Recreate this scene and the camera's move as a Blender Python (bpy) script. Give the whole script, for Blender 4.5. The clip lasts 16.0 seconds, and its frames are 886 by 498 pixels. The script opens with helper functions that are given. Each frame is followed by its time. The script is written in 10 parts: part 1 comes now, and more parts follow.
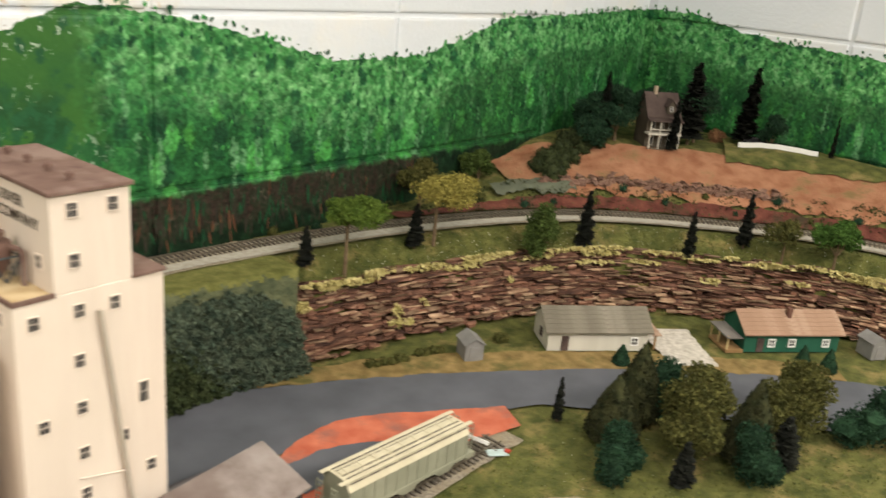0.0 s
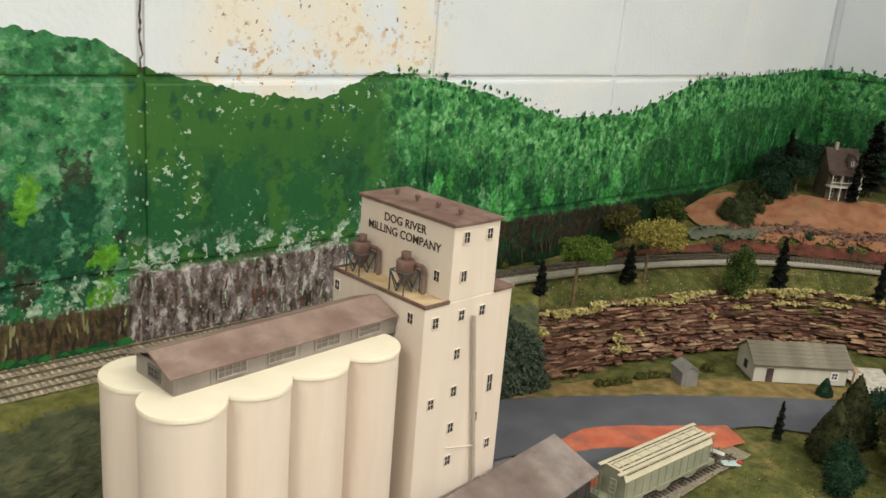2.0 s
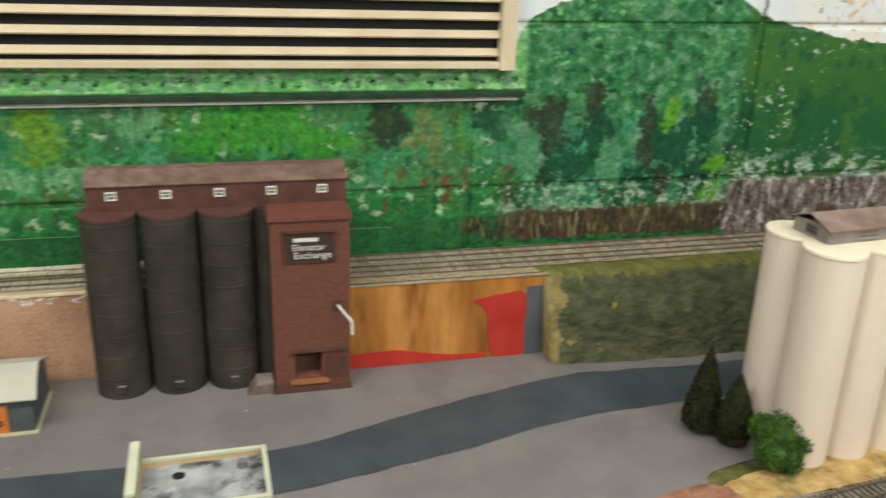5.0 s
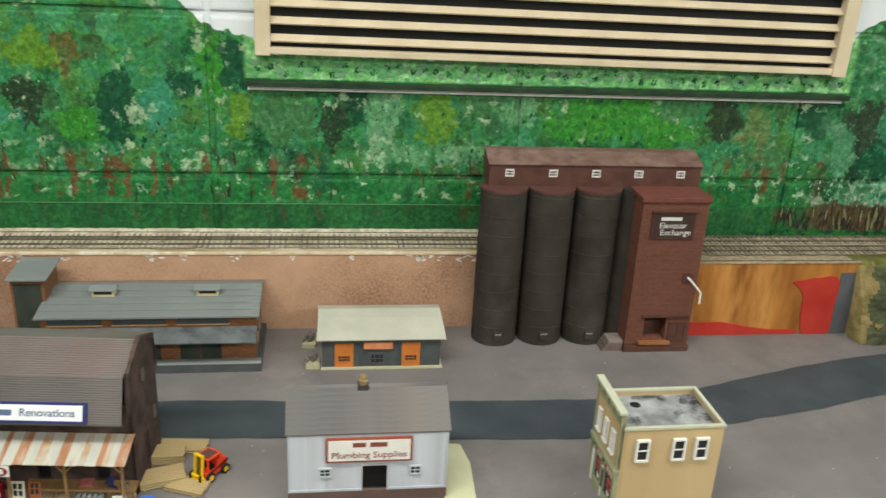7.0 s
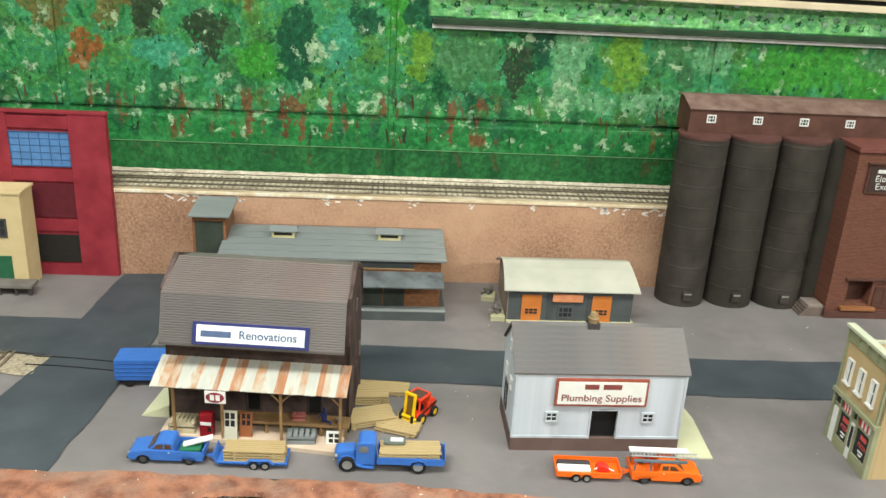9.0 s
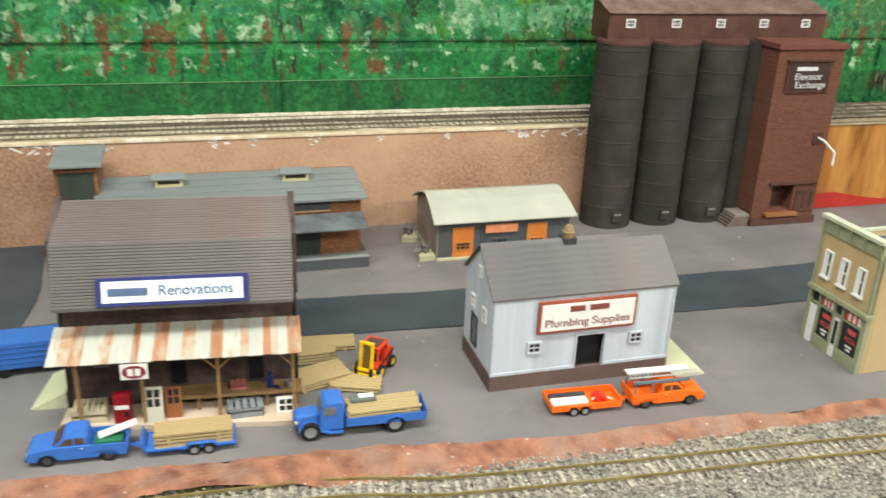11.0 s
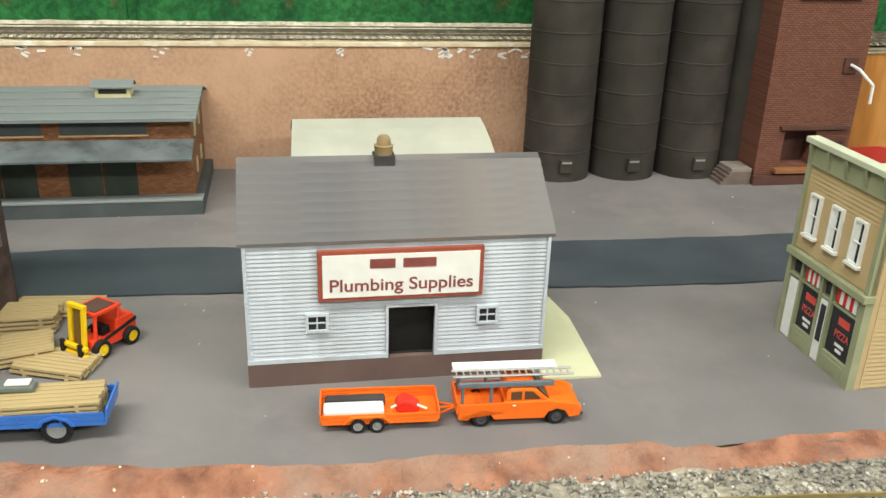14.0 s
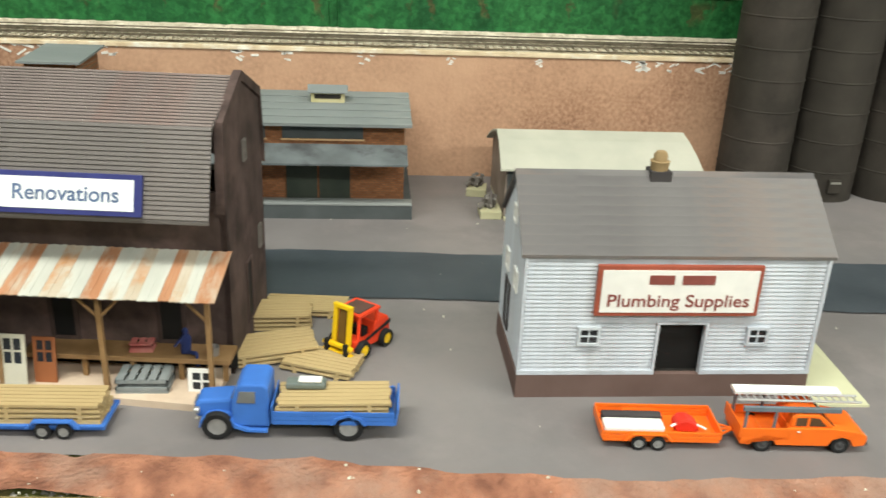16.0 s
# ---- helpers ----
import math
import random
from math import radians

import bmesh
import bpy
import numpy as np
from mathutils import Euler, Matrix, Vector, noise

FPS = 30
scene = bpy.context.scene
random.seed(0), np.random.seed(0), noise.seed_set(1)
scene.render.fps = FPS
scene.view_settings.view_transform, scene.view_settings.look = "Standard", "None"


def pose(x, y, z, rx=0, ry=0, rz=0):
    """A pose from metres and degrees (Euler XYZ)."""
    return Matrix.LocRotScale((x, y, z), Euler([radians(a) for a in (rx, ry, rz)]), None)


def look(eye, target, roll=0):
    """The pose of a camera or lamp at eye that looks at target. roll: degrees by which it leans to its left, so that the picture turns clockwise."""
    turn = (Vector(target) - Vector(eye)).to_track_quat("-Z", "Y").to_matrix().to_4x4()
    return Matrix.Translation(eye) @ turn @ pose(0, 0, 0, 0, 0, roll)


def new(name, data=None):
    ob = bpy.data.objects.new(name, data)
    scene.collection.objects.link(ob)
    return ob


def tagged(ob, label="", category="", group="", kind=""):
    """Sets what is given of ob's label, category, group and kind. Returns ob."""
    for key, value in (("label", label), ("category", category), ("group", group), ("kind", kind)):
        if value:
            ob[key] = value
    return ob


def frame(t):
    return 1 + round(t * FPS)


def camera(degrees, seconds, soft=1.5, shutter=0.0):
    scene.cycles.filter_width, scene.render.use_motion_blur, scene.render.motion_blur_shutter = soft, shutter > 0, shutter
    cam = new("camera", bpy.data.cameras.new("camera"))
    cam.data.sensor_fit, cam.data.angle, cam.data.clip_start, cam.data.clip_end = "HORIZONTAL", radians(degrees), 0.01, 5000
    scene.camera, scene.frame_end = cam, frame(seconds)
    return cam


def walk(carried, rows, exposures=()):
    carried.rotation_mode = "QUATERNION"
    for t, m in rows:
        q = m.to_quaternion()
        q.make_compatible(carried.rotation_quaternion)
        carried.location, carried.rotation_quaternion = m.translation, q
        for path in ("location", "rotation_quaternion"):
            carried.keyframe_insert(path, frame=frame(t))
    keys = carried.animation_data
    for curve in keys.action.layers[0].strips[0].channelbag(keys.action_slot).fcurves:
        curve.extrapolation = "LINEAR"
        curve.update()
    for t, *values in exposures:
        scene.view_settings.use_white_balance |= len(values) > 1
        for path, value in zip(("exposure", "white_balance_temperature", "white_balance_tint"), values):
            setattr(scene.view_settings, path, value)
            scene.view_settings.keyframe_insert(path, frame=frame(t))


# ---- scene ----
cam = camera(54.3, 16.0, shutter=0.3)
PATH = [
    (0, (-0.0127, 0.0082, 0.4687), (0.3533, 0.3088, 0.3084), 5.16),
    (0.5, (-0.1234, 0.0427, 0.4810), (0.2258, 0.3671, 0.3300), 4.88),
    (1, (-0.1932, 0.0575, 0.4861), (0.1390, 0.4018, 0.3406), 4.75),
    (1.5, (-0.2252, 0.0485, 0.4870), (0.1102, 0.3903, 0.3431), 5.14),
    (2, (-0.2425, 0.0247, 0.4877), (0.0863, 0.3744, 0.3476), 4.74),
    (2.5, (-0.2570, -0.0358, 0.4782), (0.0152, 0.3519, 0.3180), 4.05),
    (3, (-0.2950, -0.0894, 0.4685), (-0.0626, 0.3158, 0.2904), 1.89),
    (3.5, (-0.4181, -0.0740, 0.4659), (-0.1593, 0.3124, 0.2823), 1.94),
    (4, (-0.5137, -0.0687, 0.4719), (-0.2470, 0.3140, 0.2920), 1.97),
    (4.5, (-0.5367, -0.0829, 0.4828), (-0.3333, 0.3385, 0.3064), 1.90),
    (5, (-0.5546, -0.1312, 0.4871), (-0.4352, 0.3224, 0.3141), 1.84),
    (5.2, (-0.5651, -0.1486, 0.4889), (-0.4766, 0.3112, 0.3137), 1.25),
    (7.3, (-0.9295, -0.2116, 0.5119), (-0.8672, 0.2482, 0.3256), 3.11),
    (7.5, (-0.9471, -0.2105, 0.5013), (-0.8907, 0.2479, 0.3098), 3.14),
    (8, (-0.9907, -0.2074, 0.4750), (-0.9550, 0.2544, 0.2866), 3.28),
    (8.2, (-1.0073, -0.2058, 0.4637), (-0.9735, 0.2566, 0.2763), 3.27),
    (10.3, (-1.1072, -0.0881, 0.3596), (-1.0541, 0.3795, 0.1907), 1.78),
    (10.5, (-1.1385, -0.0835, 0.3527), (-1.0593, 0.3776, 0.1762), 1.15),
    (11, (-1.1168, -0.0693, 0.3350), (-0.9849, 0.3750, 0.1473), 2.27),
    (11.5, (-1.0464, -0.0412, 0.3245), (-0.9000, 0.3932, 0.1247), 2.51),
    (12, (-0.9909, -0.0045, 0.2979), (-0.8757, 0.4442, 0.1097), 2.40),
    (12.5, (-0.9483, 0.0281, 0.2638), (-0.8420, 0.4774, 0.0719), 1.62),
    (13, (-0.9172, 0.0484, 0.2437), (-0.8326, 0.5007, 0.0481), 0.90),
    (13.5, (-0.9027, 0.0625, 0.2327), (-0.8160, 0.5161, 0.0411), 1.50),
    (14, (-0.8991, 0.0808, 0.2226), (-0.8158, 0.5353, 0.0317), 1.90),
    (14.5, (-0.8979, 0.0832, 0.2203), (-0.8147, 0.5365, 0.0265), 1.83),
    (15, (-0.9202, 0.0834, 0.2193), (-0.8468, 0.5382, 0.0249), 2.02),
    (15.5, (-0.9548, 0.0916, 0.2204), (-0.8976, 0.5504, 0.0302), 2.05),
    (16, (-0.9914, 0.0921, 0.2218), (-0.9524, 0.5537, 0.0335), 2.37),
]
walk(cam, [(t, look(eye, target, roll)) for t, eye, target, roll in PATH], exposures=[(0, 0.04, 6650, 11), (1.0, -0.30, 6450, 8), (2.5, -0.30, 6400, 8), (3.5, -0.06, 6200, 7), (4.3, -0.10, 6150, 7), (5.2, -0.32, 6200, 6), (7.3, -0.36, 6100, 3), (7.7, -0.20, 6050, 2), (8.2, -0.03, 6050, 2), (10.3, 0.12, 6050, 4), (12.0, 0.06, 6100, 3), (13.0, 0.04, 6100, 2), (16, 0.04, 6150, 2)])

# ---- light: fluorescent fittings under the ceiling of a closed room ----
world = bpy.data.worlds.new("room_air")
world.use_nodes = True
world.node_tree.nodes["Background"].inputs[0].default_value = (1.0, 0.95, 0.88, 1)
world.node_tree.nodes["Background"].inputs[1].default_value = 0.02
scene.world = world


def tube_light(x, y, watts, sx=1.2, sy=0.28, z=1.46):
    lamp = bpy.data.lights.new("fluorescent_light", "AREA")
    lamp.shape, lamp.size, lamp.size_y = "RECTANGLE", sx, sy
    lamp.energy, lamp.color = watts, (1.0, 0.93, 0.82)
    ob = new("fluorescent_light", lamp)
    ob.matrix_world = pose(x, y, z)
    return ob


tube_light(-1.45, -0.15, 36)
tube_light(0.25, 0.05, 11)
tube_light(0.95, -1.25, 52)
tube_light(-0.5, -1.4, 26)
scene.view_settings.exposure = 0.0


# ---- small mesh tools ----
def quad_box(bm, x0, x1, y0, y1, z0, z1):
    v = [bm.verts.new(p) for p in ((x0, y0, z0), (x1, y0, z0), (x1, y1, z0), (x0, y1, z0), (x0, y0, z1), (x1, y0, z1), (x1, y1, z1), (x0, y1, z1))]
    for f in ((3, 2, 1, 0), (4, 5, 6, 7), (0, 1, 5, 4), (1, 2, 6, 5), (2, 3, 7, 6), (3, 0, 4, 7)):
        bm.faces.new([v[i] for i in f])
    return v


def box(x0, x1, y0, y1, z0, z1, bevel=0.0):
    bm = bmesh.new()
    quad_box(bm, x0, x1, y0, y1, z0, z1)
    if bevel:
        bmesh.ops.bevel(bm, geom=list(bm.edges), offset=bevel, segments=2, profile=0.5, affect="EDGES")
    return bm


def prism(points, a0, a1, axis="x", bm=None):
    """Extrudes an outline of 2D points along an axis. For x the points are (y, z), for y (x, z), for z (x, y)."""
    bm = bm or bmesh.new()
    put = {"x": lambda a, p: (a, p[0], p[1]), "y": lambda a, p: (p[0], a, p[1]), "z": lambda a, p: (p[0], p[1], a)}[axis]
    lo = [bm.verts.new(put(a0, p)) for p in points]
    hi = [bm.verts.new(put(a1, p)) for p in points]
    n = len(points)
    bm.faces.new(lo[::-1]), bm.faces.new(hi)
    for i in range(n):
        bm.faces.new((lo[i], lo[(i + 1) % n], hi[(i + 1) % n], hi[i]))
    bmesh.ops.recalc_face_normals(bm, faces=list(bm.faces))
    return bm


def lathe(profile, n=32, cx=0.0, cy=0.0, bm=None):
    """Turns a profile of (radius, z) about an upright axis."""
    bm = bm or bmesh.new()
    rings = [[bm.verts.new((cx + r * math.cos(2 * math.pi * k / n), cy + r * math.sin(2 * math.pi * k / n), z)) for k in range(n)] for r, z in profile]
    for a, b in zip(rings, rings[1:]):
        for k in range(n):
            bm.faces.new((a[k], a[(k + 1) % n], b[(k + 1) % n], b[k]))
    bm.faces.new(rings[0][::-1]), bm.faces.new(rings[-1])
    return bm


def rod(bm, p, q, r, n=6, r2=None):
    p, q = Vector(p), Vector(q)
    rot = (q - p).to_track_quat("Z", "Y").to_matrix()
    ends = []
    for c, rr in ((p, r), (q, r if r2 is None else r2)):
        ends.append([bm.verts.new(c + rot @ Vector((rr * math.cos(2 * math.pi * k / n), rr * math.sin(2 * math.pi * k / n), 0))) for k in range(n)])
    a, b = ends
    for k in range(n):
        bm.faces.new((a[k], a[(k + 1) % n], b[(k + 1) % n], b[k]))
    bm.faces.new(a[::-1]), bm.faces.new(b)
    return bm


def rods(pairs, r, n=6):
    bm = bmesh.new()
    for p, q in pairs:
        rod(bm, p, q, r, n)
    return bm


def moved(bm, m):
    bmesh.ops.transform(bm, matrix=m, verts=list(bm.verts))
    return bm


def mesh_of(name, bm, material, smooth=False):
    me = bpy.data.meshes.new(name)
    bmesh.ops.recalc_face_normals(bm, faces=list(bm.faces))
    bm.to_mesh(me)
    bm.free()
    if material:
        me.materials.append(material)
    if smooth:
        me.shade_smooth()
        me.set_sharp_from_angle(angle=radians(40))
    return me


def part(name, bm, material, parent, label="", smooth=False):
    ob = new(name, mesh_of(name, bm, material, smooth))
    ob.parent = parent
    if label:
        ob["label"] = label
    return ob


def shared(name, me, parent, m=None):
    ob = new(name, me)
    ob.parent = parent
    if m is not None:
        ob.matrix_basis = m
    return ob


def thing(name, m, label, category, group="", kind=""):
    ob = new(name)
    ob.empty_display_size = 0.01
    ob.matrix_basis = m
    return tagged(ob, label, category, group, kind)


def single(name, bm, material, label, category="", group="", kind="", m=None, smooth=False):
    ob = new(name, mesh_of(name, bm, material, smooth))
    if m is not None:
        ob.matrix_basis = m
    return tagged(ob, label, category, group, kind)


def grid_mesh(name, xs, ys, height, material, smooth=True):
    nx, ny = len(xs), len(ys)
    verts = [(x, y, height(x, y)) for y in ys for x in xs]
    faces = [(j * nx + i, j * nx + i + 1, (j + 1) * nx + i + 1, (j + 1) * nx + i) for j in range(ny - 1) for i in range(nx - 1)]
    me = bpy.data.meshes.new(name)
    me.from_pydata(verts, [], faces)
    me.materials.append(material)
    if smooth:
        me.shade_smooth()
    return me


def polyline(points, n):
    """A smooth curve through 2D points, n even steps."""
    pts = [np.array(p, float) for p in points]
    pts = [2 * pts[0] - pts[1]] + pts + [2 * pts[-1] - pts[-2]]
    fine = []
    for i in range(1, len(pts) - 2):
        p0, p1, p2, p3 = pts[i - 1:i + 3]
        for u in np.linspace(0, 1, 24, endpoint=False):
            fine.append(0.5 * (2 * p1 + (p2 - p0) * u + (2 * p0 - 5 * p1 + 4 * p2 - p3) * u * u + (3 * p1 - p0 - 3 * p2 + p3) * u ** 3))
    fine.append(pts[-2])
    fine = np.array(fine)
    s = np.concatenate(([0], np.cumsum(np.linalg.norm(np.diff(fine, axis=0), axis=1))))
    t = np.linspace(0, s[-1], n)
    return np.stack([np.interp(t, s, fine[:, k]) for k in range(fine.shape[1])], axis=1)


def wob(x, y, f, k=0.0):
    return noise.noise((x * f, y * f, k))


def strip_mesh(name, edge_a, edge_b, n, across, height, material, rough=0.0, seed=0.0):
    """A sheet between two curves, draped on a height function, with slightly uneven borders."""
    a, b = polyline(edge_a, n), polyline(edge_b, n)
    verts, faces = [], []
    for i in range(n):
        pa, pb = a[i].copy(), b[i].copy()
        d = (pb - pa) / max(np.linalg.norm(pb - pa), 1e-9)
        pa += d * rough * (wob(pa[0], pa[1], 28, seed) + 0.5 * wob(pa[0], pa[1], 90, seed))
        pb += d * rough * (wob(pb[0], pb[1], 28, seed + 5) + 0.5 * wob(pb[0], pb[1], 90, seed + 5))
        for j in range(across + 1):
            p = pa + (pb - pa) * j / across
            verts.append((p[0], p[1], height(p[0], p[1])))
    w = across + 1
    for i in range(n - 1):
        for j in range(across):
            faces.append((i * w + j, (i + 1) * w + j, (i + 1) * w + j + 1, i * w + j + 1))
    me = bpy.data.meshes.new(name)
    me.from_pydata(verts, [], faces)
    me.materials.append(material)
    bm = bmesh.new()
    bm.from_mesh(me)
    bmesh.ops.recalc_face_normals(bm, faces=list(bm.faces))
    if sum(f.normal.z for f in bm.faces) < 0:
        bmesh.ops.reverse_faces(bm, faces=list(bm.faces))
    bm.to_mesh(me)
    bm.free()
    me.shade_smooth()
    return me


# ---- materials ----
def mat(name, dark, light, scale=60.0, rough=0.7, bump=0.3, dist=0.0006, fine=400.0, metal=0.0, island=0.0, random_ob=0.0, coarse=None, coarse_col=None, coarse_cut=(0.5, 0.65), spec=0.22, stretch=(1, 1, 1)):
    """A surface with grain at two scales: a mottled colour, fine relief, and patches of another colour."""
    m = bpy.data.materials.new(name)
    m.use_nodes = True
    nt, n = m.node_tree, m.node_tree.nodes
    bsdf = n["Principled BSDF"]
    bsdf.inputs["Roughness"].default_value = rough
    bsdf.inputs["Metallic"].default_value = metal
    bsdf.inputs["Specular IOR Level"].default_value = spec
    co = n.new("ShaderNodeTexCoord")
    mp = n.new("ShaderNodeMapping")
    mp.inputs["Scale"].default_value = stretch
    nt.links.new(co.outputs["Object"], mp.inputs[0])
    t1 = n.new("ShaderNodeTexNoise")
    t1.inputs["Scale"].default_value, t1.inputs["Detail"].default_value = scale, 6
    nt.links.new(mp.outputs[0], t1.inputs["Vector"])
    ramp = n.new("ShaderNodeValToRGB")
    ramp.color_ramp.elements[0].position, ramp.color_ramp.elements[1].position = 0.32, 0.68
    ramp.color_ramp.elements[0].color, ramp.color_ramp.elements[1].color = (*dark, 1), (*light, 1)
    nt.links.new(t1.outputs["Fac"], ramp.inputs[0])
    col = ramp.outputs[0]
    if coarse:
        t3 = n.new("ShaderNodeTexNoise")
        t3.inputs["Scale"].default_value, t3.inputs["Detail"].default_value = coarse, 8
        t3.inputs["Roughness"].default_value = 0.65
        nt.links.new(mp.outputs[0], t3.inputs["Vector"])
        cut = n.new("ShaderNodeMapRange")
        cut.inputs[1].default_value, cut.inputs[2].default_value = coarse_cut
        nt.links.new(t3.outputs["Fac"], cut.inputs[0])
        mix = n.new("ShaderNodeMix")
        mix.data_type = "RGBA"
        nt.links.new(cut.outputs[0], mix.inputs[0])
        nt.links.new(col, mix.inputs[6])
        mix.inputs[7].default_value = (*coarse_col, 1)
        col = mix.outputs[2]
    if island or random_ob:
        hsv = n.new("ShaderNodeHueSaturation")
        if island:
            src = n.new("ShaderNodeNewGeometry").outputs["Random Per Island"]
        else:
            src = n.new("ShaderNodeObjectInfo").outputs["Random"]
        rng = n.new("ShaderNodeMapRange")
        amount = island or random_ob
        rng.inputs[3].default_value, rng.inputs[4].default_value = 1 - amount, 1 + amount
        nt.links.new(src, rng.inputs[0])
        nt.links.new(rng.outputs[0], hsv.inputs["Value"])
        nt.links.new(col, hsv.inputs["Color"])
        col = hsv.outputs[0]
    nt.links.new(col, bsdf.inputs["Base Color"])
    if bump:
        t2 = n.new("ShaderNodeTexNoise")
        t2.inputs["Scale"].default_value, t2.inputs["Detail"].default_value = fine, 4
        nt.links.new(mp.outputs[0], t2.inputs["Vector"])
        b = n.new("ShaderNodeBump")
        b.inputs["Strength"].default_value, b.inputs["Distance"].default_value = bump, dist
        nt.links.new(t2.outputs["Fac"], b.inputs["Height"])
        nt.links.new(b.outputs[0], bsdf.inputs["Normal"])
    return m


def plain(name, c, rough=0.5, metal=0.0, vary=0.12, scale=120.0, bump=0.08):
    return mat(name, tuple(v * (1 - vary) for v in c), tuple(min(1, v * (1 + vary)) for v in c), scale, rough, bump, 0.0003, 600, metal)


M_YARD = mat("yard_grey_paint", (0.16, 0.148, 0.15), (0.205, 0.192, 0.195), 14, 0.55, 0.25, 0.0004, 260, coarse=9, coarse_col=(0.22, 0.20, 0.20))
M_ROAD = mat("dark_road_paint", (0.047, 0.057, 0.069), (0.069, 0.081, 0.095), 20, 0.5, 0.2, 0.0004, 260, coarse=40, coarse_col=(0.075, 0.085, 0.10), coarse_cut=(0.6, 0.8))
M_ROAD2 = mat("grey_road_paint", (0.085, 0.090, 0.105), (0.115, 0.12, 0.14), 20, 0.55, 0.2, 0.0004, 260)
M_SOIL = mat("red_clay_soil", (0.175, 0.076, 0.050), (0.42, 0.195, 0.12), 75, 0.9, 1.0, 0.0022, 420, coarse=17, coarse_col=(0.33, 0.215, 0.165), coarse_cut=(0.46, 0.66))
M_REDPAINT = mat("orange_red_paint", (0.42, 0.10, 0.055), (0.55, 0.17, 0.10), 40, 0.8, 0.6, 0.001, 250, coarse=25, coarse_col=(0.30, 0.12, 0.09))
M_GRASS = mat("grass_scatter", (0.050, 0.062, 0.016), (0.140, 0.142, 0.042), 55, 0.95, 1.0, 0.0025, 330, coarse=22, coarse_col=(0.26, 0.20, 0.08), coarse_cut=(0.52, 0.7))
M_STRAW = mat("ochre_straw_scatter", (0.33, 0.20, 0.065), (0.58, 0.42, 0.18), 60, 0.95, 1.0, 0.002, 330, coarse=26, coarse_col=(0.15, 0.12, 0.04))
M_BALLAST = mat("grey_ballast", (0.13, 0.12, 0.10), (0.40, 0.37, 0.31), 420, 0.9, 1.0, 0.002, 500, coarse=18, coarse_col=(0.42, 0.365, 0.28), coarse_cut=(0.50, 0.66))
M_SIDING = mat("brown_dusty_gravel", (0.155, 0.135, 0.105), (0.36, 0.32, 0.26), 330, 0.9, 1.0, 0.0018, 450, coarse=24, coarse_col=(0.27, 0.225, 0.155), coarse_cut=(0.46, 0.66))
M_STONE = mat("ballast_stone", (0.16, 0.15, 0.13), (0.48, 0.455, 0.405), 200, 0.85, 0.5, 0.0005, 600, island=0.55)
M_CONC = mat("cream_concrete_paint", (0.68, 0.585, 0.505), (0.78, 0.685, 0.600), 25, 0.6, 0.12, 0.0003, 500, coarse=12, coarse_col=(0.62, 0.50, 0.42), coarse_cut=(0.48, 0.80), stretch=(1, 1, 0.13))
M_TOPCREAM = mat("cream_top_paint", (0.74, 0.68, 0.54), (0.80, 0.74, 0.60), 40, 0.6, 0.1, 0.0003, 500)
M_RUST = mat("brown_rust_roof", (0.125, 0.072, 0.058), (0.20, 0.13, 0.108), 60, 0.75, 0.3, 0.0004, 300, coarse=20, coarse_col=(0.24, 0.17, 0.145))
M_GREYWOOD = mat("weathered_grey_wood", (0.13, 0.118, 0.108), (0.20, 0.185, 0.17), 40, 0.8, 0.3, 0.0004, 300, stretch=(1, 1, 0.15))
M_GALLERY = mat("pale_grey_gallery_wood", (0.20, 0.175, 0.155), (0.31, 0.28, 0.25), 40, 0.8, 0.3, 0.0004, 300, stretch=(1, 1, 0.15))
M_DARKWOOD = mat("dark_grey_siding", (0.045, 0.040, 0.042), (0.075, 0.068, 0.07), 40, 0.75, 0.3, 0.0004, 300)
M_FIBRE = mat("brown_fibreboard", (0.235, 0.125, 0.078), (0.46, 0.275, 0.18), 300, 0.85, 0.6, 0.0006, 300, coarse=4.5, coarse_col=(0.54, 0.34, 0.225), coarse_cut=(0.42, 0.68))
M_PLY = mat("varnished_plywood", (0.15, 0.048, 0.010), (0.52, 0.225, 0.052), 22, 0.45, 0.25, 0.0006, 160, stretch=(1.3, 1, 0.30), coarse=13, coarse_col=(0.55, 0.27, 0.075), coarse_cut=(0.46, 0.62))
M_CLIFF = mat("green_textured_plaster", (0.048, 0.060, 0.032), (0.112, 0.122, 0.064), 75, 0.9, 0.9, 0.0035, 190, coarse=13, coarse_col=(0.165, 0.155, 0.085), coarse_cut=(0.54, 0.74), stretch=(0.8, 1, 1.2))
M_SHELF = mat("tan_shelf", (0.26, 0.20, 0.13), (0.44, 0.36, 0.25), 160, 0.9, 0.8, 0.001, 400)
M_BRICKBROWN = mat("brown_brick_paint", (0.075, 0.034, 0.026), (0.112, 0.052, 0.040), 60, 0.7, 0.25, 0.0004, 300)
M_SILO = mat("black_brown_silo_paint", (0.030, 0.026, 0.022), (0.050, 0.044, 0.037), 30, 0.7, 0.25, 0.0004, 300, coarse=12, coarse_col=(0.06, 0.05, 0.043))
M_LK = mat("pale_blue_clapboard", (0.45, 0.485, 0.55), (0.56, 0.595, 0.66), 30, 0.6, 0.1, 0.0003, 400, coarse=26, coarse_col=(0.36, 0.37, 0.40), coarse_cut=(0.48, 0.74), stretch=(1.6, 1.6, 0.5))
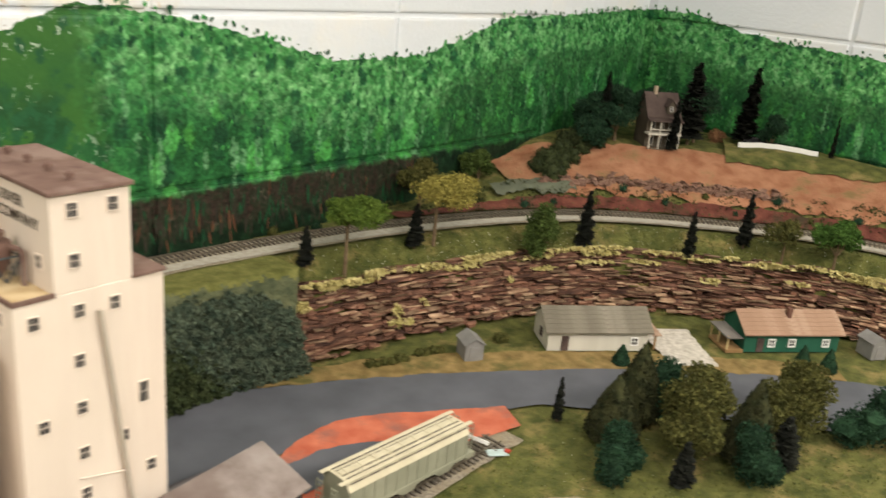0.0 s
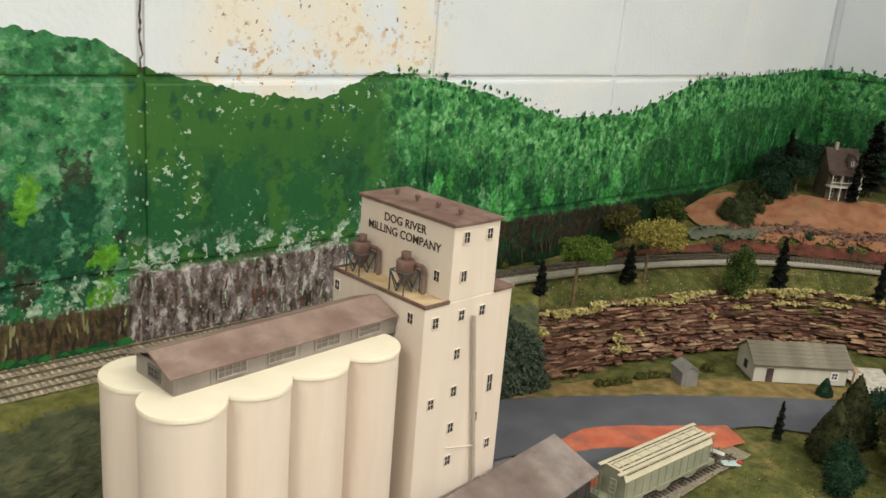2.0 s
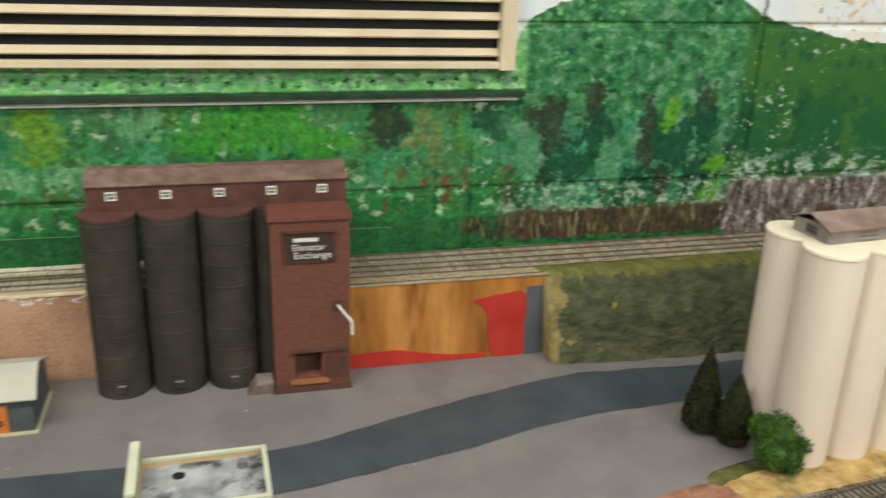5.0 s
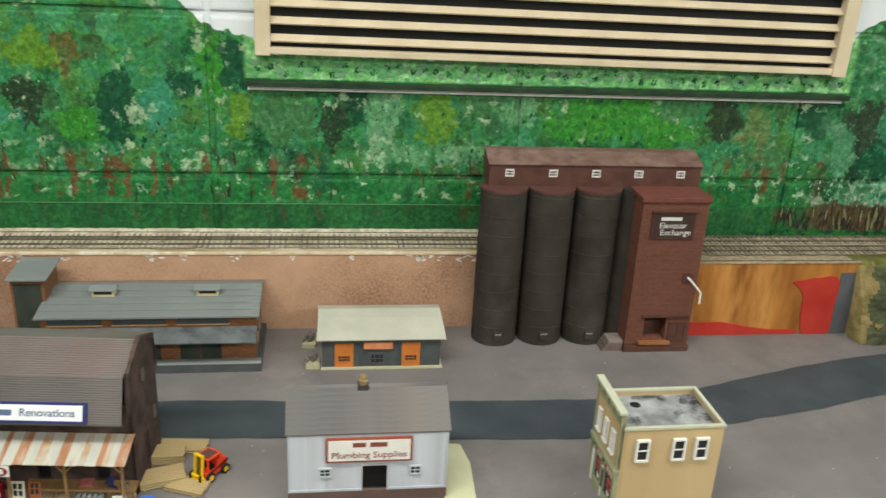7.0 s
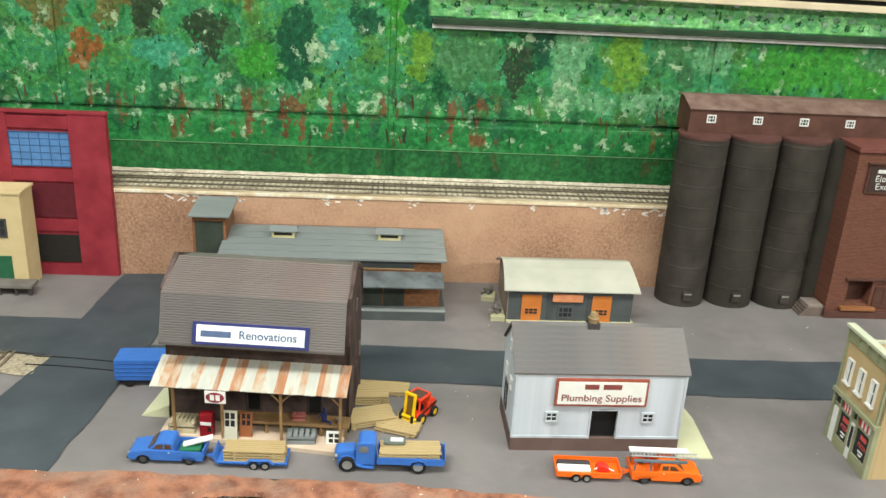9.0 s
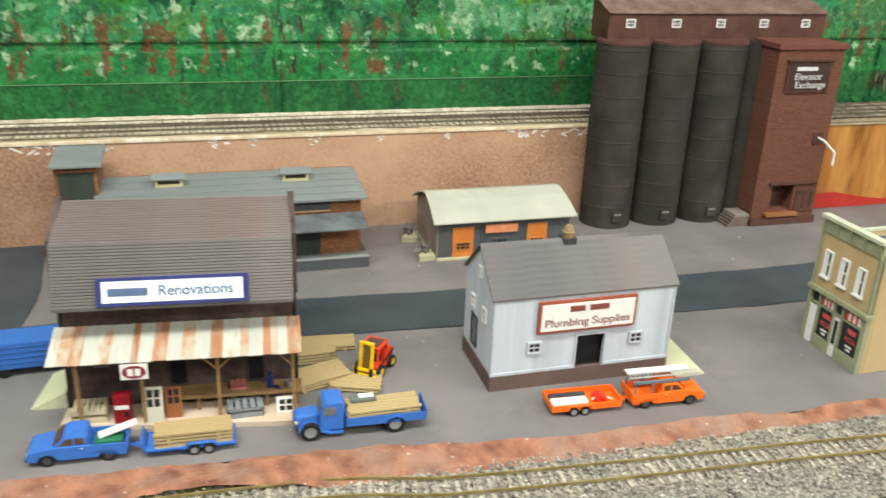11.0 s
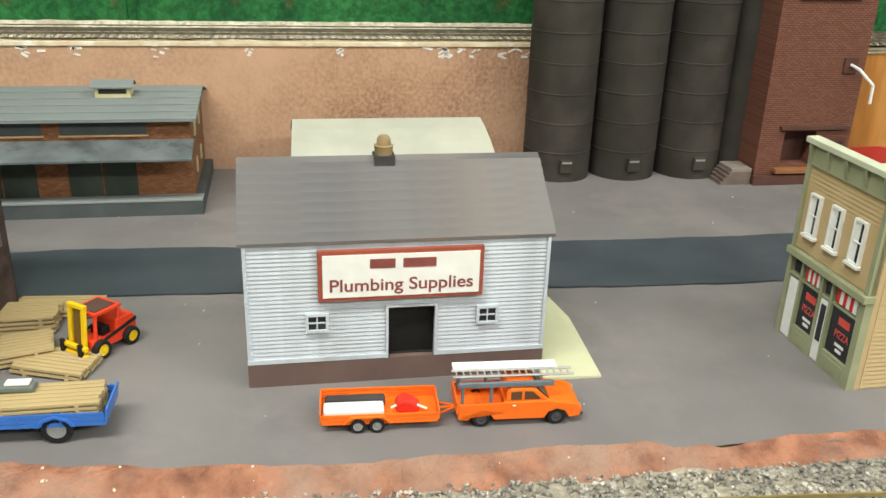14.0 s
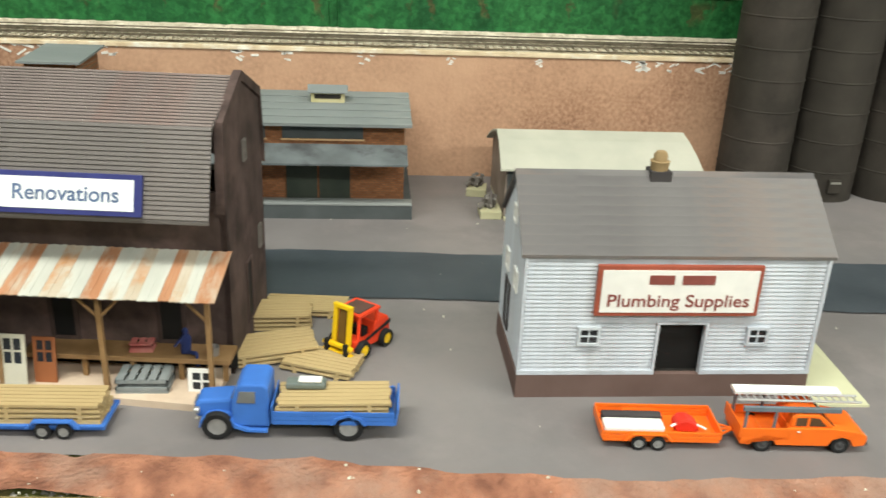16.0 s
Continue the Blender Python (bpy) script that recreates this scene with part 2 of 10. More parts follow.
M_LKROOF = mat("grey_shingle_roof", (0.085, 0.080, 0.084), (0.175, 0.165, 0.165), 40, 0.6, 0.4, 0.0004, 300, coarse=26, coarse_col=(0.20, 0.135, 0.105), coarse_cut=(0.46, 0.68), spec=0.4, stretch=(0.30, 1, 1))
M_BARN = mat("dark_brown_barn", (0.040, 0.027, 0.025), (0.095, 0.066, 0.060), 70, 0.75, 0.3, 0.0004, 300, coarse=26, coarse_col=(0.15, 0.10, 0.092), coarse_cut=(0.5, 0.72))
M_BARNROOF = mat("dark_grey_barn_roof", (0.105, 0.094, 0.092), (0.170, 0.154, 0.150), 30, 0.45, 0.2, 0.0004, 300, coarse=16, coarse_col=(0.15, 0.115, 0.105), coarse_cut=(0.50, 0.75), spec=0.5, stretch=(0.35, 1, 1))
M_TAN = mat("tan_clapboard", (0.45, 0.33, 0.175), (0.53, 0.40, 0.225), 20, 0.6, 0.1, 0.0003, 400)
M_SAGE = mat("sage_green_trim", (0.27, 0.28, 0.17), (0.33, 0.34, 0.215), 50, 0.55, 0.1)
M_WHITE = plain("white_paint", (0.78, 0.78, 0.76), 0.5, vary=0.04)
M_BLACK = plain("black_paint", (0.012, 0.012, 0.012), 0.6)
M_REDBLD = mat("crimson_brick_paint", (0.20, 0.018, 0.03), (0.29, 0.035, 0.05), 40, 0.65, 0.2, 0.0004, 300)
M_SLATE = mat("blue_grey_roof", (0.175, 0.195, 0.200), (0.225, 0.245, 0.248), 30, 0.7, 0.2, 0.0004, 300, coarse=20, coarse_col=(0.27, 0.285, 0.28), stretch=(0.3, 1, 1))
M_PALEROOF = mat("pale_sage_roof", (0.42, 0.42, 0.36), (0.50, 0.49, 0.42), 30, 0.7, 0.15, 0.0003, 300)
M_GREYWALL = mat("dark_slate_wall", (0.065, 0.075, 0.078), (0.09, 0.10, 0.105), 50, 0.7, 0.2)
M_ORANGEDOOR = mat("orange_door_paint", (0.50, 0.16, 0.03), (0.60, 0.21, 0.05), 50, 0.6, 0.1)
M_DARK = plain("dark_interior", (0.02, 0.018, 0.016), 0.8)
M_GLASS = plain("dark_window_glass", (0.03, 0.032, 0.036), 0.12, bump=0.0)
M_BLUE = plain("blue_plastic", (0.055, 0.16, 0.52), 0.35, vary=0.05)
M_ORANGE = plain("orange_plastic", (0.85, 0.16, 0.015), 0.35, vary=0.05)
M_RED = plain("red_plastic", (0.62, 0.035, 0.02), 0.35, vary=0.05)
M_YELLOW = plain("yellow_plastic", (0.80, 0.52, 0.01), 0.4, vary=0.05)
M_TYRE = plain("black_rubber", (0.015, 0.015, 0.016), 0.7)
M_RIM = plain("silver_grey_rim", (0.42, 0.42, 0.42), 0.35, 0.6)
M_WOODPALE = mat("pale_lumber", (0.42, 0.31, 0.15), (0.55, 0.43, 0.23), 60, 0.7, 0.2, 0.0003, 300, island=0.14, stretch=(0.15, 1, 1))
M_WOODMID = mat("brown_bare_wood", (0.22, 0.13, 0.055), (0.34, 0.21, 0.10), 60, 0.75, 0.2, 0.0003, 300)
M_CREAMPLASTIC = mat("grey_green_hopper_paint", (0.25, 0.255, 0.19), (0.33, 0.33, 0.25), 40, 0.5, 0.1)
M_HOPTOP = mat("yellowed_cream_roof", (0.50, 0.455, 0.33), (0.60, 0.55, 0.41), 60, 0.6, 0.1)
M_RAIL = plain("weathered_rail_steel", (0.22, 0.19, 0.15), 0.4, 0.7, vary=0.3)
M_TIE = mat("dark_tie", (0.065, 0.056, 0.046), (0.14, 0.12, 0.098), 200, 0.85, 0.3, random_ob=0.3)
M_TIEPALE = mat("dusty_tie", (0.14, 0.11, 0.08), (0.26, 0.21, 0.15), 200, 0.85, 0.3, random_ob=0.3)
M_ROCK = mat("brown_rock", (0.030, 0.017, 0.016), (0.24, 0.118, 0.076), 90, 0.9, 1.0, 0.003, 240, coarse=80, coarse_col=(0.40, 0.27, 0.19), coarse_cut=(0.57, 0.68), stretch=(0.30, 0.30, 2.8), random_ob=0.4)
M_LICHEN = mat("pale_yellow_lichen", (0.40, 0.35, 0.13), (0.64, 0.56, 0.27), 70, 0.95, 0.9, 0.002, 300)

# ---- ground heights ----
WALL_Y, EAST_X = 0.868, 1.62
SHELF_Z = 0.104
TRACK = [(-1.75, 0.829), (-0.66, 0.829), (-0.55, 0.818), (-0.44, 0.807), (0.05, 0.808), (0.3, 0.816), (0.5, 0.825), (0.82, 0.776), (1.09, 0.668), (1.27, 0.478), (1.362, 0.29), (1.39, 0.05), (1.39, -0.3)]
TRACK_LINE = polyline(TRACK, 260)


def beside(line, off):
    """A line beside another, off metres to its left."""
    tan = np.gradient(line, axis=0)
    tan /= np.linalg.norm(tan, axis=1)[:, None]
    return line + off * np.stack([-tan[:, 1], tan[:, 0]], axis=1)


def track_side(x, y):
    """The distance from the upper line's middle: positive behind it, towards the hill."""
    d = TRACK_LINE - np.array((x, y))
    k = int(np.argmin((d * d).sum(axis=1)))
    k = min(max(k, 1), len(TRACK_LINE) - 2)
    tan = TRACK_LINE[k + 1] - TRACK_LINE[k - 1]
    away = np.array((x, y)) - TRACK_LINE[k]
    return math.copysign(math.hypot(*away), tan[0] * away[1] - tan[1] * away[0])


def smooth(a, b, v):
    t = min(max((v - a) / (b - a), 0.0), 1.0)
    return t * t * (3 - 2 * t)


def land(x, y):
    """The height of the scenery."""
    z = 0.0
    if x > 0.3:
        d = track_side(x, y)
        bumps = 0.004 * wob(x, y, 14) + 0.002 * wob(x, y, 45)
        if d > 0.04:
            rise = (0.030 * smooth(0.045, 0.085, d) + 0.05 * smooth(0.07, 0.26, d) * smooth(1.0, 1.36, x)) * smooth(0.88, 1.16, x)
            z = SHELF_Z + rise + bumps * smooth(0.04, 0.08, d)
        elif d > -0.02:
            z = SHELF_Z
        else:
            out = -d + 0.008 * wob(x, y, 16, 3)
            z = SHELF_Z - 0.022 * smooth(0.02, 0.065, out) + bumps * smooth(0.02, 0.05, out)
            z *= 1 - smooth(0.066, 0.100, out)
            z += bumps * 0.25
    else:
        z = 0.0
    drop = smooth(0.385, 0.355, y) * smooth(-0.02, -0.2, x)
    return z - 0.006 * drop


# ---- room ----
M_ROOMWALL = plain("pale_wall_paint", (0.70, 0.71, 0.70), 0.7)
single("floor", box(-4.2, EAST_X, -3.2, WALL_Y + 0.2, -1.05, -1.0), plain("grey_floor_tile", (0.30, 0.29, 0.27), 0.6), "grey vinyl floor of the room", kind="structure")
single("ceiling", box(-4.2, EAST_X, -3.2, WALL_Y + 0.2, 1.5, 1.55), plain("white_ceiling_tile", (0.75, 0.74, 0.70), 0.9), "off-white plain ceiling of the room", kind="structure")
single("wall_south", box(-4.2, EAST_X, -3.3, -3.2, -1.0, 1.5), M_ROOMWALL, "pale painted plain wall", kind="structure")
single("wall_west", box(-4.3, -4.2, -3.3, WALL_Y + 0.2, -1.0, 1.5), M_ROOMWALL, "pale painted plain wall", kind="structure")

# the painted hills: skyline heights along the north wall (x, z) and the east wall (y, z)
SKY_N = [(-2.2, 0.62), (-1.35, 0.56), (-1.12, 0.45), (-1.03, 0.372), (-0.97, 0.36), (-0.96, 0.344), (-0.235, 0.339), (-0.215, 0.36), (-0.19, 0.400), (-0.13, 0.424), (-0.02, 0.437), (0.079, 0.427), (0.128, 0.399), (0.24, 0.374), (0.332, 0.364), (0.425, 0.399), (0.507, 0.390), (0.643, 0.364), (0.781, 0.329), (0.95, 0.333), (1.05, 0.358), (1.136, 0.387), (1.354, 0.393), (1.62, 0.407)]
SKY_E = [(-0.6, 0.33), (0.416, 0.367), (0.58, 0.374), (0.69, 0.387), (0.775, 0.409), (0.868, 0.407)]
sky_n = lambda x: float(np.interp(x, [p[0] for p in SKY_N], [p[1] for p in SKY_N]))
sky_e = lambda y: float(np.interp(y, [p[0] for p in SKY_E], [p[1] for p in SKY_E]))


class Nodes:
    """Short hands for building a node tree."""

    def __init__(self, nt):
        self.nt = nt

    def put(self, socket, v):
        if isinstance(v, bpy.types.NodeSocket):
            self.nt.links.new(v, socket)
        else:
            socket.default_value = v

    def math(self, op, a, b=0.0, c=0.0):
        k = self.nt.nodes.new("ShaderNodeMath")
        k.operation = op
        for i, v in enumerate((a, b, c)):
            self.put(k.inputs[i], v)
        return k.outputs[0]

    def step(self, v, lo, hi):
        k = self.nt.nodes.new("ShaderNodeMapRange")
        k.interpolation_type = "SMOOTHSTEP"
        for i, x in enumerate((v, lo, hi)):
            self.put(k.inputs[i], x)
        return k.outputs[0]

    def mix(self, f, a, b):
        k = self.nt.nodes.new("ShaderNodeMix")
        k.data_type = "RGBA"
        for i, v in ((0, f), (6, a), (7, b)):
            self.put(k.inputs[i], v if isinstance(v, bpy.types.NodeSocket) or i == 0 else (*v, 1))
        return k.outputs[2]

    def ramp(self, f, cols, lo=0.0, hi=1.0, hard=False):
        k = self.nt.nodes.new("ShaderNodeValToRGB")
        r = k.color_ramp
        r.interpolation = "CONSTANT" if hard else "LINEAR"
        while len(r.elements) < len(cols):
            r.elements.new(0.5)
        for i, c in enumerate(cols):
            r.elements[i].position = lo + (hi - lo) * i / (len(cols) - (0 if hard else 1))
            r.elements[i].color = (*c, 1)
        self.put(k.inputs[0], f)
        return k.outputs[0]

    def noise(self, vec, scale, detail=3.0, rough=0.55):
        k = self.nt.nodes.new("ShaderNodeTexNoise")
        self.put(k.inputs["Vector"], vec)
        k.inputs["Scale"].default_value, k.inputs["Detail"].default_value, k.inputs["Roughness"].default_value = scale, detail, rough
        return k.outputs["Fac"], k.outputs["Color"]

    def vec(self, op, a, b):
        k = self.nt.nodes.new("ShaderNodeVectorMath")
        k.operation = op
        self.put(k.inputs[0], a), self.put(k.inputs[1], b)
        return k.outputs[0]

    def warped(self, pos, scale, amount):
        c = self.noise(pos, scale, 2.0)[1]
        return self.vec("ADD", pos, self.vec("MULTIPLY", self.vec("SUBTRACT", c, (0.5, 0.5, 0.5)), (amount, amount, amount)))

    def dabs(self, pos, scale, tall, reach, share, soft=0.25):
        """Brush dabs: a mask, and a random number for each dab."""
        flat_pos = self.vec("MULTIPLY", pos, (1.0, 1.0, 1.0 / tall))
        k = self.nt.nodes.new("ShaderNodeTexVoronoi")
        self.put(k.inputs["Vector"], flat_pos)
        k.inputs["Scale"].default_value = scale
        s = self.nt.nodes.new("ShaderNodeSeparateColor")
        self.put(s.inputs[0], k.outputs["Color"])
        near = self.step(k.outputs["Distance"], reach, reach - soft)
        return self.math("MULTIPLY", near, self.math("LESS_THAN", s.outputs[0], share)), s.outputs[1]


def forest(nt, pos, axis, skyline):
    """Painted wood: four manners of brushwork side by side along the wall."""
    g = Nodes(nt)
    sep = nt.nodes.new("ShaderNodeSeparateXYZ")
    g.put(sep.inputs[0], pos)
    along, z = sep.outputs[axis], sep.outputs["Z"]
    rough = g.warped(pos, 130, 0.014)
    soft = g.warped(g.warped(pos, 45, 0.045), 170, 0.020)
    fine = g.noise(pos, 190, 4)[0]
    mid_n = g.noise(pos, 60, 4)[0]
    rag = g.math("MULTIPLY_ADD", mid_n, 0.05, -0.025)
    u = g.math("ADD", along, rag)
    zr = g.math("ADD", z, g.math("MULTIPLY", rag, 0.5))
    deep, mid, bright, light = (0.007, 0.050, 0.020), (0.022, 0.140, 0.040), (0.055, 0.28, 0.062), (0.15, 0.42, 0.16)
    sea, haze, pale = (0.050, 0.24, 0.125), (0.18, 0.31, 0.19), (0.42, 0.52, 0.40)
    fern, umber = (0.035, 0.17, 0.03), (0.035, 0.035, 0.020)
    leaf = g.noise(rough, 95, 3)[0]

    def touch(c, amount=1.0):
        """Streaky thickness of the paint."""
        streaky = g.ramp(g.noise(rough, 150, 4)[0], ((0.50, 0.56, 0.52), (1.05, 1.05, 1.05), (1.9, 1.75, 1.8)), 0.34, 0.68)
        k = nt.nodes.new("ShaderNodeMix")
        k.data_type, k.blend_type = "RGBA", "MULTIPLY"
        k.inputs[0].default_value = amount
        g.put(k.inputs[6], c)
        g.put(k.inputs[7], streaky)
        return k.outputs[2]

    def woods(cols, scale, tall, reach, share, gap):
        c = g.mix(g.step(g.noise(rough, 55, 4)[0], 0.36, 0.64), gap[0], gap[1])
        for q, (sc, sh) in enumerate(((scale, share), (scale * 1.45, share * 0.75))):
            m, k = g.dabs(g.vec("ADD", soft, (0.37 * q, 0.0, 0.21 * q)), sc, tall, reach, sh)
            tone = g.ramp(g.math("ADD", k, g.math("MULTIPLY_ADD", leaf, 1.5, -0.75)), cols)
            torn = g.step(g.math("MULTIPLY_ADD", m, 0.75, g.math("MULTIPLY", leaf, 0.75)), 0.55, 0.80)
            c = g.mix(torn, c, tone)
        return c

    bough = g.warped(g.warped(pos, 28, 0.024), 140, 0.012)

    frond = g.noise(g.vec("MULTIPLY", rough, (1, 1, 0.6)), 62, 3)[0]

    def blots(c, tone, lit, spots):
        """Feathered patches of one tone, thin and leafy towards their rims."""
        near = None
        for x, h, rx, rh in spots:
            off = g.vec("MULTIPLY", g.vec("SUBTRACT", bough, (x, WALL_Y, h)), (1 / rx, 0.0, 1 / rh))
            k = nt.nodes.new("ShaderNodeVectorMath")
            k.operation = "LENGTH"
            g.put(k.inputs[0], off)
            near = k.outputs["Value"] if near is None else g.math("MINIMUM", near, k.outputs["Value"])
        reach = g.math("ADD", near, g.math("MULTIPLY_ADD", g.math("MULTIPLY_ADD", leaf, 0.7, frond), 2.6, -2.2))
        mask = g.step(reach, 1.25, 0.95)
        return g.mix(g.math("MULTIPLY", mask, 0.92), c, g.mix(g.math("MULTIPLY", g.step(leaf, 0.50, 0.68), 0.7), tone, lit))

    def streaks(c, tone, scale, low, high, amount, clusters, cut=0.60):
        """Slim upright brush strokes in loose clusters between two heights."""
        line = g.noise(g.vec("MULTIPLY", rough, (1, 1, 0.16)), scale, 2)[0]
        where = g.step(g.noise(g.vec("ADD", pos, (clusters, 0, 0)), 21, 2)[0], 0.40, 0.52)
        span = g.math("MULTIPLY", g.step(zr, low, low + 0.010), g.step(zr, high, high - 0.016))
        return g.mix(g.math("MULTIPLY", g.math("MULTIPLY", g.step(line, cut, cut + 0.05), where), g.math("MULTIPLY", span, amount)), c, tone)

    # mixed wood of many greens
    a = g.ramp(g.noise(soft, 26, 5)[0], ((0.010, 0.066, 0.026), (0.026, 0.150, 0.044), (0.048, 0.22, 0.066), (0.034, 0.18, 0.085), (0.066, 0.225, 0.048), (0.030, 0.090, 0.034)), 0.33, 0.67)
    m, k = g.dabs(bough, 34, 1.35, 0.62, 0.9, 0.3)
    crown = g.ramp(k, ((0.024, 0.14, 0.043), (0.045, 0.22, 0.095), (0.014, 0.075, 0.028), (0.036, 0.18, 0.050), (0.060, 0.27, 0.12), (0.075, 0.19, 0.030), (0.036, 0.070, 0.028), (0.05, 0.24, 0.060)), hard=True)
    a = g.mix(g.math("MULTIPLY", g.step(g.math("MULTIPLY_ADD", leaf, 1.1, m), 0.72, 1.05), 0.55), a, crown)
    a = blots(a, (0.020, 0.034, 0.018), (0.050, 0.085, 0.038), ((-1.314, 0.313, 0.019, 0.042), (-1.247, 0.280, 0.019, 0.028), (-0.881, 0.254, 0.021, 0.028), (-0.361, 0.264, 0.022, 0.028), (-1.52, 0.34, 0.022, 0.045), (-1.66, 0.30, 0.022, 0.04)))
    a = blots(a, (0.105, 0.095, 0.026), (0.060, 0.125, 0.036), ((-1.357, 0.318, 0.025, 0.030), (-1.424, 0.315, 0.026, 0.032), (-1.20, 0.335, 0.022, 0.02)))
    a = blots(a, (0.095, 0.215, 0.020), (0.16, 0.30, 0.035), ((-1.234, 0.332, 0.024, 0.024), (-0.996, 0.266, 0.015, 0.028), (-0.748, 0.266, 0.020, 0.036), (-1.60, 0.37, 0.026, 0.03)))
    a = blots(a, (0.040, 0.215, 0.024), (0.090, 0.31, 0.040), ((-1.022, 0.319, 0.021, 0.033), (-1.187, 0.247, 0.028, 0.021), (-0.550, 0.262, 0.050, 0.028), (-0.480, 0.270, 0.036, 0.030), (-0.445, 0.256, 0.034, 0.025)))
    a = blots(a, (0.008, 0.058, 0.028), (0.018, 0.10, 0.042), ((-1.142, 0.272, 0.024, 0.034), (-0.988, 0.328, 0.027, 0.032), (-0.854, 0.276, 0.013, 0.030), (-1.063, 0.300, 0.017, 0.020), (-0.228, 0.272, 0.025, 0.027)))
    a = blots(a, (0.044, 0.225, 0.125), (0.085, 0.31, 0.19), ((-1.296, 0.253, 0.027, 0.019), (-1.094, 0.268, 0.023, 0.028)))
    a = blots(a, (0.050, 0.155, 0.055), (0.095, 0.235, 0.11), ((-0.944, 0.264, 0.036, 0.030), (-0.695, 0.280, 0.025, 0.026), (-0.429, 0.284, 0.026, 0.020), (-0.30, 0.215, 0.03, 0.02)))
    a = blots(a, (0.105, 0.27, 0.125), (0.22, 0.38, 0.22), ((-0.819, 0.262, 0.018, 0.034), (-0.641, 0.284, 0.022, 0.024), (-0.80, 0.215, 0.045, 0.012), (-0.71, 0.216, 0.045, 0.013), (-0.60, 0.212, 0.04, 0.010)))
    a = blots(a, (0.20, 0.070, 0.020), (0.15, 0.10, 0.03), ((-1.386, 0.254, 0.014, 0.018),))
    a = blots(a, (0.10, 0.165, 0.055), (0.30, 0.27, 0.13), ((-0.322, 0.266, 0.010, 0.020), (-0.304, 0.247, 0.010, 0.024), (-0.340, 0.243, 0.012, 0.010)))
    gaps = g.math("MULTIPLY", g.step(g.noise(rough, 58, 4)[0], 0.575, 0.64), g.step(g.noise(pos, 17, 2)[0], 0.42, 0.56))
    a = g.mix(g.math("MULTIPLY", gaps, 0.8), a, (0.30, 0.42, 0.26))
    low = g.ramp(g.noise(soft, 34, 4)[0], ((0.014, 0.105, 0.030), (0.024, 0.165, 0.042), (0.040, 0.20, 0.058)), 0.3, 0.7)
    a = g.mix(g.step(zr, 0.196, 0.176), a, low)
    spat = g.math("MULTIPLY", g.math("MULTIPLY", g.step(g.noise(rough, 52, 4)[0], 0.58, 0.65), g.step(zr, 0.232, 0.215)), g.step(zr, 0.148, 0.160))
    a = g.mix(g.math("MULTIPLY", spat, 0.85), a, (0.32, 0.46, 0.29))
    a = streaks(a, (0.016, 0.085, 0.036), 60, 0.150, 0.235, 0.8, 3.0, 0.545)
    a = streaks(a, (0.135, 0.055, 0.026), 72, 0.150, 0.222, 0.85, 0.0, 0.570)
    a = g.mix(g.step(z, 0.1478, 0.1468), a, g.ramp(g.noise(g.vec("MULTIPLY", pos, (1, 1, 0.3)), 40, 3)[0], ((0.016, 0.085, 0.028), (0.022, 0.115, 0.034), (0.030, 0.14, 0.042)), 0.3, 0.7))
    a = streaks(a, (0.085, 0.055, 0.026), 60, 0.120, 0.152, 0.6, 5.0, 0.57)
    # blue-green wood beside the vent: small dabs above, dark trees and pale gaps below
    top = g.ramp(g.noise(rough, 62, 4)[0], (deep, (0.024, 0.13, 0.045), (0.034, 0.165, 0.06), (0.075, 0.22, 0.095), (0.15, 0.29, 0.17)), 0.32, 0.68)
    m, k = g.dabs(rough, 75, 0.75, 0.55, 0.45)
    top = g.mix(m, top, g.ramp(k, (deep, light, mid)))
    b = woods((deep, umber, deep, mid, (0.03, 0.11, 0.06), sea), 24, 1.6, 0.64, 0.88, ((0.030, 0.15, 0.055), (0.11, 0.25, 0.14)))
    b = g.mix(g.step(zr, 0.262, 0.285), b, top)
    b = blots(b, (0.024, 0.036, 0.022), (0.045, 0.075, 0.034), ((-0.161, 0.262, 0.022, 0.040), (-0.099, 0.282, 0.011, 0.032), (-0.025, 0.245, 0.012, 0.050), (0.052, 0.275, 0.014, 0.040)))
    b = blots(b, (0.008, 0.062, 0.030), (0.016, 0.10, 0.042), ((-0.094, 0.246, 0.026, 0.024), (-0.131, 0.212, 0.023, 0.022), (0.015, 0.232, 0.030, 0.028), (0.058, 0.250, 0.018, 0.030), (0.056, 0.186, 0.025, 0.022), (-0.036, 0.182, 0.022, 0.020)))
    b = blots(b, (0.070, 0.23, 0.11), (0.16, 0.33, 0.19), ((-0.069, 0.210, 0.014, 0.028), (-0.185, 0.225, 0.012, 0.030)))
    b = blots(b, (0.085, 0.26, 0.018), (0.12, 0.31, 0.03), ((0.009, 0.281, 0.012, 0.022), (0.080, 0.204, 0.014, 0.015), (0.079, 0.164, 0.014, 0.017)))
    spat = g.math("MULTIPLY", g.step(leaf, 0.52, 0.62), g.step(z, 0.20, 0.165))
    b = g.mix(spat, b, g.mix(fine, haze, pale))
    b = g.mix(g.step(zr, 0.156, 0.148), b, g.ramp(g.noise(g.vec("MULTIPLY", pos, (1, 1, 0.15)), 220, 2)[0], (umber, (0.055, 0.04, 0.028), (0.09, 0.06, 0.03), (0.07, 0.09, 0.03)), 0.3, 0.7))
    # plain green hill
    c = g.ramp(g.noise(soft, 14, 5)[0], ((0.028, 0.115, 0.028), (0.040, 0.135, 0.027), (0.050, 0.148, 0.028)), 0.3, 0.7)
    m, k = g.dabs(soft, 21, 1.5, 0.74, 0.72)
    m = g.math("MULTIPLY", m, g.step(z, 0.325, 0.285))
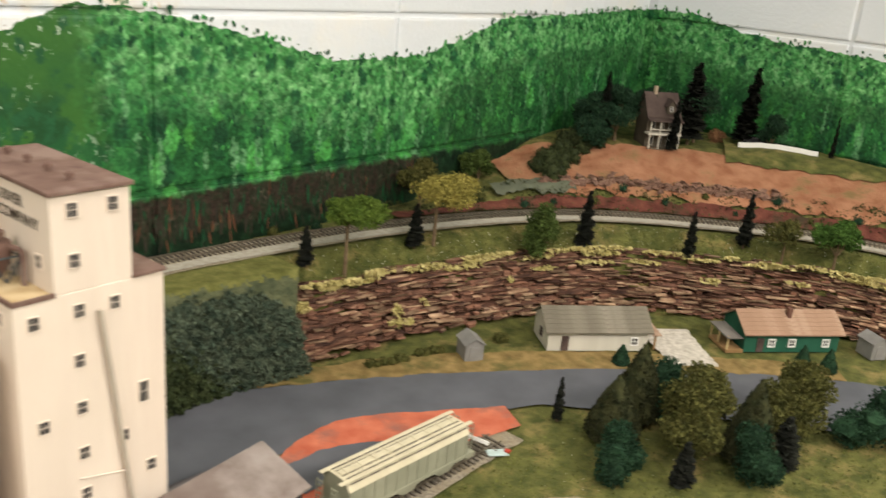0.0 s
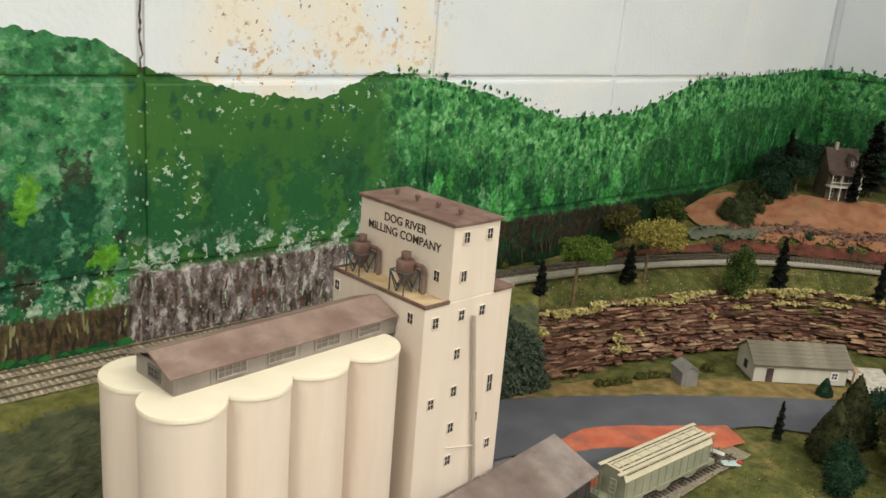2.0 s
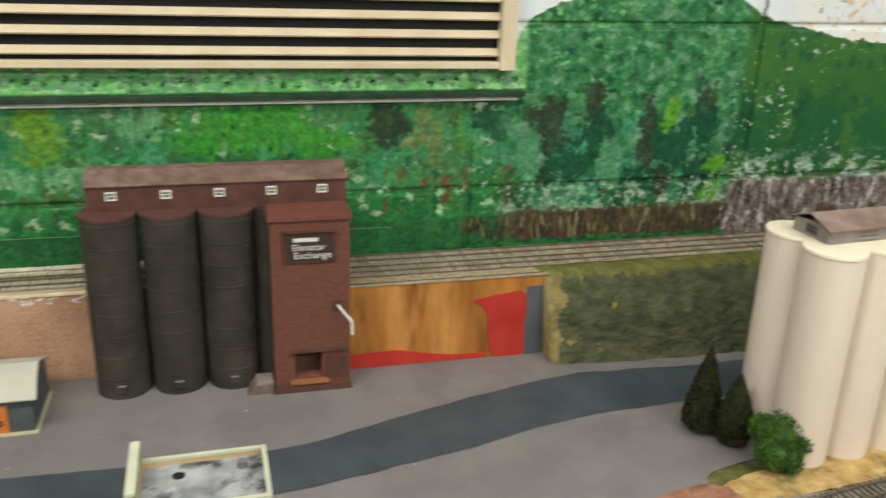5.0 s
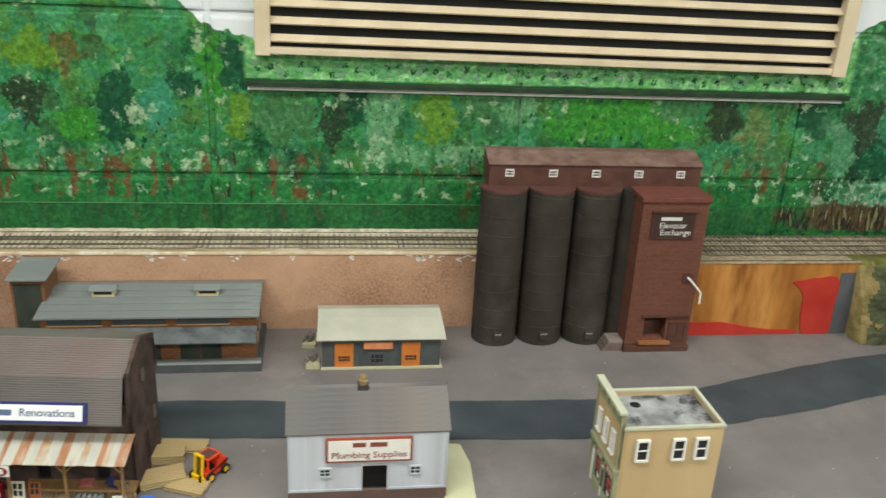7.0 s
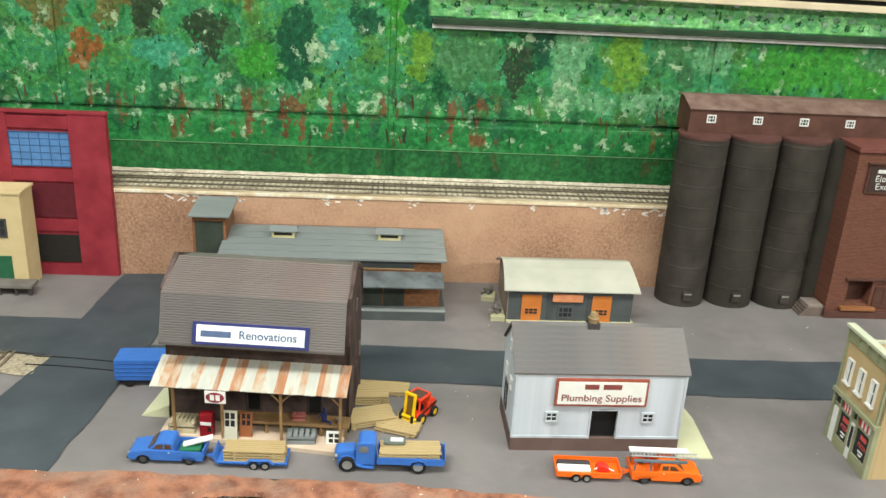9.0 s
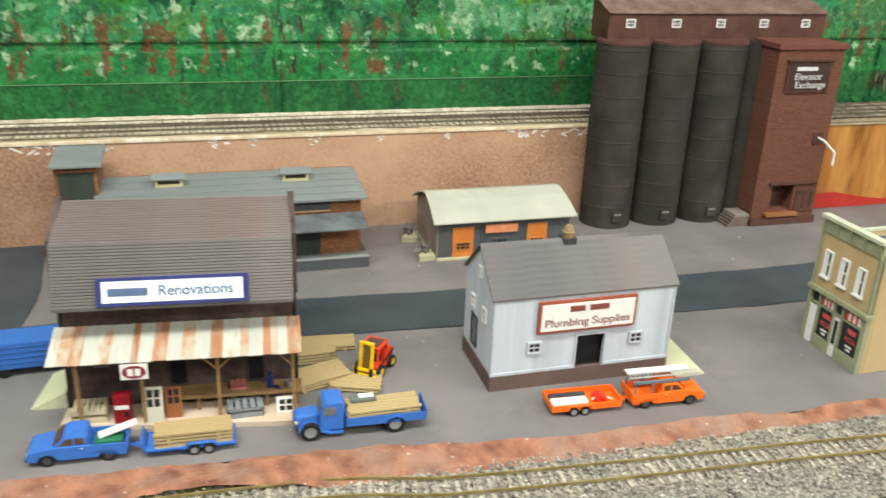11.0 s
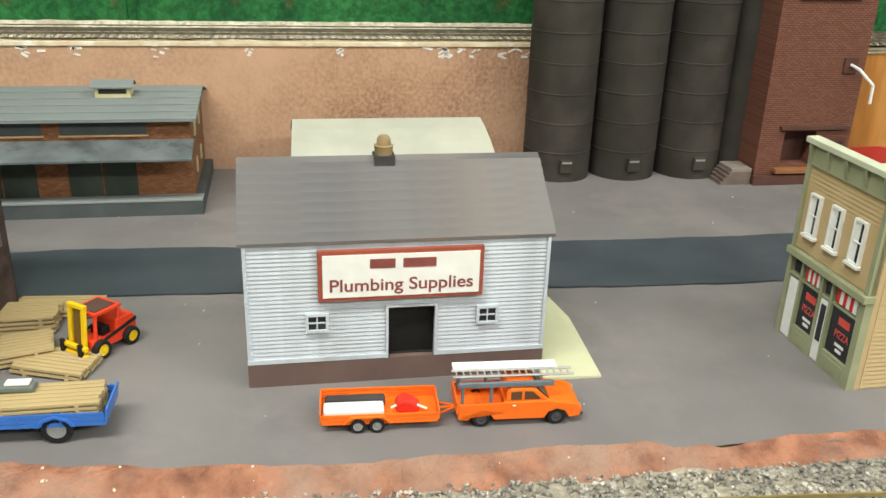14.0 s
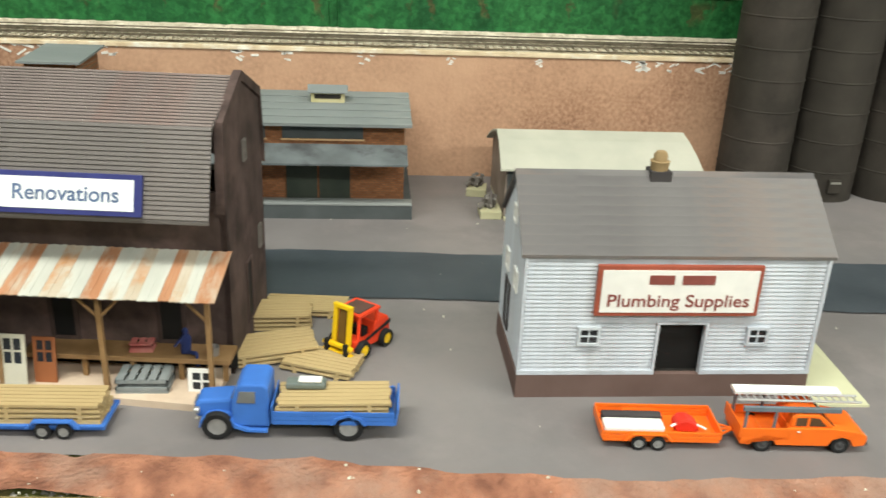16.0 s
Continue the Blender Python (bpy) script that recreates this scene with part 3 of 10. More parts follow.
    c = g.mix(g.math("MULTIPLY", m, 0.8), c, g.ramp(leaf, (deep, (0.014, 0.095, 0.045)), 0.4, 0.6))
    m, k = g.dabs(rough, 66, 1.5, 0.48, 0.55)
    c = g.mix(g.math("MULTIPLY", m, g.step(z, 0.26, 0.33)), c, (0.016, 0.085, 0.034))
    c = blots(c, (0.016, 0.098, 0.032), (0.024, 0.125, 0.036), ((0.149, 0.240, 0.026, 0.046), (0.234, 0.243, 0.026, 0.047), (0.319, 0.238, 0.028, 0.050), (0.417, 0.212, 0.030, 0.043)))
    chip = g.math("MULTIPLY", g.step(g.noise(rough, 120, 3)[0], 0.605, 0.635), g.step(g.noise(pos, 21, 3)[0], 0.50, 0.57))
    c = g.mix(chip, c, (0.42, 0.54, 0.42))
    spat = g.math("MULTIPLY", g.step(g.noise(rough, 48, 4)[0], 0.53, 0.57), g.step(zr, 0.226, 0.19))
    c = g.mix(spat, c, g.mix(g.step(fine, 0.38, 0.58), sea, (0.58, 0.64, 0.56)))
    bark = g.ramp(g.noise(g.vec("MULTIPLY", rough, (1, 1, 0.3)), 120, 3)[0], (umber, (0.115, 0.082, 0.076), (0.20, 0.175, 0.175), (0.50, 0.47, 0.46)), 0.34, 0.66)
    c = g.mix(g.step(zr, 0.186, 0.176), c, bark)
    # leafy hills: tree columns, lit leaves along the top
    col = g.noise(g.vec("MULTIPLY", rough, (1, 1, 0.28)), 42, 3)[0]
    d = g.ramp(col, (deep, (0.012, 0.080, 0.022), (0.018, 0.11, 0.032), (0.026, 0.145, 0.040), bright), 0.30, 0.70)
    m, k = g.dabs(rough, 46, 1.8, 0.62, 0.8)
    d = g.mix(m, d, g.ramp(g.math("ADD", k, g.math("MULTIPLY_ADD", col, 1.6, -0.8)), ((0.008, 0.05, 0.02), deep, mid, fern, bright, (0.08, 0.30, 0.09))))
    gap = g.noise(g.vec("MULTIPLY", rough, (1, 1, 0.22)), 75, 2)[0]
    d = g.mix(g.math("MULTIPLY", g.step(gap, 0.58, 0.66), 0.75), d, (0.12, 0.29, 0.14))
    rise = g.math("SUBTRACT", skyline, zr)
    m, k = g.dabs(rough, 50, 1.25, 0.56, 0.66)
    lit = g.step(rise, 0.125, 0.045)
    d = g.mix(g.math("MULTIPLY", lit, 0.85), d, g.ramp(leaf, ((0.034, 0.170, 0.046), (0.078, 0.285, 0.088), (0.17, 0.42, 0.17)), 0.38, 0.62))
    d = g.mix(g.math("MULTIPLY", m, lit), d, g.ramp(k, ((0.008, 0.062, 0.026), (0.016, 0.105, 0.036), (0.010, 0.080, 0.030), (0.026, 0.15, 0.042), (0.018, 0.055, 0.022))))
    flat = g.ramp(g.noise(soft, 30, 4)[0], ((0.007, 0.045, 0.014), (0.018, 0.086, 0.024)), 0.3, 0.7)
    if axis == "X":
        blank = g.math("MULTIPLY", g.step(u, 0.93, 1.02), g.math("MULTIPLY", g.step(rise, 0.045, 0.075), g.step(g.noise(pos, 7, 2)[0], 0.36, 0.5)))
    else:
        blank = g.math("MULTIPLY", g.step(rise, 0.06, 0.09), g.step(g.noise(pos, 7, 2)[0], 0.38, 0.52))
    d = g.mix(g.math("MULTIPLY", blank, 0.6), d, flat)
    foot = g.ramp(g.noise(g.vec("MULTIPLY", rough, (1, 1, 0.16)), 150, 3)[0], ((0.012, 0.014, 0.010), (0.035, 0.020, 0.016), (0.012, 0.026, 0.012), (0.075, 0.055, 0.045)), 0.3, 0.7)
    shade = g.ramp(mid_n, ((0.004, 0.011, 0.006), (0.008, 0.030, 0.012)), 0.35, 0.65)
    if axis == "Y":
        return touch(g.mix(g.step(zr, 0.20, 0.17), d, shade))
    d = g.mix(g.step(zr, 0.182, 0.172), d, g.mix(g.step(u, 0.93, 1.0), foot, shade))
    d = g.mix(g.step(zr, 0.140, 0.118), d, shade)
    out = g.mix(g.step(u, -0.245, -0.185), a, b)
    strip = g.math("MULTIPLY", g.step(z, 0.3085, 0.3105), g.math("MULTIPLY", g.step(along, -0.992, -0.984), g.step(along, -0.19, -0.20)))
    out = g.mix(strip, out, g.ramp(mid_n, ((0.11, 0.34, 0.10), (0.19, 0.47, 0.17), (0.30, 0.58, 0.27)), 0.35, 0.65))
    out = touch(out, 0.7)
    out = g.mix(g.step(along, 0.099, 0.108), out, c)
    return g.mix(g.step(u, 0.41, 0.47), out, touch(d))


def wall_paint(name, points, axis):
    """Pale block paint above the skyline, dark green underpaint below it."""
    m = mat(name, (0.69, 0.735, 0.785), (0.76, 0.80, 0.84), 5, 0.5, 0.45, 0.0016, 150, coarse=3.2, coarse_col=(0.80, 0.79, 0.75))
    nt, n = m.node_tree, m.node_tree.nodes
    bsdf = n["Principled BSDF"]
    pale = bsdf.inputs["Base Color"].links[0].from_socket
    geo = n.new("ShaderNodeNewGeometry")
    sep = n.new("ShaderNodeSeparateXYZ")
    nt.links.new(geo.outputs["Position"], sep.inputs[0])
    a0, a1 = points[0][0], points[-1][0]
    rng = n.new("ShaderNodeMapRange")
    rng.inputs[1].default_value, rng.inputs[2].default_value = a0, a1
    nt.links.new(sep.outputs[axis], rng.inputs[0])
    curve = n.new("ShaderNodeFloatCurve")
    c = curve.mapping.curves[0]
    for i, (a, z) in enumerate(points):
        u = ((a - a0) / (a1 - a0), z)
        if i in (0, len(points) - 1):
            c.points[0 if i == 0 else -1].location = u
        else:
            c.points.new(*u)
    for p in c.points:
        p.handle_type = "VECTOR"
    curve.mapping.update()
    nt.links.new(rng.outputs[0], curve.inputs["Value"])
    tex = n.new("ShaderNodeTexNoise")
    tex.inputs["Scale"].default_value, tex.inputs["Detail"].default_value = 60, 4
    nt.links.new(geo.outputs["Position"], tex.inputs["Vector"])
    rag = n.new("ShaderNodeMath")
    rag.operation = "MULTIPLY_ADD"
    rag.inputs[1].default_value, rag.inputs[2].default_value = 0.02, -0.014
    nt.links.new(tex.outputs["Fac"], rag.inputs[0])
    low = n.new("ShaderNodeMath")
    low.operation = "ADD"
    nt.links.new(curve.outputs[0], low.inputs[0]), nt.links.new(rag.outputs[0], low.inputs[1])
    cut = n.new("ShaderNodeMath")
    cut.operation = "LESS_THAN"
    nt.links.new(sep.outputs["Z"], cut.inputs[0]), nt.links.new(low.outputs[0], cut.inputs[1])
    leaves = forest(nt, geo.outputs["Position"], axis, low.outputs[0])
    # one stretch of wall is damp-stained cream, with peeled rust-coloured spots
    stained = pale
    if axis == "X":
        g = Nodes(nt)
        where = g.math("MULTIPLY", g.step(sep.outputs["X"], 0.14, 0.22), g.step(sep.outputs["X"], 0.56, 0.48))
        damp = g.math("MULTIPLY", where, g.step(g.noise(geo.outputs["Position"], 13, 3)[0], 0.40, 0.58))
        stained = g.mix(g.math("MULTIPLY", damp, 0.8), stained, (0.80, 0.73, 0.60))
        patch = g.math("MULTIPLY", where, g.step(g.noise(geo.outputs["Position"], 19, 2)[0], 0.47, 0.58))
        peel = g.math("MULTIPLY", patch, g.step(g.noise(geo.outputs["Position"], 105, 5)[0], 0.525, 0.585))
        stained = g.mix(g.math("MULTIPLY", peel, 0.85), stained, (0.60, 0.40, 0.20))
        pit = g.math("MULTIPLY", where, g.step(g.noise(geo.outputs["Position"], 150, 3)[0], 0.655, 0.69))
        stained = g.mix(pit, stained, (0.22, 0.12, 0.06))
    mix = n.new("ShaderNodeMix")
    mix.data_type = "RGBA"
    nt.links.new(cut.outputs[0], mix.inputs[0])
    nt.links.new(stained, mix.inputs[6]), nt.links.new(leaves, mix.inputs[7])
    nt.links.new(mix.outputs[2], bsdf.inputs["Base Color"])
    return m


M_BLOCK_N = wall_paint("north_block_paint", SKY_N, "X")
M_BLOCK_E = wall_paint("east_block_paint", SKY_E, "Y")
wall_n = single("wall_north", box(-4.2, EAST_X, WALL_Y + 0.004, WALL_Y + 0.2, -1.0, 1.5), M_BLOCK_N, "painted concrete block wall with a forest mural", kind="structure")
wall_e = single("wall_east", box(EAST_X + 0.004, EAST_X + 0.2, -3.3, WALL_Y + 0.2, -1.0, 1.5), M_BLOCK_E, "painted concrete block wall with a forest mural", kind="structure")
BLOCK_L, BLOCK_H, JOINT = 0.384, 0.200, 0.007


def block_mesh(name, material):
    bm = box(-BLOCK_L / 2 + JOINT / 2, BLOCK_L / 2 - JOINT / 2, 0, 0.02, JOINT / 2, BLOCK_H - JOINT / 2)
    front = [e for e in bm.edges if all(v.co.y < 0.001 for v in e.verts)]
    bmesh.ops.bevel(bm, geom=front, offset=0.0035, segments=2, profile=0.6, affect="EDGES")
    return mesh_of(name, bm, material)


north_block = block_mesh("block", M_BLOCK_N)
east_block = block_mesh("block", M_BLOCK_E)
for row in range(-1, 4):
    z = 0.385 + BLOCK_H * (row - 1)
    for k in range(-7, 5):
        x = 0.122 + BLOCK_L * (k - 0.5)
        if x + BLOCK_L / 2 < EAST_X + 0.02 and x > -2.4:
            shared("block", north_block, wall_n, pose(x, WALL_Y, z))
    for k in range(4):
        shared("block", east_block, wall_e, pose(EAST_X, WALL_Y - 0.2 - BLOCK_L * k, z, 0, 0, -90))

# cracked joint over the mural
crack = bmesh.new()
crack_rnd = random.Random(8)
cx = 0.1215
for k in range(34):
    z0, nx = 0.392 + 0.0042 * k, 0.1215 + crack_rnd.uniform(-0.0016, 0.0016)
    rod(crack, (cx, WALL_Y - 0.0004, z0), (nx, WALL_Y - 0.0004, z0 + 0.0044), 0.0007 + crack_rnd.uniform(0, 0.0007), 5)
    cx = nx
part("crack", crack, plain("dark_crack", (0.07, 0.05, 0.04), 0.9), wall_n, "dark crack down a joint")

# louvred vent above the mural
vent = thing("wall_vent", pose(-0.96, WALL_Y, 0.3455, 0, 0.5), "long cream metal louvre vent in the wall", "vent", kind="structure")
M_VENT = mat("cream_vent_paint", (0.60, 0.50, 0.35), (0.70, 0.60, 0.44), 30, 0.5, 0.1)
part("backing", box(0.0, 0.73, -0.004, 0.0, 0.0, 0.30), M_BLACK, vent)
part("vent_frame", box(-0.004, 0.735, -0.016, -0.002, -0.004, 0.004, 0.001), M_VENT, vent)
part("vent_frame", box(0.726, 0.745, -0.018, -0.002, -0.006, 0.31, 0.001), M_VENT, vent)
part("vent_frame", box(-0.014, 0.004, -0.018, -0.002, -0.006, 0.31, 0.001), M_VENT, vent)
slat = mesh_of("slat", moved(box(0.004, 0.726, -0.012, 0.0, -0.001, 0.0012), pose(0, -0.003, 0, 38)), M_VENT)
for k in range(14):
    shared("slat", slat, vent, pose(0, 0, 0.018 + 0.0205 * k))
# green-black ledge: the shadow line at the sill is put into its colour
M_LEDGE = mat("shadow_green_ledge", (0.012, 0.03, 0.016), (0.03, 0.06, 0.03), 50, 0.6)
single("trim", box(-0.985, -0.198, WALL_Y - 0.013, WALL_Y - 0.001, 0.3015, 0.308, 0.0008), M_LEDGE, "ledge along the wall, coloured dark for its shadow", kind="structure")
single("trim", box(-0.985, -0.205, WALL_Y - 0.006, WALL_Y - 0.0012, 0.296, 0.3013, 0.0006), M_ROOMWALL, "pale edge strip below the ledge", kind="structure")

# ---- layout ground ----
xs, ys = np.linspace(-2.0, EAST_X, 330), np.linspace(-0.25, WALL_Y, 150)
tagged(new("ground", grid_mesh("ground", xs, ys, lambda x, y: land(x, y) - 0.0015, M_GRASS)), "layout scenery base with worn grass scatter", kind="structure")
single("layout_table", box(-2.0, EAST_X, -0.25, WALL_Y, -0.08, -0.02), plain("table_board", (0.35, 0.24, 0.13), 0.7), "wooden table under the model layout", kind="structure")
flat = lambda x, y: 0.0
YARD_LOW = [(-1.9, 0.425), (-1.3, 0.405), (-1.15, 0.405), (-1.04, 0.397), (-0.93, 0.383), (-0.81, 0.378), (-0.707, 0.375), (-0.63, 0.374), (-0.4, 0.402), (-0.154, 0.458), (-0.09, 0.50), (0.2, 0.53), (0.42, 0.56)]
YARD_TOP = [(-1.9, 0.812), (-1.3, 0.812), (-1.15, 0.812), (-1.04, 0.812), (-0.93, 0.812), (-0.81, 0.812), (-0.707, 0.812), (-0.63, 0.812), (-0.4, 0.80), (-0.154, 0.775), (-0.09, 0.775), (0.2, 0.78), (0.42, 0.79)]
tagged(new("pavement", strip_mesh("pavement", YARD_LOW, YARD_TOP, 220, 16, flat, M_YARD, 0.002)), "grey painted yard of the model town", kind="structure")
road_z = lambda x, y: 0.0009
tagged(new("road", strip_mesh("road", [(-1.3, 0.563), (-1.06, 0.560), (-0.744, 0.541), (-0.55, 0.540), (-0.352, 0.577), (-0.219, 0.610), (-0.064, 0.624), (0.2, 0.62)], [(-1.3, 0.62), (-1.06, 0.63), (-0.744, 0.617), (-0.52, 0.617), (-0.362, 0.661), (-0.182, 0.704), (-0.01, 0.700), (0.2, 0.71)], 200, 4, road_z, M_ROAD, 0.0025)), "dark blue-grey painted road through the yard", kind="structure")
road_z2 = lambda x, y: 0.0014
tagged(new("road", strip_mesh("road", [(-1.342, 0.80), (-1.352, 0.675), (-1.352, 0.60), (-1.362, 0.56), (-1.375, 0.505), (-1.41, 0.43), (-1.45, 0.36)], [(-1.268, 0.805), (-1.262, 0.67), (-1.272, 0.56), (-1.288, 0.43), (-1.298, 0.37)], 90, 4, road_z2, M_ROAD, 0.002, 3)), "dark blue-grey painted cross street", kind="structure")
tagged(new("road", strip_mesh("road", [(-1.9, 0.625), (-1.6, 0.612), (-1.45, 0.602), (-1.348, 0.598)], [(-1.9, 0.685), (-1.6, 0.685), (-1.348, 0.678)], 50, 4, road_z, M_ROAD, 0.002, 7)), "dark blue-grey painted street", kind="structure")
tagged(new("road", strip_mesh("road", [(0.1, 0.60), (0.37, 0.595), (0.47, 0.568), (0.7, 0.48), (0.774, 0.416), (0.95, 0.2), (1.08, 0.0)], [(0.1, 0.72), (0.44, 0.712), (0.52, 0.69), (0.694, 0.593), (0.919, 0.423), (1.093, 0.236), (1.2, 0.05)], 120, 8, lambda x, y: 0.0022, M_ROAD2, 0.0025, 9)), "mid grey painted road past the mill", kind="structure")
tagged(new("pavement", strip_mesh("pavement", [(0.40, 0.49), (0.5, 0.485), (0.6, 0.468), (0.68, 0.448)], [(0.415, 0.548), (0.475, 0.577), (0.537, 0.582), (0.594, 0.556), (0.70, 0.484)], 60, 8, lambda x, y: 0.0030 + 0.0008 * wob(x, y, 60), M_REDPAINT, 0.004, 12)), "rough orange-red painted patch by the siding", kind="structure")
tagged(new("pavement", strip_mesh("pavement", [(0.43, 0.505), (0.5, 0.50), (0.57, 0.475)], [(0.44, 0.552), (0.505, 0.545), (0.575, 0.505)], 40, 6, lambda x, y: 0.0043, M_ROAD2, 0.004, 14)), "bare grey patch within the red paint", kind="structure")
M_GRAVEL = mat("white_gravel", (0.38, 0.35, 0.30), (0.62, 0.58, 0.52), 160, 0.9, 0.9, 0.0015, 350)
tagged(new("pavement", strip_mesh("pavement", [(0.955, 0.408), (0.985, 0.45), (1.02, 0.50)], [(0.997, 0.366), (1.03, 0.40), (1.075, 0.45)], 40, 6, lambda x, y: land(x, y) + 0.003, M_GRAVEL, 0.005, 15)), "white gravel driveway between the houses", kind="structure")
M_VERGE = mat("straw_verge", (0.16, 0.11, 0.04), (0.30, 0.21, 0.085), 60, 0.95, 0.9, 0.002, 330, coarse=20, coarse_col=(0.10, 0.095, 0.03))
tagged(new("verge", strip_mesh("verge", [(0.52, 0.692), (0.694, 0.592), (0.919, 0.422), (1.093, 0.235)], [(0.545, 0.715), (0.73, 0.628), (0.955, 0.455), (1.13, 0.265)], 90, 5, lambda x, y: land(x, y) + 0.0022, M_VERGE, 0.006, 16)), "straw-coloured verge along the road", kind="structure")
soil_z = lambda x, y: 0.0035 + 0.0018 * wob(x, y, 40) + 0.001 * wob(x, y, 110) - 0.011 * smooth(0.386, 0.346, y)
SOIL_LOW = [(-1.9, 0.395), (-1.3, 0.372), (-1.15, 0.378), (-1.04, 0.366), (-0.93, 0.355), (-0.81, 0.352), (-0.707, 0.3495), (-0.63, 0.348), (-0.4, 0.374), (-0.2, 0.418), (-0.11, 0.44)]
SOIL_TOP = [(-1.9, 0.43), (-1.3, 0.409), (-1.15, 0.402), (-1.04, 0.395), (-0.93, 0.3825), (-0.81, 0.3785), (-0.707, 0.3760), (-0.63, 0.3750), (-0.4, 0.407), (-0.17, 0.468), (-0.11, 0.468)]
tagged(new("verge", strip_mesh("verge", SOIL_LOW, SOIL_TOP, 260, 8, soil_z, M_SOIL, 0.004, 21)), "rough red clay bank at the yard's edge", kind="structure")
tagged(new("verge", strip_mesh("verge", [(-0.12, 0.435), (0.0, 0.445), (0.1, 0.447), (0.18, 0.455)], [(-0.12, 0.47), (0.0, 0.50), (0.1, 0.50), (0.18, 0.50)], 60, 6, lambda x, y: 0.0016 + 0.001 * wob(x, y, 50), M_STRAW, 0.003, 22)), "ochre straw scatter at the silo's foot", kind="structure")
ballast_z = lambda x, y: -0.0035 + 0.0007 * wob(x, y, 90) + 0.006 * smooth(-0.45, -0.2, x)
tagged(new("track_bed", strip_mesh("track_bed", [(-1.9, 0.30), (-1.15, 0.325), (-0.87, 0.292), (-0.65, 0.275), (-0.3, 0.245), (0.15, 0.215), (0.4, 0.18), (0.6, 0.12), (0.78, -0.02)], [(-1.9, 0.40), (-1.15, 0.392), (-0.87, 0.372), (-0.65, 0.366), (-0.3, 0.32), (0.15, 0.275), (0.4, 0.24), (0.64, 0.17), (0.84, 0.02)], 260, 6, ballast_z, M_BALLAST, 0.004, 31)), "grey gravel bed of the front line", kind="structure")
tagged(new("track_bed", strip_mesh("track_bed", [(-0.66, 0.331), (-0.55, 0.326), (-0.4, 0.345), (-0.2, 0.375), (-0.08, 0.385), (0.168, 0.368), (0.435, 0.353), (0.53, 0.335), (0.585, 0.29), (0.64, 0.2), (0.7, 0.05)], [(-0.66, 0.335), (-0.55, 0.362), (-0.4, 0.388), (-0.2, 0.42), (-0.08, 0.445), (0.168, 0.41), (0.435, 0.396), (0.56, 0.376), (0.625, 0.325), (0.68, 0.22), (0.74, 0.06)], 160, 6, lambda x, y: -0.0030 + 0.0042 * smooth(-0.55, -0.3, x) + 0.0006 * wob(x, y, 90), M_SIDING, 0.004, 33)), "dusty grey gravel bed of the siding", kind="structure")
tagged(new("track_bed", strip_mesh("track_bed", [(-0.1, 0.40), (0.02, 0.41), (0.15, 0.415), (0.3, 0.425), (0.66, 0.43)], [(-0.1, 0.435), (0.02, 0.447), (0.15, 0.464), (0.22, 0.474), (0.36, 0.480), (0.5, 0.472), (0.66, 0.468)], 90, 6, lambda x, y: 0.0019 + 0.0006 * wob(x, y, 90), M_SIDING, 0.003, 35)), "dusty gravel bed of the mill spur", kind="structure")

# upper shelf and its retaining walls
wall_f = single("retaining_wall", box(-1.7, -0.43, 0.803, 0.815, 0.0, SHELF_Z), M_FIBRE, "brown fibreboard retaining wall under the upper track", "wall", kind="structure")
wall_p = single("retaining_wall", box(-0.43, -0.188, 0.768, 0.80, 0.0, SHELF_Z), M_PLY, "varnished plywood retaining wall with red paint", "wall", kind="structure")
M_REDWALL = mat("red_wall_paint", (0.40, 0.030, 0.022), (0.48, 0.05, 0.035), 30, 0.5, 0.2)


def ragged(points, y0, y1, wobble, seed, n=90):
    """A flat patch of paint with a ragged outline (x, z)."""
    line = polyline(list(points) + [points[0]], n)[:-1]
    pts = [(x + wobble * wob(x, z, 70, seed), z + wobble * wob(x, z, 70, seed + 3)) for x, z in line]
    return prism(pts, y0, y1, "y")


part("paint_patch", ragged([(-0.278, 0.078), (-0.25, 0.082), (-0.215, 0.082), (-0.213, 0.04), (-0.215, 0.001), (-0.25, 0.001), (-0.258, 0.03), (-0.262, 0.06)], 0.7665, 0.768, 0.0014, 2), M_REDWALL, wall_p, "red paint patch")
part("paint_strip", prism([(-0.429, 0.0005), (-0.429, 0.019), (-0.37, 0.020), (-0.33, 0.012), (-0.30, 0.008), (-0.26, 0.007), (-0.26, 0.0005)], 0.767, 0.768, "y"), M_REDWALL, wall_p, "red paint strip")
part("paint_strip", box(-0.212, -0.1885, 0.7668, 0.768, 0.0005, 0.09), M_ROAD2, wall_p, "grey paint strip")
part("board_edge", box(-0.43, -0.186, 0.7665, 0.806, SHELF_Z - 0.0004, SHELF_Z + 0.0012, 0.0004), M_SHELF, wall_p, "thin tan shelf edge")
# the board's shadow line, laid on as a thin dark strip
part("board_shadow", box(-0.43, -0.19, 0.7722, 0.7738, SHELF_Z + 0.0008, SHELF_Z + 0.0015), M_DARK, wall_p, "dark strip standing for the shadow behind the plywood's edge")
M_FLAKE = plain("white_glue_flake", (0.72, 0.70, 0.66), 0.7)
part("shelf_top", box(-1.7, -0.43, 0.8045, 0.8165, SHELF_Z - 0.0002, SHELF_Z + 0.0014), mat("bare_tan_board", (0.36, 0.27, 0.165), (0.56, 0.45, 0.30), 50, 0.85, 0.5, 0.0008, 300, coarse=30, coarse_col=(0.62, 0.55, 0.42), stretch=(0.3, 1, 1)), wall_f, "bare tan shelf top")
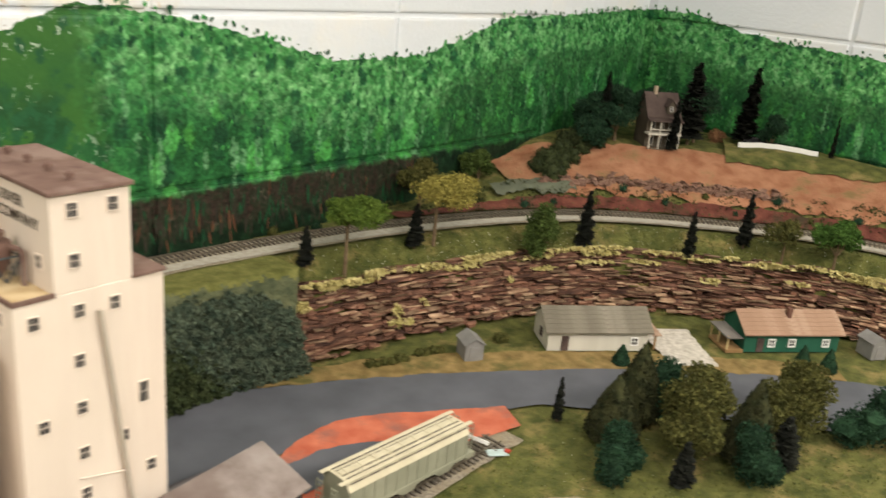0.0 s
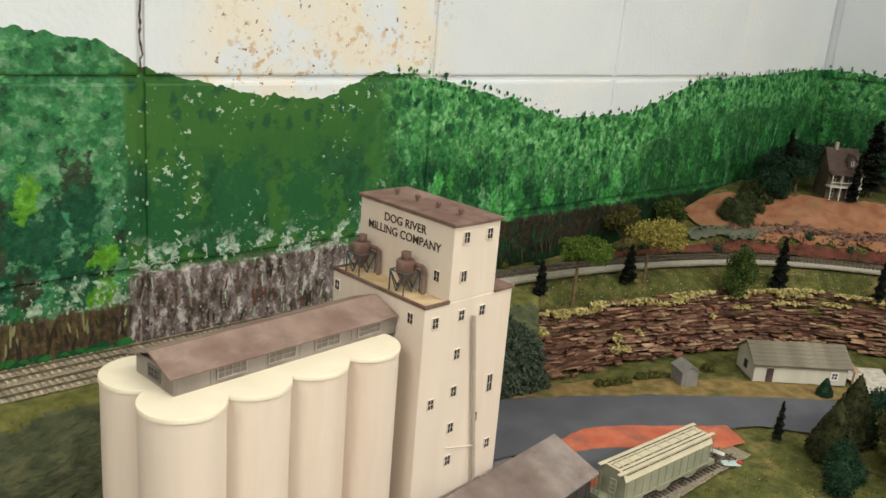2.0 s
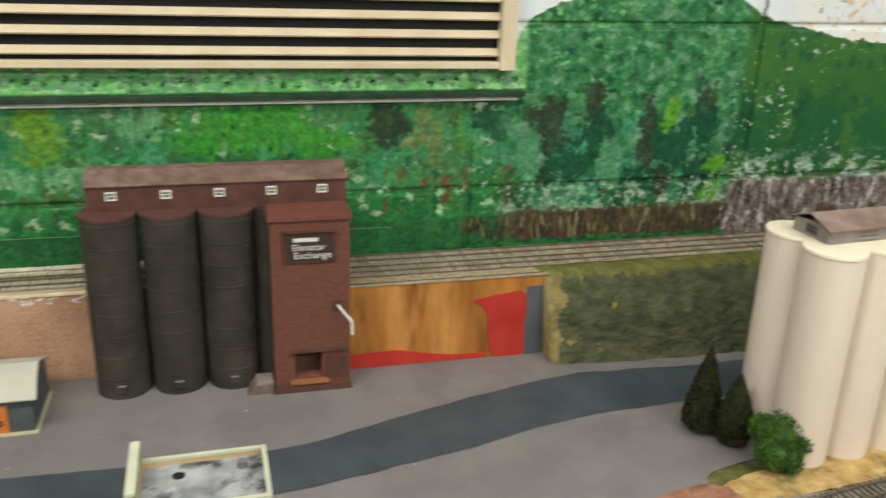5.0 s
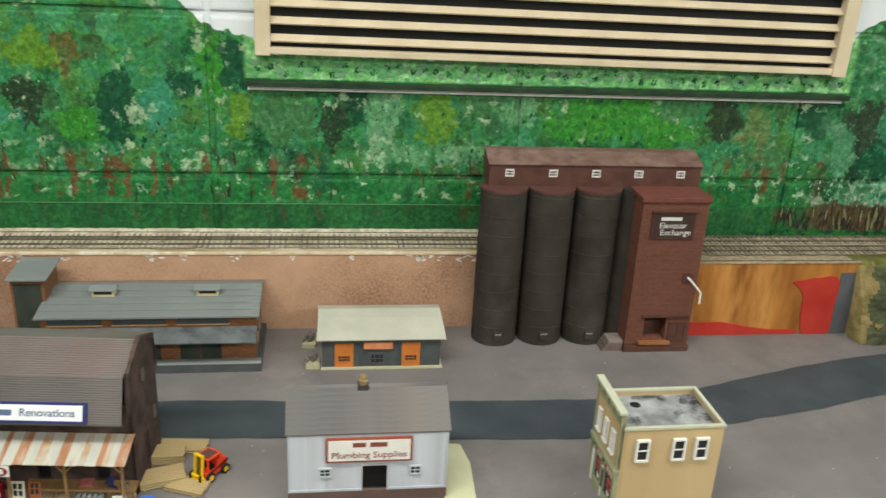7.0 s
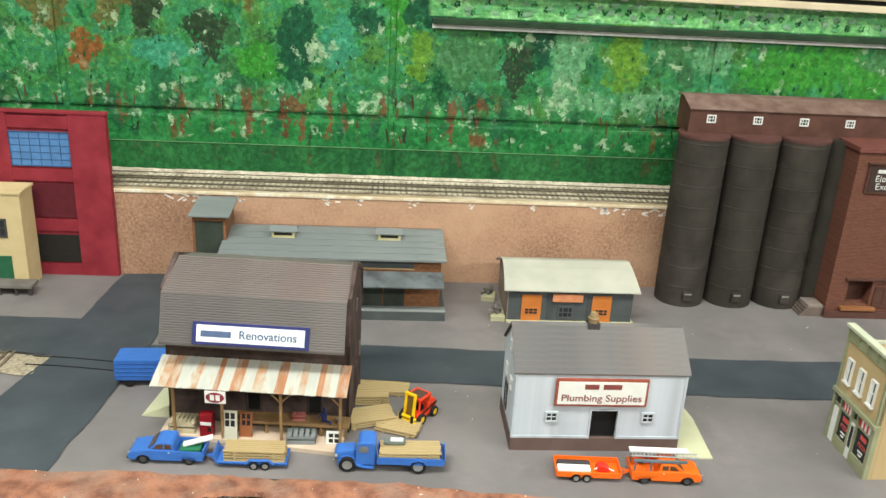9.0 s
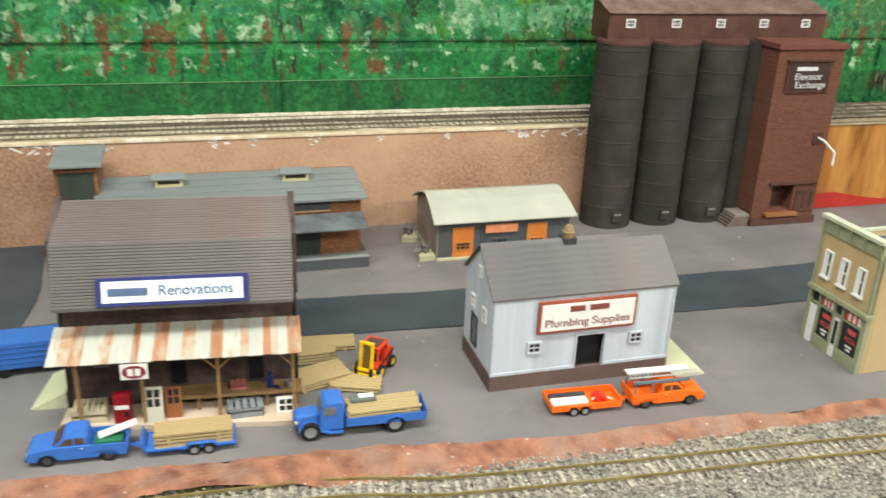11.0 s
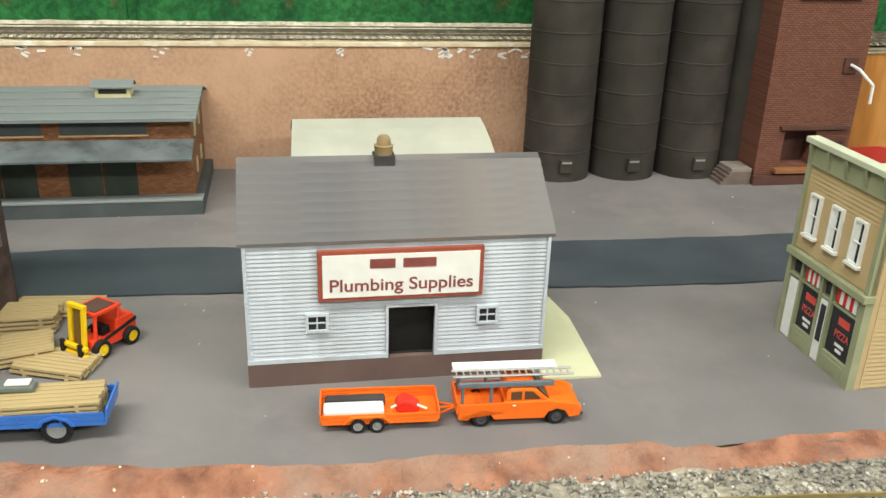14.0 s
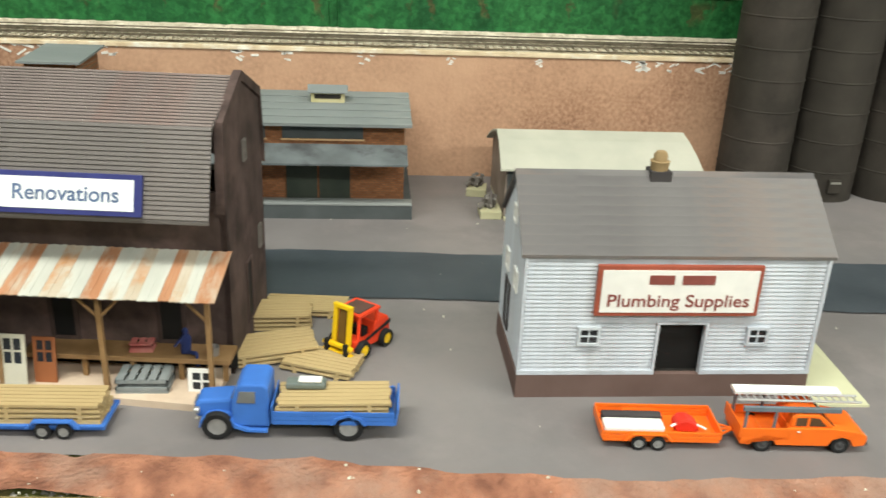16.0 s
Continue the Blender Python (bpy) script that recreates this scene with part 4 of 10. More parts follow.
part("board_edge", box(-1.7, -0.43, 0.8015, 0.8048, SHELF_Z - 0.0012, SHELF_Z + 0.0024, 0.0005), mat("pale_board_edge", (0.56, 0.43, 0.28), (0.78, 0.66, 0.48), 60, 0.85, 0.6, 0.001, 300, coarse=45, coarse_col=(0.80, 0.76, 0.66)), wall_f, "thin pale shelf edge")
rnd = random.Random(5)
for cx, size in ((-1.27, 0.030), (-1.245, 0.022), (-1.20, 0.018), (-1.10, 0.022), (-1.065, 0.010), (-1.0, 0.014), (-0.93, 0.008), (-0.86, 0.010), (-0.775, 0.022), (-0.765, 0.018), (-0.715, 0.022), (-0.70, 0.02), (-0.745, 0.008)):
    bm = bmesh.new()
    for _ in range(7):
        a, c = cx + rnd.uniform(-0.5, 0.5) * size, 0.100 + rnd.uniform(-0.006, 0.0045)
        w, hgt = rnd.uniform(0.15, 0.4) * size, rnd.uniform(0.0008, 0.0022)
        tilt = rnd.uniform(-35, 35)
        moved_box = box(-w / 2, w / 2, 0.8025, 0.8032 + rnd.uniform(0, 0.0003), -hgt / 2, hgt / 2)
        moved(moved_box, pose(a, 0, c, 0, tilt, 0))
        tmp = bpy.data.meshes.new("tmp")
        moved_box.to_mesh(tmp)
        moved_box.free()
        bm.from_mesh(tmp)
        bpy.data.meshes.remove(tmp)
    part("glue_flake", bm, M_FLAKE, wall_f, "white flaked glue patch")


def cliff_mesh():
    """Green plaster slope under the upper line, rough on its face."""
    nu, nv = 260, 44
    low = polyline([(-0.186, 0.731), (0.011, 0.721), (0.25, 0.725), (0.42, 0.722), (0.52, 0.712), (0.58, 0.70)], nu)
    top = polyline([(-0.196, 0.775), (0.0, 0.778), (0.25, 0.782), (0.44, 0.775), (0.54, 0.762), (0.62, 0.745)], nu)
    verts, faces = [], []
    for i in range(nu):
        for j in range(nv):
            v = j / (nv - 1)
            p = low[i] + (top[i] - low[i]) * (0.45 * v + 0.55 * v ** 6)
            z = (SHELF_Z + 0.002) * (v if v < 0.8 else 0.8 + 0.2 * math.sin((v - 0.8) / 0.2 * math.pi / 2))
            bump = 0.0034 * wob(p[0], z, 30, 8) + 0.0018 * wob(p[0] * 0.9, z * 1.3, 90, 9) + 0.0012 * wob(p[0] * 1.4, z * 2, 190, 2)
            edge = 0.012 * (1 - smooth(-0.186, -0.16, p[0]))
            verts.append((p[0], p[1] - bump + edge * 0.5, z + 0.4 * bump))
    for i in range(nu - 1):
        for j in range(nv - 1):
            faces.append((i * nv + j, (i + 1) * nv + j, (i + 1) * nv + j + 1, i * nv + j + 1))
    back = len(verts)
    for i in range(nu):
        verts.append((top[i][0], 0.86, SHELF_Z + 0.001))
        faces.append((i * nv + nv - 1, (i + 1) * nv + nv - 1, back + i + 1, back + i)) if i < nu - 1 else None
    verts += [(-0.186, 0.80, 0.0), (-0.196, 0.80, SHELF_Z)]
    e = len(verts)
    faces.append([0] + list(range(1, nv)) + [e - 1, e - 2])
    me = bpy.data.meshes.new("cliff")
    me.from_pydata(verts, [], faces)
    for m_ in (M_CLIFF, mat("yellow_green_lit_top", (0.085, 0.092, 0.022), (0.18, 0.175, 0.055), 70, 0.95, 1.0, 0.002, 300), mat("ochre_plaster", (0.16, 0.13, 0.05), (0.32, 0.25, 0.11), 60, 0.95, 1.0, 0.002, 260)):
        me.materials.append(m_)
    for f in me.polygons:
        c = f.center
        # ragged top band: the light on the crest is put into a yellow-green colour
        if c.z > 0.1005 + 0.006 * wob(c.x, c.z, 45, 6) + 0.006 * wob(c.x, c.z, 160, 3):
            f.material_index = 1
        elif c.x < -0.172 + 0.022 * wob(c.x, c.z, 55, 7) or wob(c.x, c.z, 60, 17) > 0.50 + 2.2 * (c.x + 0.15):
            f.material_index = 2
    me.shade_smooth()
    return me


tagged(new("cliff", cliff_mesh()), "dark green textured plaster slope below the track", "slope", kind="structure")
single("track_shelf", box(-1.7, 0.62, 0.804, WALL_Y, SHELF_Z - 0.012, SHELF_Z + 0.0004), M_SHELF, "tan shelf along the painted wall", "shelf", kind="structure")

# ---- helpers for model buildings ----
def window_part(parent, x, z, w, h, y=0.0, frame=M_WHITE, bars=(1, 1), depth=0.0012, glass=M_GLASS, label="", turn=0, name="window", rim=None):
    """A framed window on a front wall that faces -y, its lower left corner at (x, z)."""
    rim = rim or max(0.0007, min(w, h) * 0.14)
    bm = bmesh.new()
    quad_box(bm, 0, rim, -depth, 0.0003, 0, h), quad_box(bm, w - rim, w, -depth, 0.0003, 0, h)
    quad_box(bm, rim, w - rim, -depth, 0.0003, 0, rim), quad_box(bm, rim, w - rim, -depth, 0.0003, h - rim, h)
    bar = rim * 0.45
    ob = part(name, bm, frame, parent, label)
    ob.matrix_basis = pose(x, y, z, 0, 0, turn)
    for k in range(bars[0]):
        c = w * (k + 1) / (bars[0] + 1)
        part("glazing_bar", box(c - bar / 2, c + bar / 2, -depth * 0.8, 0, rim, h - rim), frame, ob)
    for k in range(bars[1]):
        c = h * (k + 1) / (bars[1] + 1)
        part("glazing_bar", box(rim, w - rim, -depth * 0.75, 0, c - bar / 2, c + bar / 2), frame, ob)
    part("pane", box(rim * 0.8, w - rim * 0.8, -depth * 0.35, 0.0002, rim * 0.8, h - rim * 0.8), glass, ob)
    return ob


def text_part(parent, words, size, m, material, label="", name="lettering", stretch=1.0, bold=0.0):
    cu = bpy.data.curves.new(name, "FONT")
    cu.body, cu.size, cu.align_x, cu.align_y, cu.extrude = words, size, "CENTER", "CENTER", 0.00015
    cu.offset = bold
    tmp = bpy.data.objects.new(name, cu)
    scene.collection.objects.link(tmp)
    deps = bpy.context.evaluated_depsgraph_get()
    deps.update()
    me = bpy.data.meshes.new_from_object(tmp.evaluated_get(deps))
    bpy.data.objects.remove(tmp)
    me.materials.clear()
    me.materials.append(material)
    me.transform(Matrix.Diagonal((stretch, 1, 1, 1)))
    ob = new(name, me)
    ob.parent, ob.matrix_basis = parent, m
    if label:
        ob["label"] = label
    return ob


def bars_part(parent, spans, h, m, material, label, name="lettering_bar"):
    """Plain bars for words that are not lettered. spans: (start, end) along the line."""
    bm = bmesh.new()
    for a, b in spans:
        quad_box(bm, a, b, -h / 2, h / 2, 0, 0.00025)
    ob = part(name, bm, material, parent, label)
    ob.matrix_basis = m
    return ob


def boards(parent, width, z0, z1, pitch, material, m, name="board", lip=0.00032, clip=None):
    """Clapboards on a wall facing -y: each a thin wedge, thicker at its lower edge. clip(z) gives the ends."""
    n = int(round((z1 - z0) / pitch))
    for k in range(n):
        z = z0 + k * pitch
        a, b = clip(z + pitch / 2) if clip else (0, width)
        if b - a < 0.002:
            continue
        bm = prism([(0, 0), (-lip * 1.6, 0), (-lip * 0.25, pitch), (0, pitch)], a, b)
        ob = part(name, bm, material, parent)
        ob.matrix_basis = m @ pose(0, 0, z)


def slab(points, a0, a1, thick, axis="x"):
    """A bent sheet of even thickness along an outline of (across, up) points."""
    return prism(list(points) + [(p[0], p[1] - thick) for p in reversed(points)], a0, a1, axis)


# ---- cream grain silos and mill ----
def silo_group():
    g = thing("grain_silos", pose(-0.002, 0.507, 0, 0, 0, 4.5), "row of cream concrete grain silos with a roof gallery", "grain silo")
    for r in range(2):
        for k in range(4):
            R = 0.0284
            b = part("bin", lathe([(R * 0.99, 0), (R, 0.004), (R, 0.219), (R * 0.985, 0.2215)], 48, -0.009 + 0.0522 * k, 0.052 * r), M_CONC, g, smooth=True)
    # infill between the bins and the flat deck, scalloped round every bin
    part("infill", box(-0.004, 0.157, 0.0, 0.052, 0, 0.2205), M_CONC, g)
    for r in range(2):
        for k in range(4):
            e = 0.00005 * k + 0.0002 * r
            part("deck", lathe([(0.0293, 0.2195 + e), (0.0293, 0.2222 + e), (0.0289, 0.2228 + e)], 48, -0.009 + 0.0522 * k, 0.052 * r), M_TOPCREAM, g, "pale cream flat roof deck", smooth=True)
    part("deck", box(0, 0.155, 0.0, 0.052, 0.2206, 0.2221), M_TOPCREAM, g, "pale cream flat roof deck")
    gal = part("gallery", box(-0.012, 0.187, 0.006, 0.055, 0.2215, 0.2380), M_GALLERY, g, "weathered grey wooden gallery")
    for k in range(0, 24, 3):
        part("batten", box(0.0, 0.0006, -0.0004, 0, 0, 0.0152), M_GALLERY, gal).matrix_basis = pose(-0.0095 + 0.0083 * k, 0.006, 0.2228)
    sash, dusty = plain("pale_grey_sash", (0.30, 0.27, 0.24), 0.7), plain("dusty_pane", (0.16, 0.14, 0.125), 0.3, bump=0)
    for x in (0.020, 0.062, 0.104, 0.146):
        window_part(g, x, 0.2260, 0.0245, 0.0098, 0.006, sash, (3, 1), 0.0012, dusty, name="window", rim=0.0011)
    window_part(g, -0.012, 0.2263, 0.016, 0.0095, 0.038, M_GREYWOOD, (3, 1), 0.0011, turn=-90, name="window")
    roof = slab([(0.0025, 0.2372), (0.0305, 0.2475), (0.0585, 0.2372)], -0.0165, 0.187, 0.0012)
    part("gallery_roof", roof, mat("faded_brown_roof", (0.175, 0.115, 0.096), (0.27, 0.195, 0.165), 40, 0.7, 0.3, 0.0004, 300, coarse=16, coarse_col=(0.31, 0.245, 0.21)), g, "rusty brown gabled roof")
    return g


def cyclone(parent, x, y, z):
    c = part("dust_collector", lathe([(0.0016, 0.004), (0.0078, 0.0165), (0.0082, 0.0255), (0.0072, 0.0275)], 20), M_RUST, parent, "rusty cone dust collector", smooth=True)
    c.matrix_basis = pose(x, y, z)
    part("cap", lathe([(0.0032, 0.0270), (0.0032, 0.0295), (0.0042, 0.0295), (0.0042, 0.0340)], 14), M_RUST, c, smooth=True)
    s = 0.0088
    for sx in (-1, 1):
        for sy in (-1, 1):
            part("leg", rods([((sx * s, sy * s, 0), (sx * s, sy * s, 0.0185))], 0.0007, 5), M_GREYWALL, c, "grey steel leg")
    ring = ((-s, -s), (s, -s), (s, s), (-s, s))
    for (ax, ay), (bx, by) in zip(ring, ring[1:] + ring[:1]):
        part("rail", rods([((ax, ay, 0.0182), (bx, by, 0.0182))], 0.0007, 5), M_GREYWALL, c)
        mx, my = (ax + bx) / 2, (ay + by) / 2
        part("brace", rods([((ax, ay, 0.0178), (mx, my, 0.002)), ((bx, by, 0.0178), (mx, my, 0.002))], 0.0006, 5), M_GREYWALL, c)
    pipe = [((0.0, 0.0, 0.0255), (0.004, -0.0085, 0.0250)), ((0.004, -0.0085, 0.0250), (0.0075, -0.0125, 0.0235)), ((0.0075, -0.0125, 0.0235), (0.0085, -0.0135, 0.0200)), ((0.0085, -0.0135, 0.0200), (0.0085, -0.0135, 0.0))]
    part("pipe", rods(pipe, 0.0018, 10), M_RUST, c, "bent rusty duct", smooth=True)


def mill():
    g = thing("mill_tower", pose(0.1868, 0.4960, 0, 0, 0, 2), "tall cream mill tower with dark lettering and small windows", "mill")
    part("body", box(0, 0.103, 0, 0.118, 0, 0.251, 0.0006), M_CONC, g)
    part("headhouse", box(0.0265, 0.080, 0.0004, 0.1176, 0.251, 0.3145, 0.0006), M_CONC, g)
    part("roof", box(0.0245, 0.082, -0.002, 0.12, 0.3145, 0.3175, 0.0006), M_RUST, g, "rusty brown flat roof")
    tray = bmesh.new()
    for a in ((-0.0008, 0.0267, -0.0008, 0.001), (-0.0008, 0.001, 0.001, 0.1188), (-0.0008, 0.0267, 0.117, 0.1188)):
        quad_box(tray, *a, 0.2505, 0.2535)
    part("parapet", tray, M_RUST, g, "thin brown parapet")
    part("step_roof", box(0.0798, 0.1045, -0.0015, 0.1195, 0.2512, 0.2532), M_RUST, g, "small brown step roof")
    part("terrace", box(0.001, 0.0264, 0.001, 0.117, 0.2511, 0.2518), mat("ochre_terrace", (0.42, 0.30, 0.16), (0.60, 0.48, 0.30), 60, 0.8), g, "ochre stained terrace")
    for k in range(4):
        v = part("roof_vent", lathe([(0.0016, 0), (0.0016, 0.003), (0.0026, 0.003), (0.0026, 0.0052), (0.0018, 0.0058)], 12), M_RUST, g, smooth=True)
        v.matrix_basis = pose(0.05, 0.018 + 0.0265 * k, 0.3175)
    w, hgt = 0.0074, 0.0100
    front = [(0.0365, 0.2995), (0.0635, 0.2995), (0.0365, 0.2668), (0.0085, 0.2318), (0.038, 0.2328), (0.0625, 0.2325), (0.0365, 0.1985), (0.0815, 0.164), (0.0365, 0.1645), (0.0105, 0.1595), (0.0655, 0.132), (0.0365, 0.1305), (0.086, 0.100), (0.0365, 0.099), (0.086, 0.063)]
    for x, z in front:
        tall = 1.7 if (x, z) == (0.0815, 0.164) else 1.0
        window_part(g, x, z - (tall - 1) * hgt, w, hgt * tall, 0, M_CONC, (1, 1), 0.0010, rim=0.00055)
    for y, z in ((0.012, 0.2335), (0.108, 0.2335)):
        window_part(g, 0, z, w, hgt, y + w, M_CONC, (1, 1), 0.0010, turn=-90, rim=0.00055)
    window_part(g, 0.0265, 0.2645, w, hgt, 0.020, M_CONC, (1, 1), 0.0010, turn=-90, rim=0.00055)
    part("downpipe", rods([((0.0545, -0.003, 0.236), (0.073, -0.003, 0.08)), ((0.073, -0.003, 0.08), (0.0735, -0.003, 0.04))], 0.0017, 10), mat("grey_buff_pipe", (0.40, 0.35, 0.29), (0.48, 0.43, 0.36), 60, 0.6), g, "slanting buff downpipe", smooth=True)
    part("pipe_stay", rods([((0.036, -0.001, 0.1175), (0.0685, -0.003, 0.1105))], 0.0006, 6), M_CONC, g)
    side = Matrix(((0, 0, -1, 0.0262), (-1, 0, 0, 0.059), (0, 1, 0, 0.3035), (0, 0, 0, 1)))
    dark = plain("dark_brown_lettering", (0.06, 0.045, 0.035), 0.7)
    text_part(g, "DOG RIVER", 0.0103, side @ pose(0, 0.0, 0), dark, bold=0.0001)
    text_part(g, "MILLING COMPANY", 0.0103, side @ pose(-0.001, -0.0108, 0), dark, bold=0.0001)
    cyclone(g, 0.0130, 0.040, 0.2518)
    cyclone(g, 0.0135, 0.098, 0.2518)
    return g


def rail_shed():
    g = thing("loading_shed", pose(0.1903, 0.4281, 0, 0, 0, 7.5), "dark grey loading shed with a rusty lean-to roof", "shed")
    L, D, E, R = 0.192, 0.048, 0.0605, 0.0785
    gable = [(0.0, 0.0), (0.0, E), (D, R), (D, 0.0), (0.041, 0.0), (0.041, 0.050), (0.009, 0.047), (0.009, 0.0)]
    part("wall", box(0, L, 0, 0.003, 0, E), M_DARKWOOD, g)
    for x in (0.0, L - 0.0025):
        part("end_wall", prism(gable, x, x + 0.0025), M_DARKWOOD, g)
    part("back_wall", box(0.113, L - 0.003, D - 0.003, D, 0, R - 0.0006), M_DARKWOOD, g)
    roof_mat = mat("grey_brown_metal_roof", (0.13, 0.098, 0.086), (0.235, 0.195, 0.18), 24, 0.6, 0.2, 0.0004, 300, coarse=12, coarse_col=(0.30, 0.27, 0.255), coarse_cut=(0.5, 0.75))
    part("roof", slab([(-0.005, E + 0.0008), (D + 0.0015, R + 0.0025)], -0.004, L + 0.005, 0.0016), roof_mat, g, "worn grey-brown metal roof")
    for k in range(11):
        part("batten", box(0, 0.0007, -0.0006, 0, 0, E - 0.0015), M_DARKWOOD, g).matrix_basis = pose(0.008 + 0.0176 * k, 0, 0)
    part("roof_plug", lathe([(0.0022, 0), (0.0022, 0.002), (0.001, 0.003)], 10), M_RUST, g).matrix_basis = pose(0.06, 0.024, 0.0705)
    return g


# ---- white store ----
def plumbing_store():
    g = thing("plumbing_store", pose(-0.9232, 0.4485, 0, 0, 0, 0.2), "pale blue clapboard store with a grey shingle roof and red-framed sign", "store")
    W, D, E, R = 0.1432, 0.065, 0.0745, 0.1018
    gable = [(0, 0.012), (0, E), (D / 2, R), (D, E), (D, 0.012)]
    part("foundation", box(-0.0008, W + 0.0008, -0.0012, D + 0.001, 0, 0.0125), mat("brown_foundation", (0.115, 0.075, 0.065), (0.15, 0.10, 0.088), 40, 0.7, 0.15), g, "dull brown foundation")
    # front wall with a doorway through it
    x0, x1, dz = 0.0660, 0.0885, 0.0395
    f = bmesh.new()
    quad_box(f, 0, x0, 0, 0.002, 0.0125, E), quad_box(f, x1, W, 0, 0.002, 0.0125, E), quad_box(f, x0, x1, 0, 0.002, dz, E)
    part("front_wall", f, M_LK, g)
    for x in (0.0, W - 0.002):
        part("end_wall", prism(gable, x, x + 0.002), M_LK, g)
    part("back_wall", box(0, W, D - 0.002, D, 0.0125, E), M_LK, g)
    part("inner_floor", box(0.002, W - 0.002, 0.002, D - 0.002, 0.0118, 0.0127), M_DARK, g)
    p = 0.0021
    boards(g, W, 0.0145, E - 0.0005, p, M_LK, pose(0, 0, 0), lip=0.00042, clip=lambda z: (0, W) if z > dz + 0.001 else (0, x0))
    boards(g, W, 0.0145, dz, p, M_LK, pose(0, 0, 0), lip=0.00042, clip=lambda z: (x1, W))
    ends = lambda z: (0, D) if z < E else ((z - E) / (R - E) * D / 2, D - (z - E) / (R - E) * D / 2)
    boards(g, D, 0.0145, R - 0.002, p, M_LK, pose(0, D, 0, 0, 0, -90), clip=lambda z: tuple(sorted((D - ends(z)[1], D - ends(z)[0]))))
    boards(g, D, 0.0145, R - 0.002, p, M_LK, pose(W, 0, 0, 0, 0, 90), clip=ends)
    for x in (-0.0006, W - 0.0010):
        part("corner_board", box(x, x + 0.0016, -0.0012, 0.0006, 0.0125, E), M_LK, g)
    part("base_board", box(-0.0008, x0, -0.0014, 0, 0.0125, 0.0147), M_LK, g)
    part("base_board", box(x1, W + 0.0008, -0.0014, 0, 0.0125, 0.0147), M_LK, g)
    fr = bmesh.new()
    quad_box(fr, x0 - 0.0012, x0, -0.0016, 0.001, 0.0125, dz + 0.0012), quad_box(fr, x1, x1 + 0.0012, -0.0016, 0.001, 0.0125, dz + 0.0012)
    quad_box(fr, x0, x1, -0.0016, 0.001, dz, dz + 0.0012)
    part("door_frame", fr, M_LK, g)
    # added black panel gives the darkness inside the open doorway
    part("doorway_dark", box(x0, x1, 0.004, 0.005, 0.0127, dz), M_BLACK, g, "black panel set back in the doorway for its dark interior")
    window_part(g, 0.0268, 0.0285, 0.0108, 0.0098, -0.0008, mat("grey_white_trim", (0.46, 0.50, 0.55), (0.58, 0.62, 0.67), 80, 0.6), (1, 1), 0.0016)
    window_part(g, 0.1088, 0.0285, 0.0108, 0.0098, -0.0008, M_LK, (1, 1), 0.0016)
    for y in (0.023, 0.049):
        window_part(g, 0, 0.048, 0.009, 0.011, y, M_WHITE, (1, 1), 0.0014, turn=-90)
    window_part(g, 0, 0.0785, 0.0075, 0.009, 0.0350, M_WHITE, (1, 1), 0.0014, turn=-90)
    window_part(g, 0, 0.018, 0.014, 0.026, 0.047, M_DARKWOOD, (0, 0), 0.0012, M_BLACK, turn=-90, name="door")
    # shingled roof: overlapping courses on both slopes, the ridge a little shorter
    def taper(bm):
        for v in bm.verts:
            if v.co.x > W / 2:
                v.co.x -= 0.0016 * max(0.0, (v.co.z - E) / (R - E))
        return bm
    roof = part("roof", taper(slab([(-0.0015, E - 0.0002), (D / 2, R + 0.0030), (D + 0.0015, E - 0.0002)], -0.0024, W + 0.0024, 0.0014)), M_LKROOF, g, "weathered grey shingle roof")
    run, rise = D / 2 + 0.0015, R + 0.0030 - (E - 0.0002)
    length, slope = math.hypot(run, rise), math.degrees(math.atan2(rise, run))
    course = mesh_of("shingle_course", prism([(0, 0.0001), (0, 0.00019), (0.0058, 0.00015), (0.0058, 0.0001)], -0.0025, W + 0.0025), M_LKROOF)
    for k in range(int(length / 0.0052)):
        shared("shingle_course", course, roof, pose(0, -0.0015, E - 0.0002, slope) @ pose(0, 0.0052 * k, 0) @ Matrix.Diagonal((1 - 0.011 * 0.0052 * k / length, 1, 1, 1)))
        shared("shingle_course", course, roof, pose(W, D + 0.0015, E - 0.0002, 0, 0, 180) @ pose(0, 0, 0, slope) @ pose(0, 0.0052 * k, 0))
    v = part("roof_vent", lathe([(0.0048, 0), (0.0052, 0.004), (0.0056, 0.0052), (0.0040, 0.0056), (0.0038, 0.0090), (0.0026, 0.0108)], 20), mat("tan_vent_pot", (0.26, 0.18, 0.09), (0.33, 0.24, 0.13), 60, 0.7), g, "tan round roof vent", smooth=True)
    v.matrix_basis = pose(0.067, D / 2, R + 0.0035) @ Matrix.Diagonal((0.86, 0.86, 0.84, 1))
    part("vent_base", box(0.0620, 0.0720, D / 2 - 0.005, D / 2 + 0.005, R - 0.003, R + 0.0035), M_DARKWOOD, g)
    # sign
    s = part("sign", box(0.0330, 0.1108, -0.0036, -0.0012, 0.0450, 0.0704, 0.0003), plain("brick_red_frame", (0.30, 0.075, 0.045), 0.6), g, "white signboard with a red frame")
    s.matrix_basis = pose(0, 0, 0)
    part("sign_face", box(0.0351, 0.1087, -0.0041, -0.0034, 0.0471, 0.0683), M_WHITE, s)
    red = plain("dull_red_lettering", (0.22, 0.065, 0.055), 0.7)
    up = pose(0.0719, -0.0041, 0.0528, 90)
    text_part(s, "Plumbing Supplies", 0.0088, up, red, stretch=1.08, bold=0.00012)
    bars_part(s, ((-0.0150, -0.0032), (0.0005, 0.0160)), 0.0046, pose(0.0719, -0.0041, 0.0637, 90), red, "dull red bars of lettering")
    return g


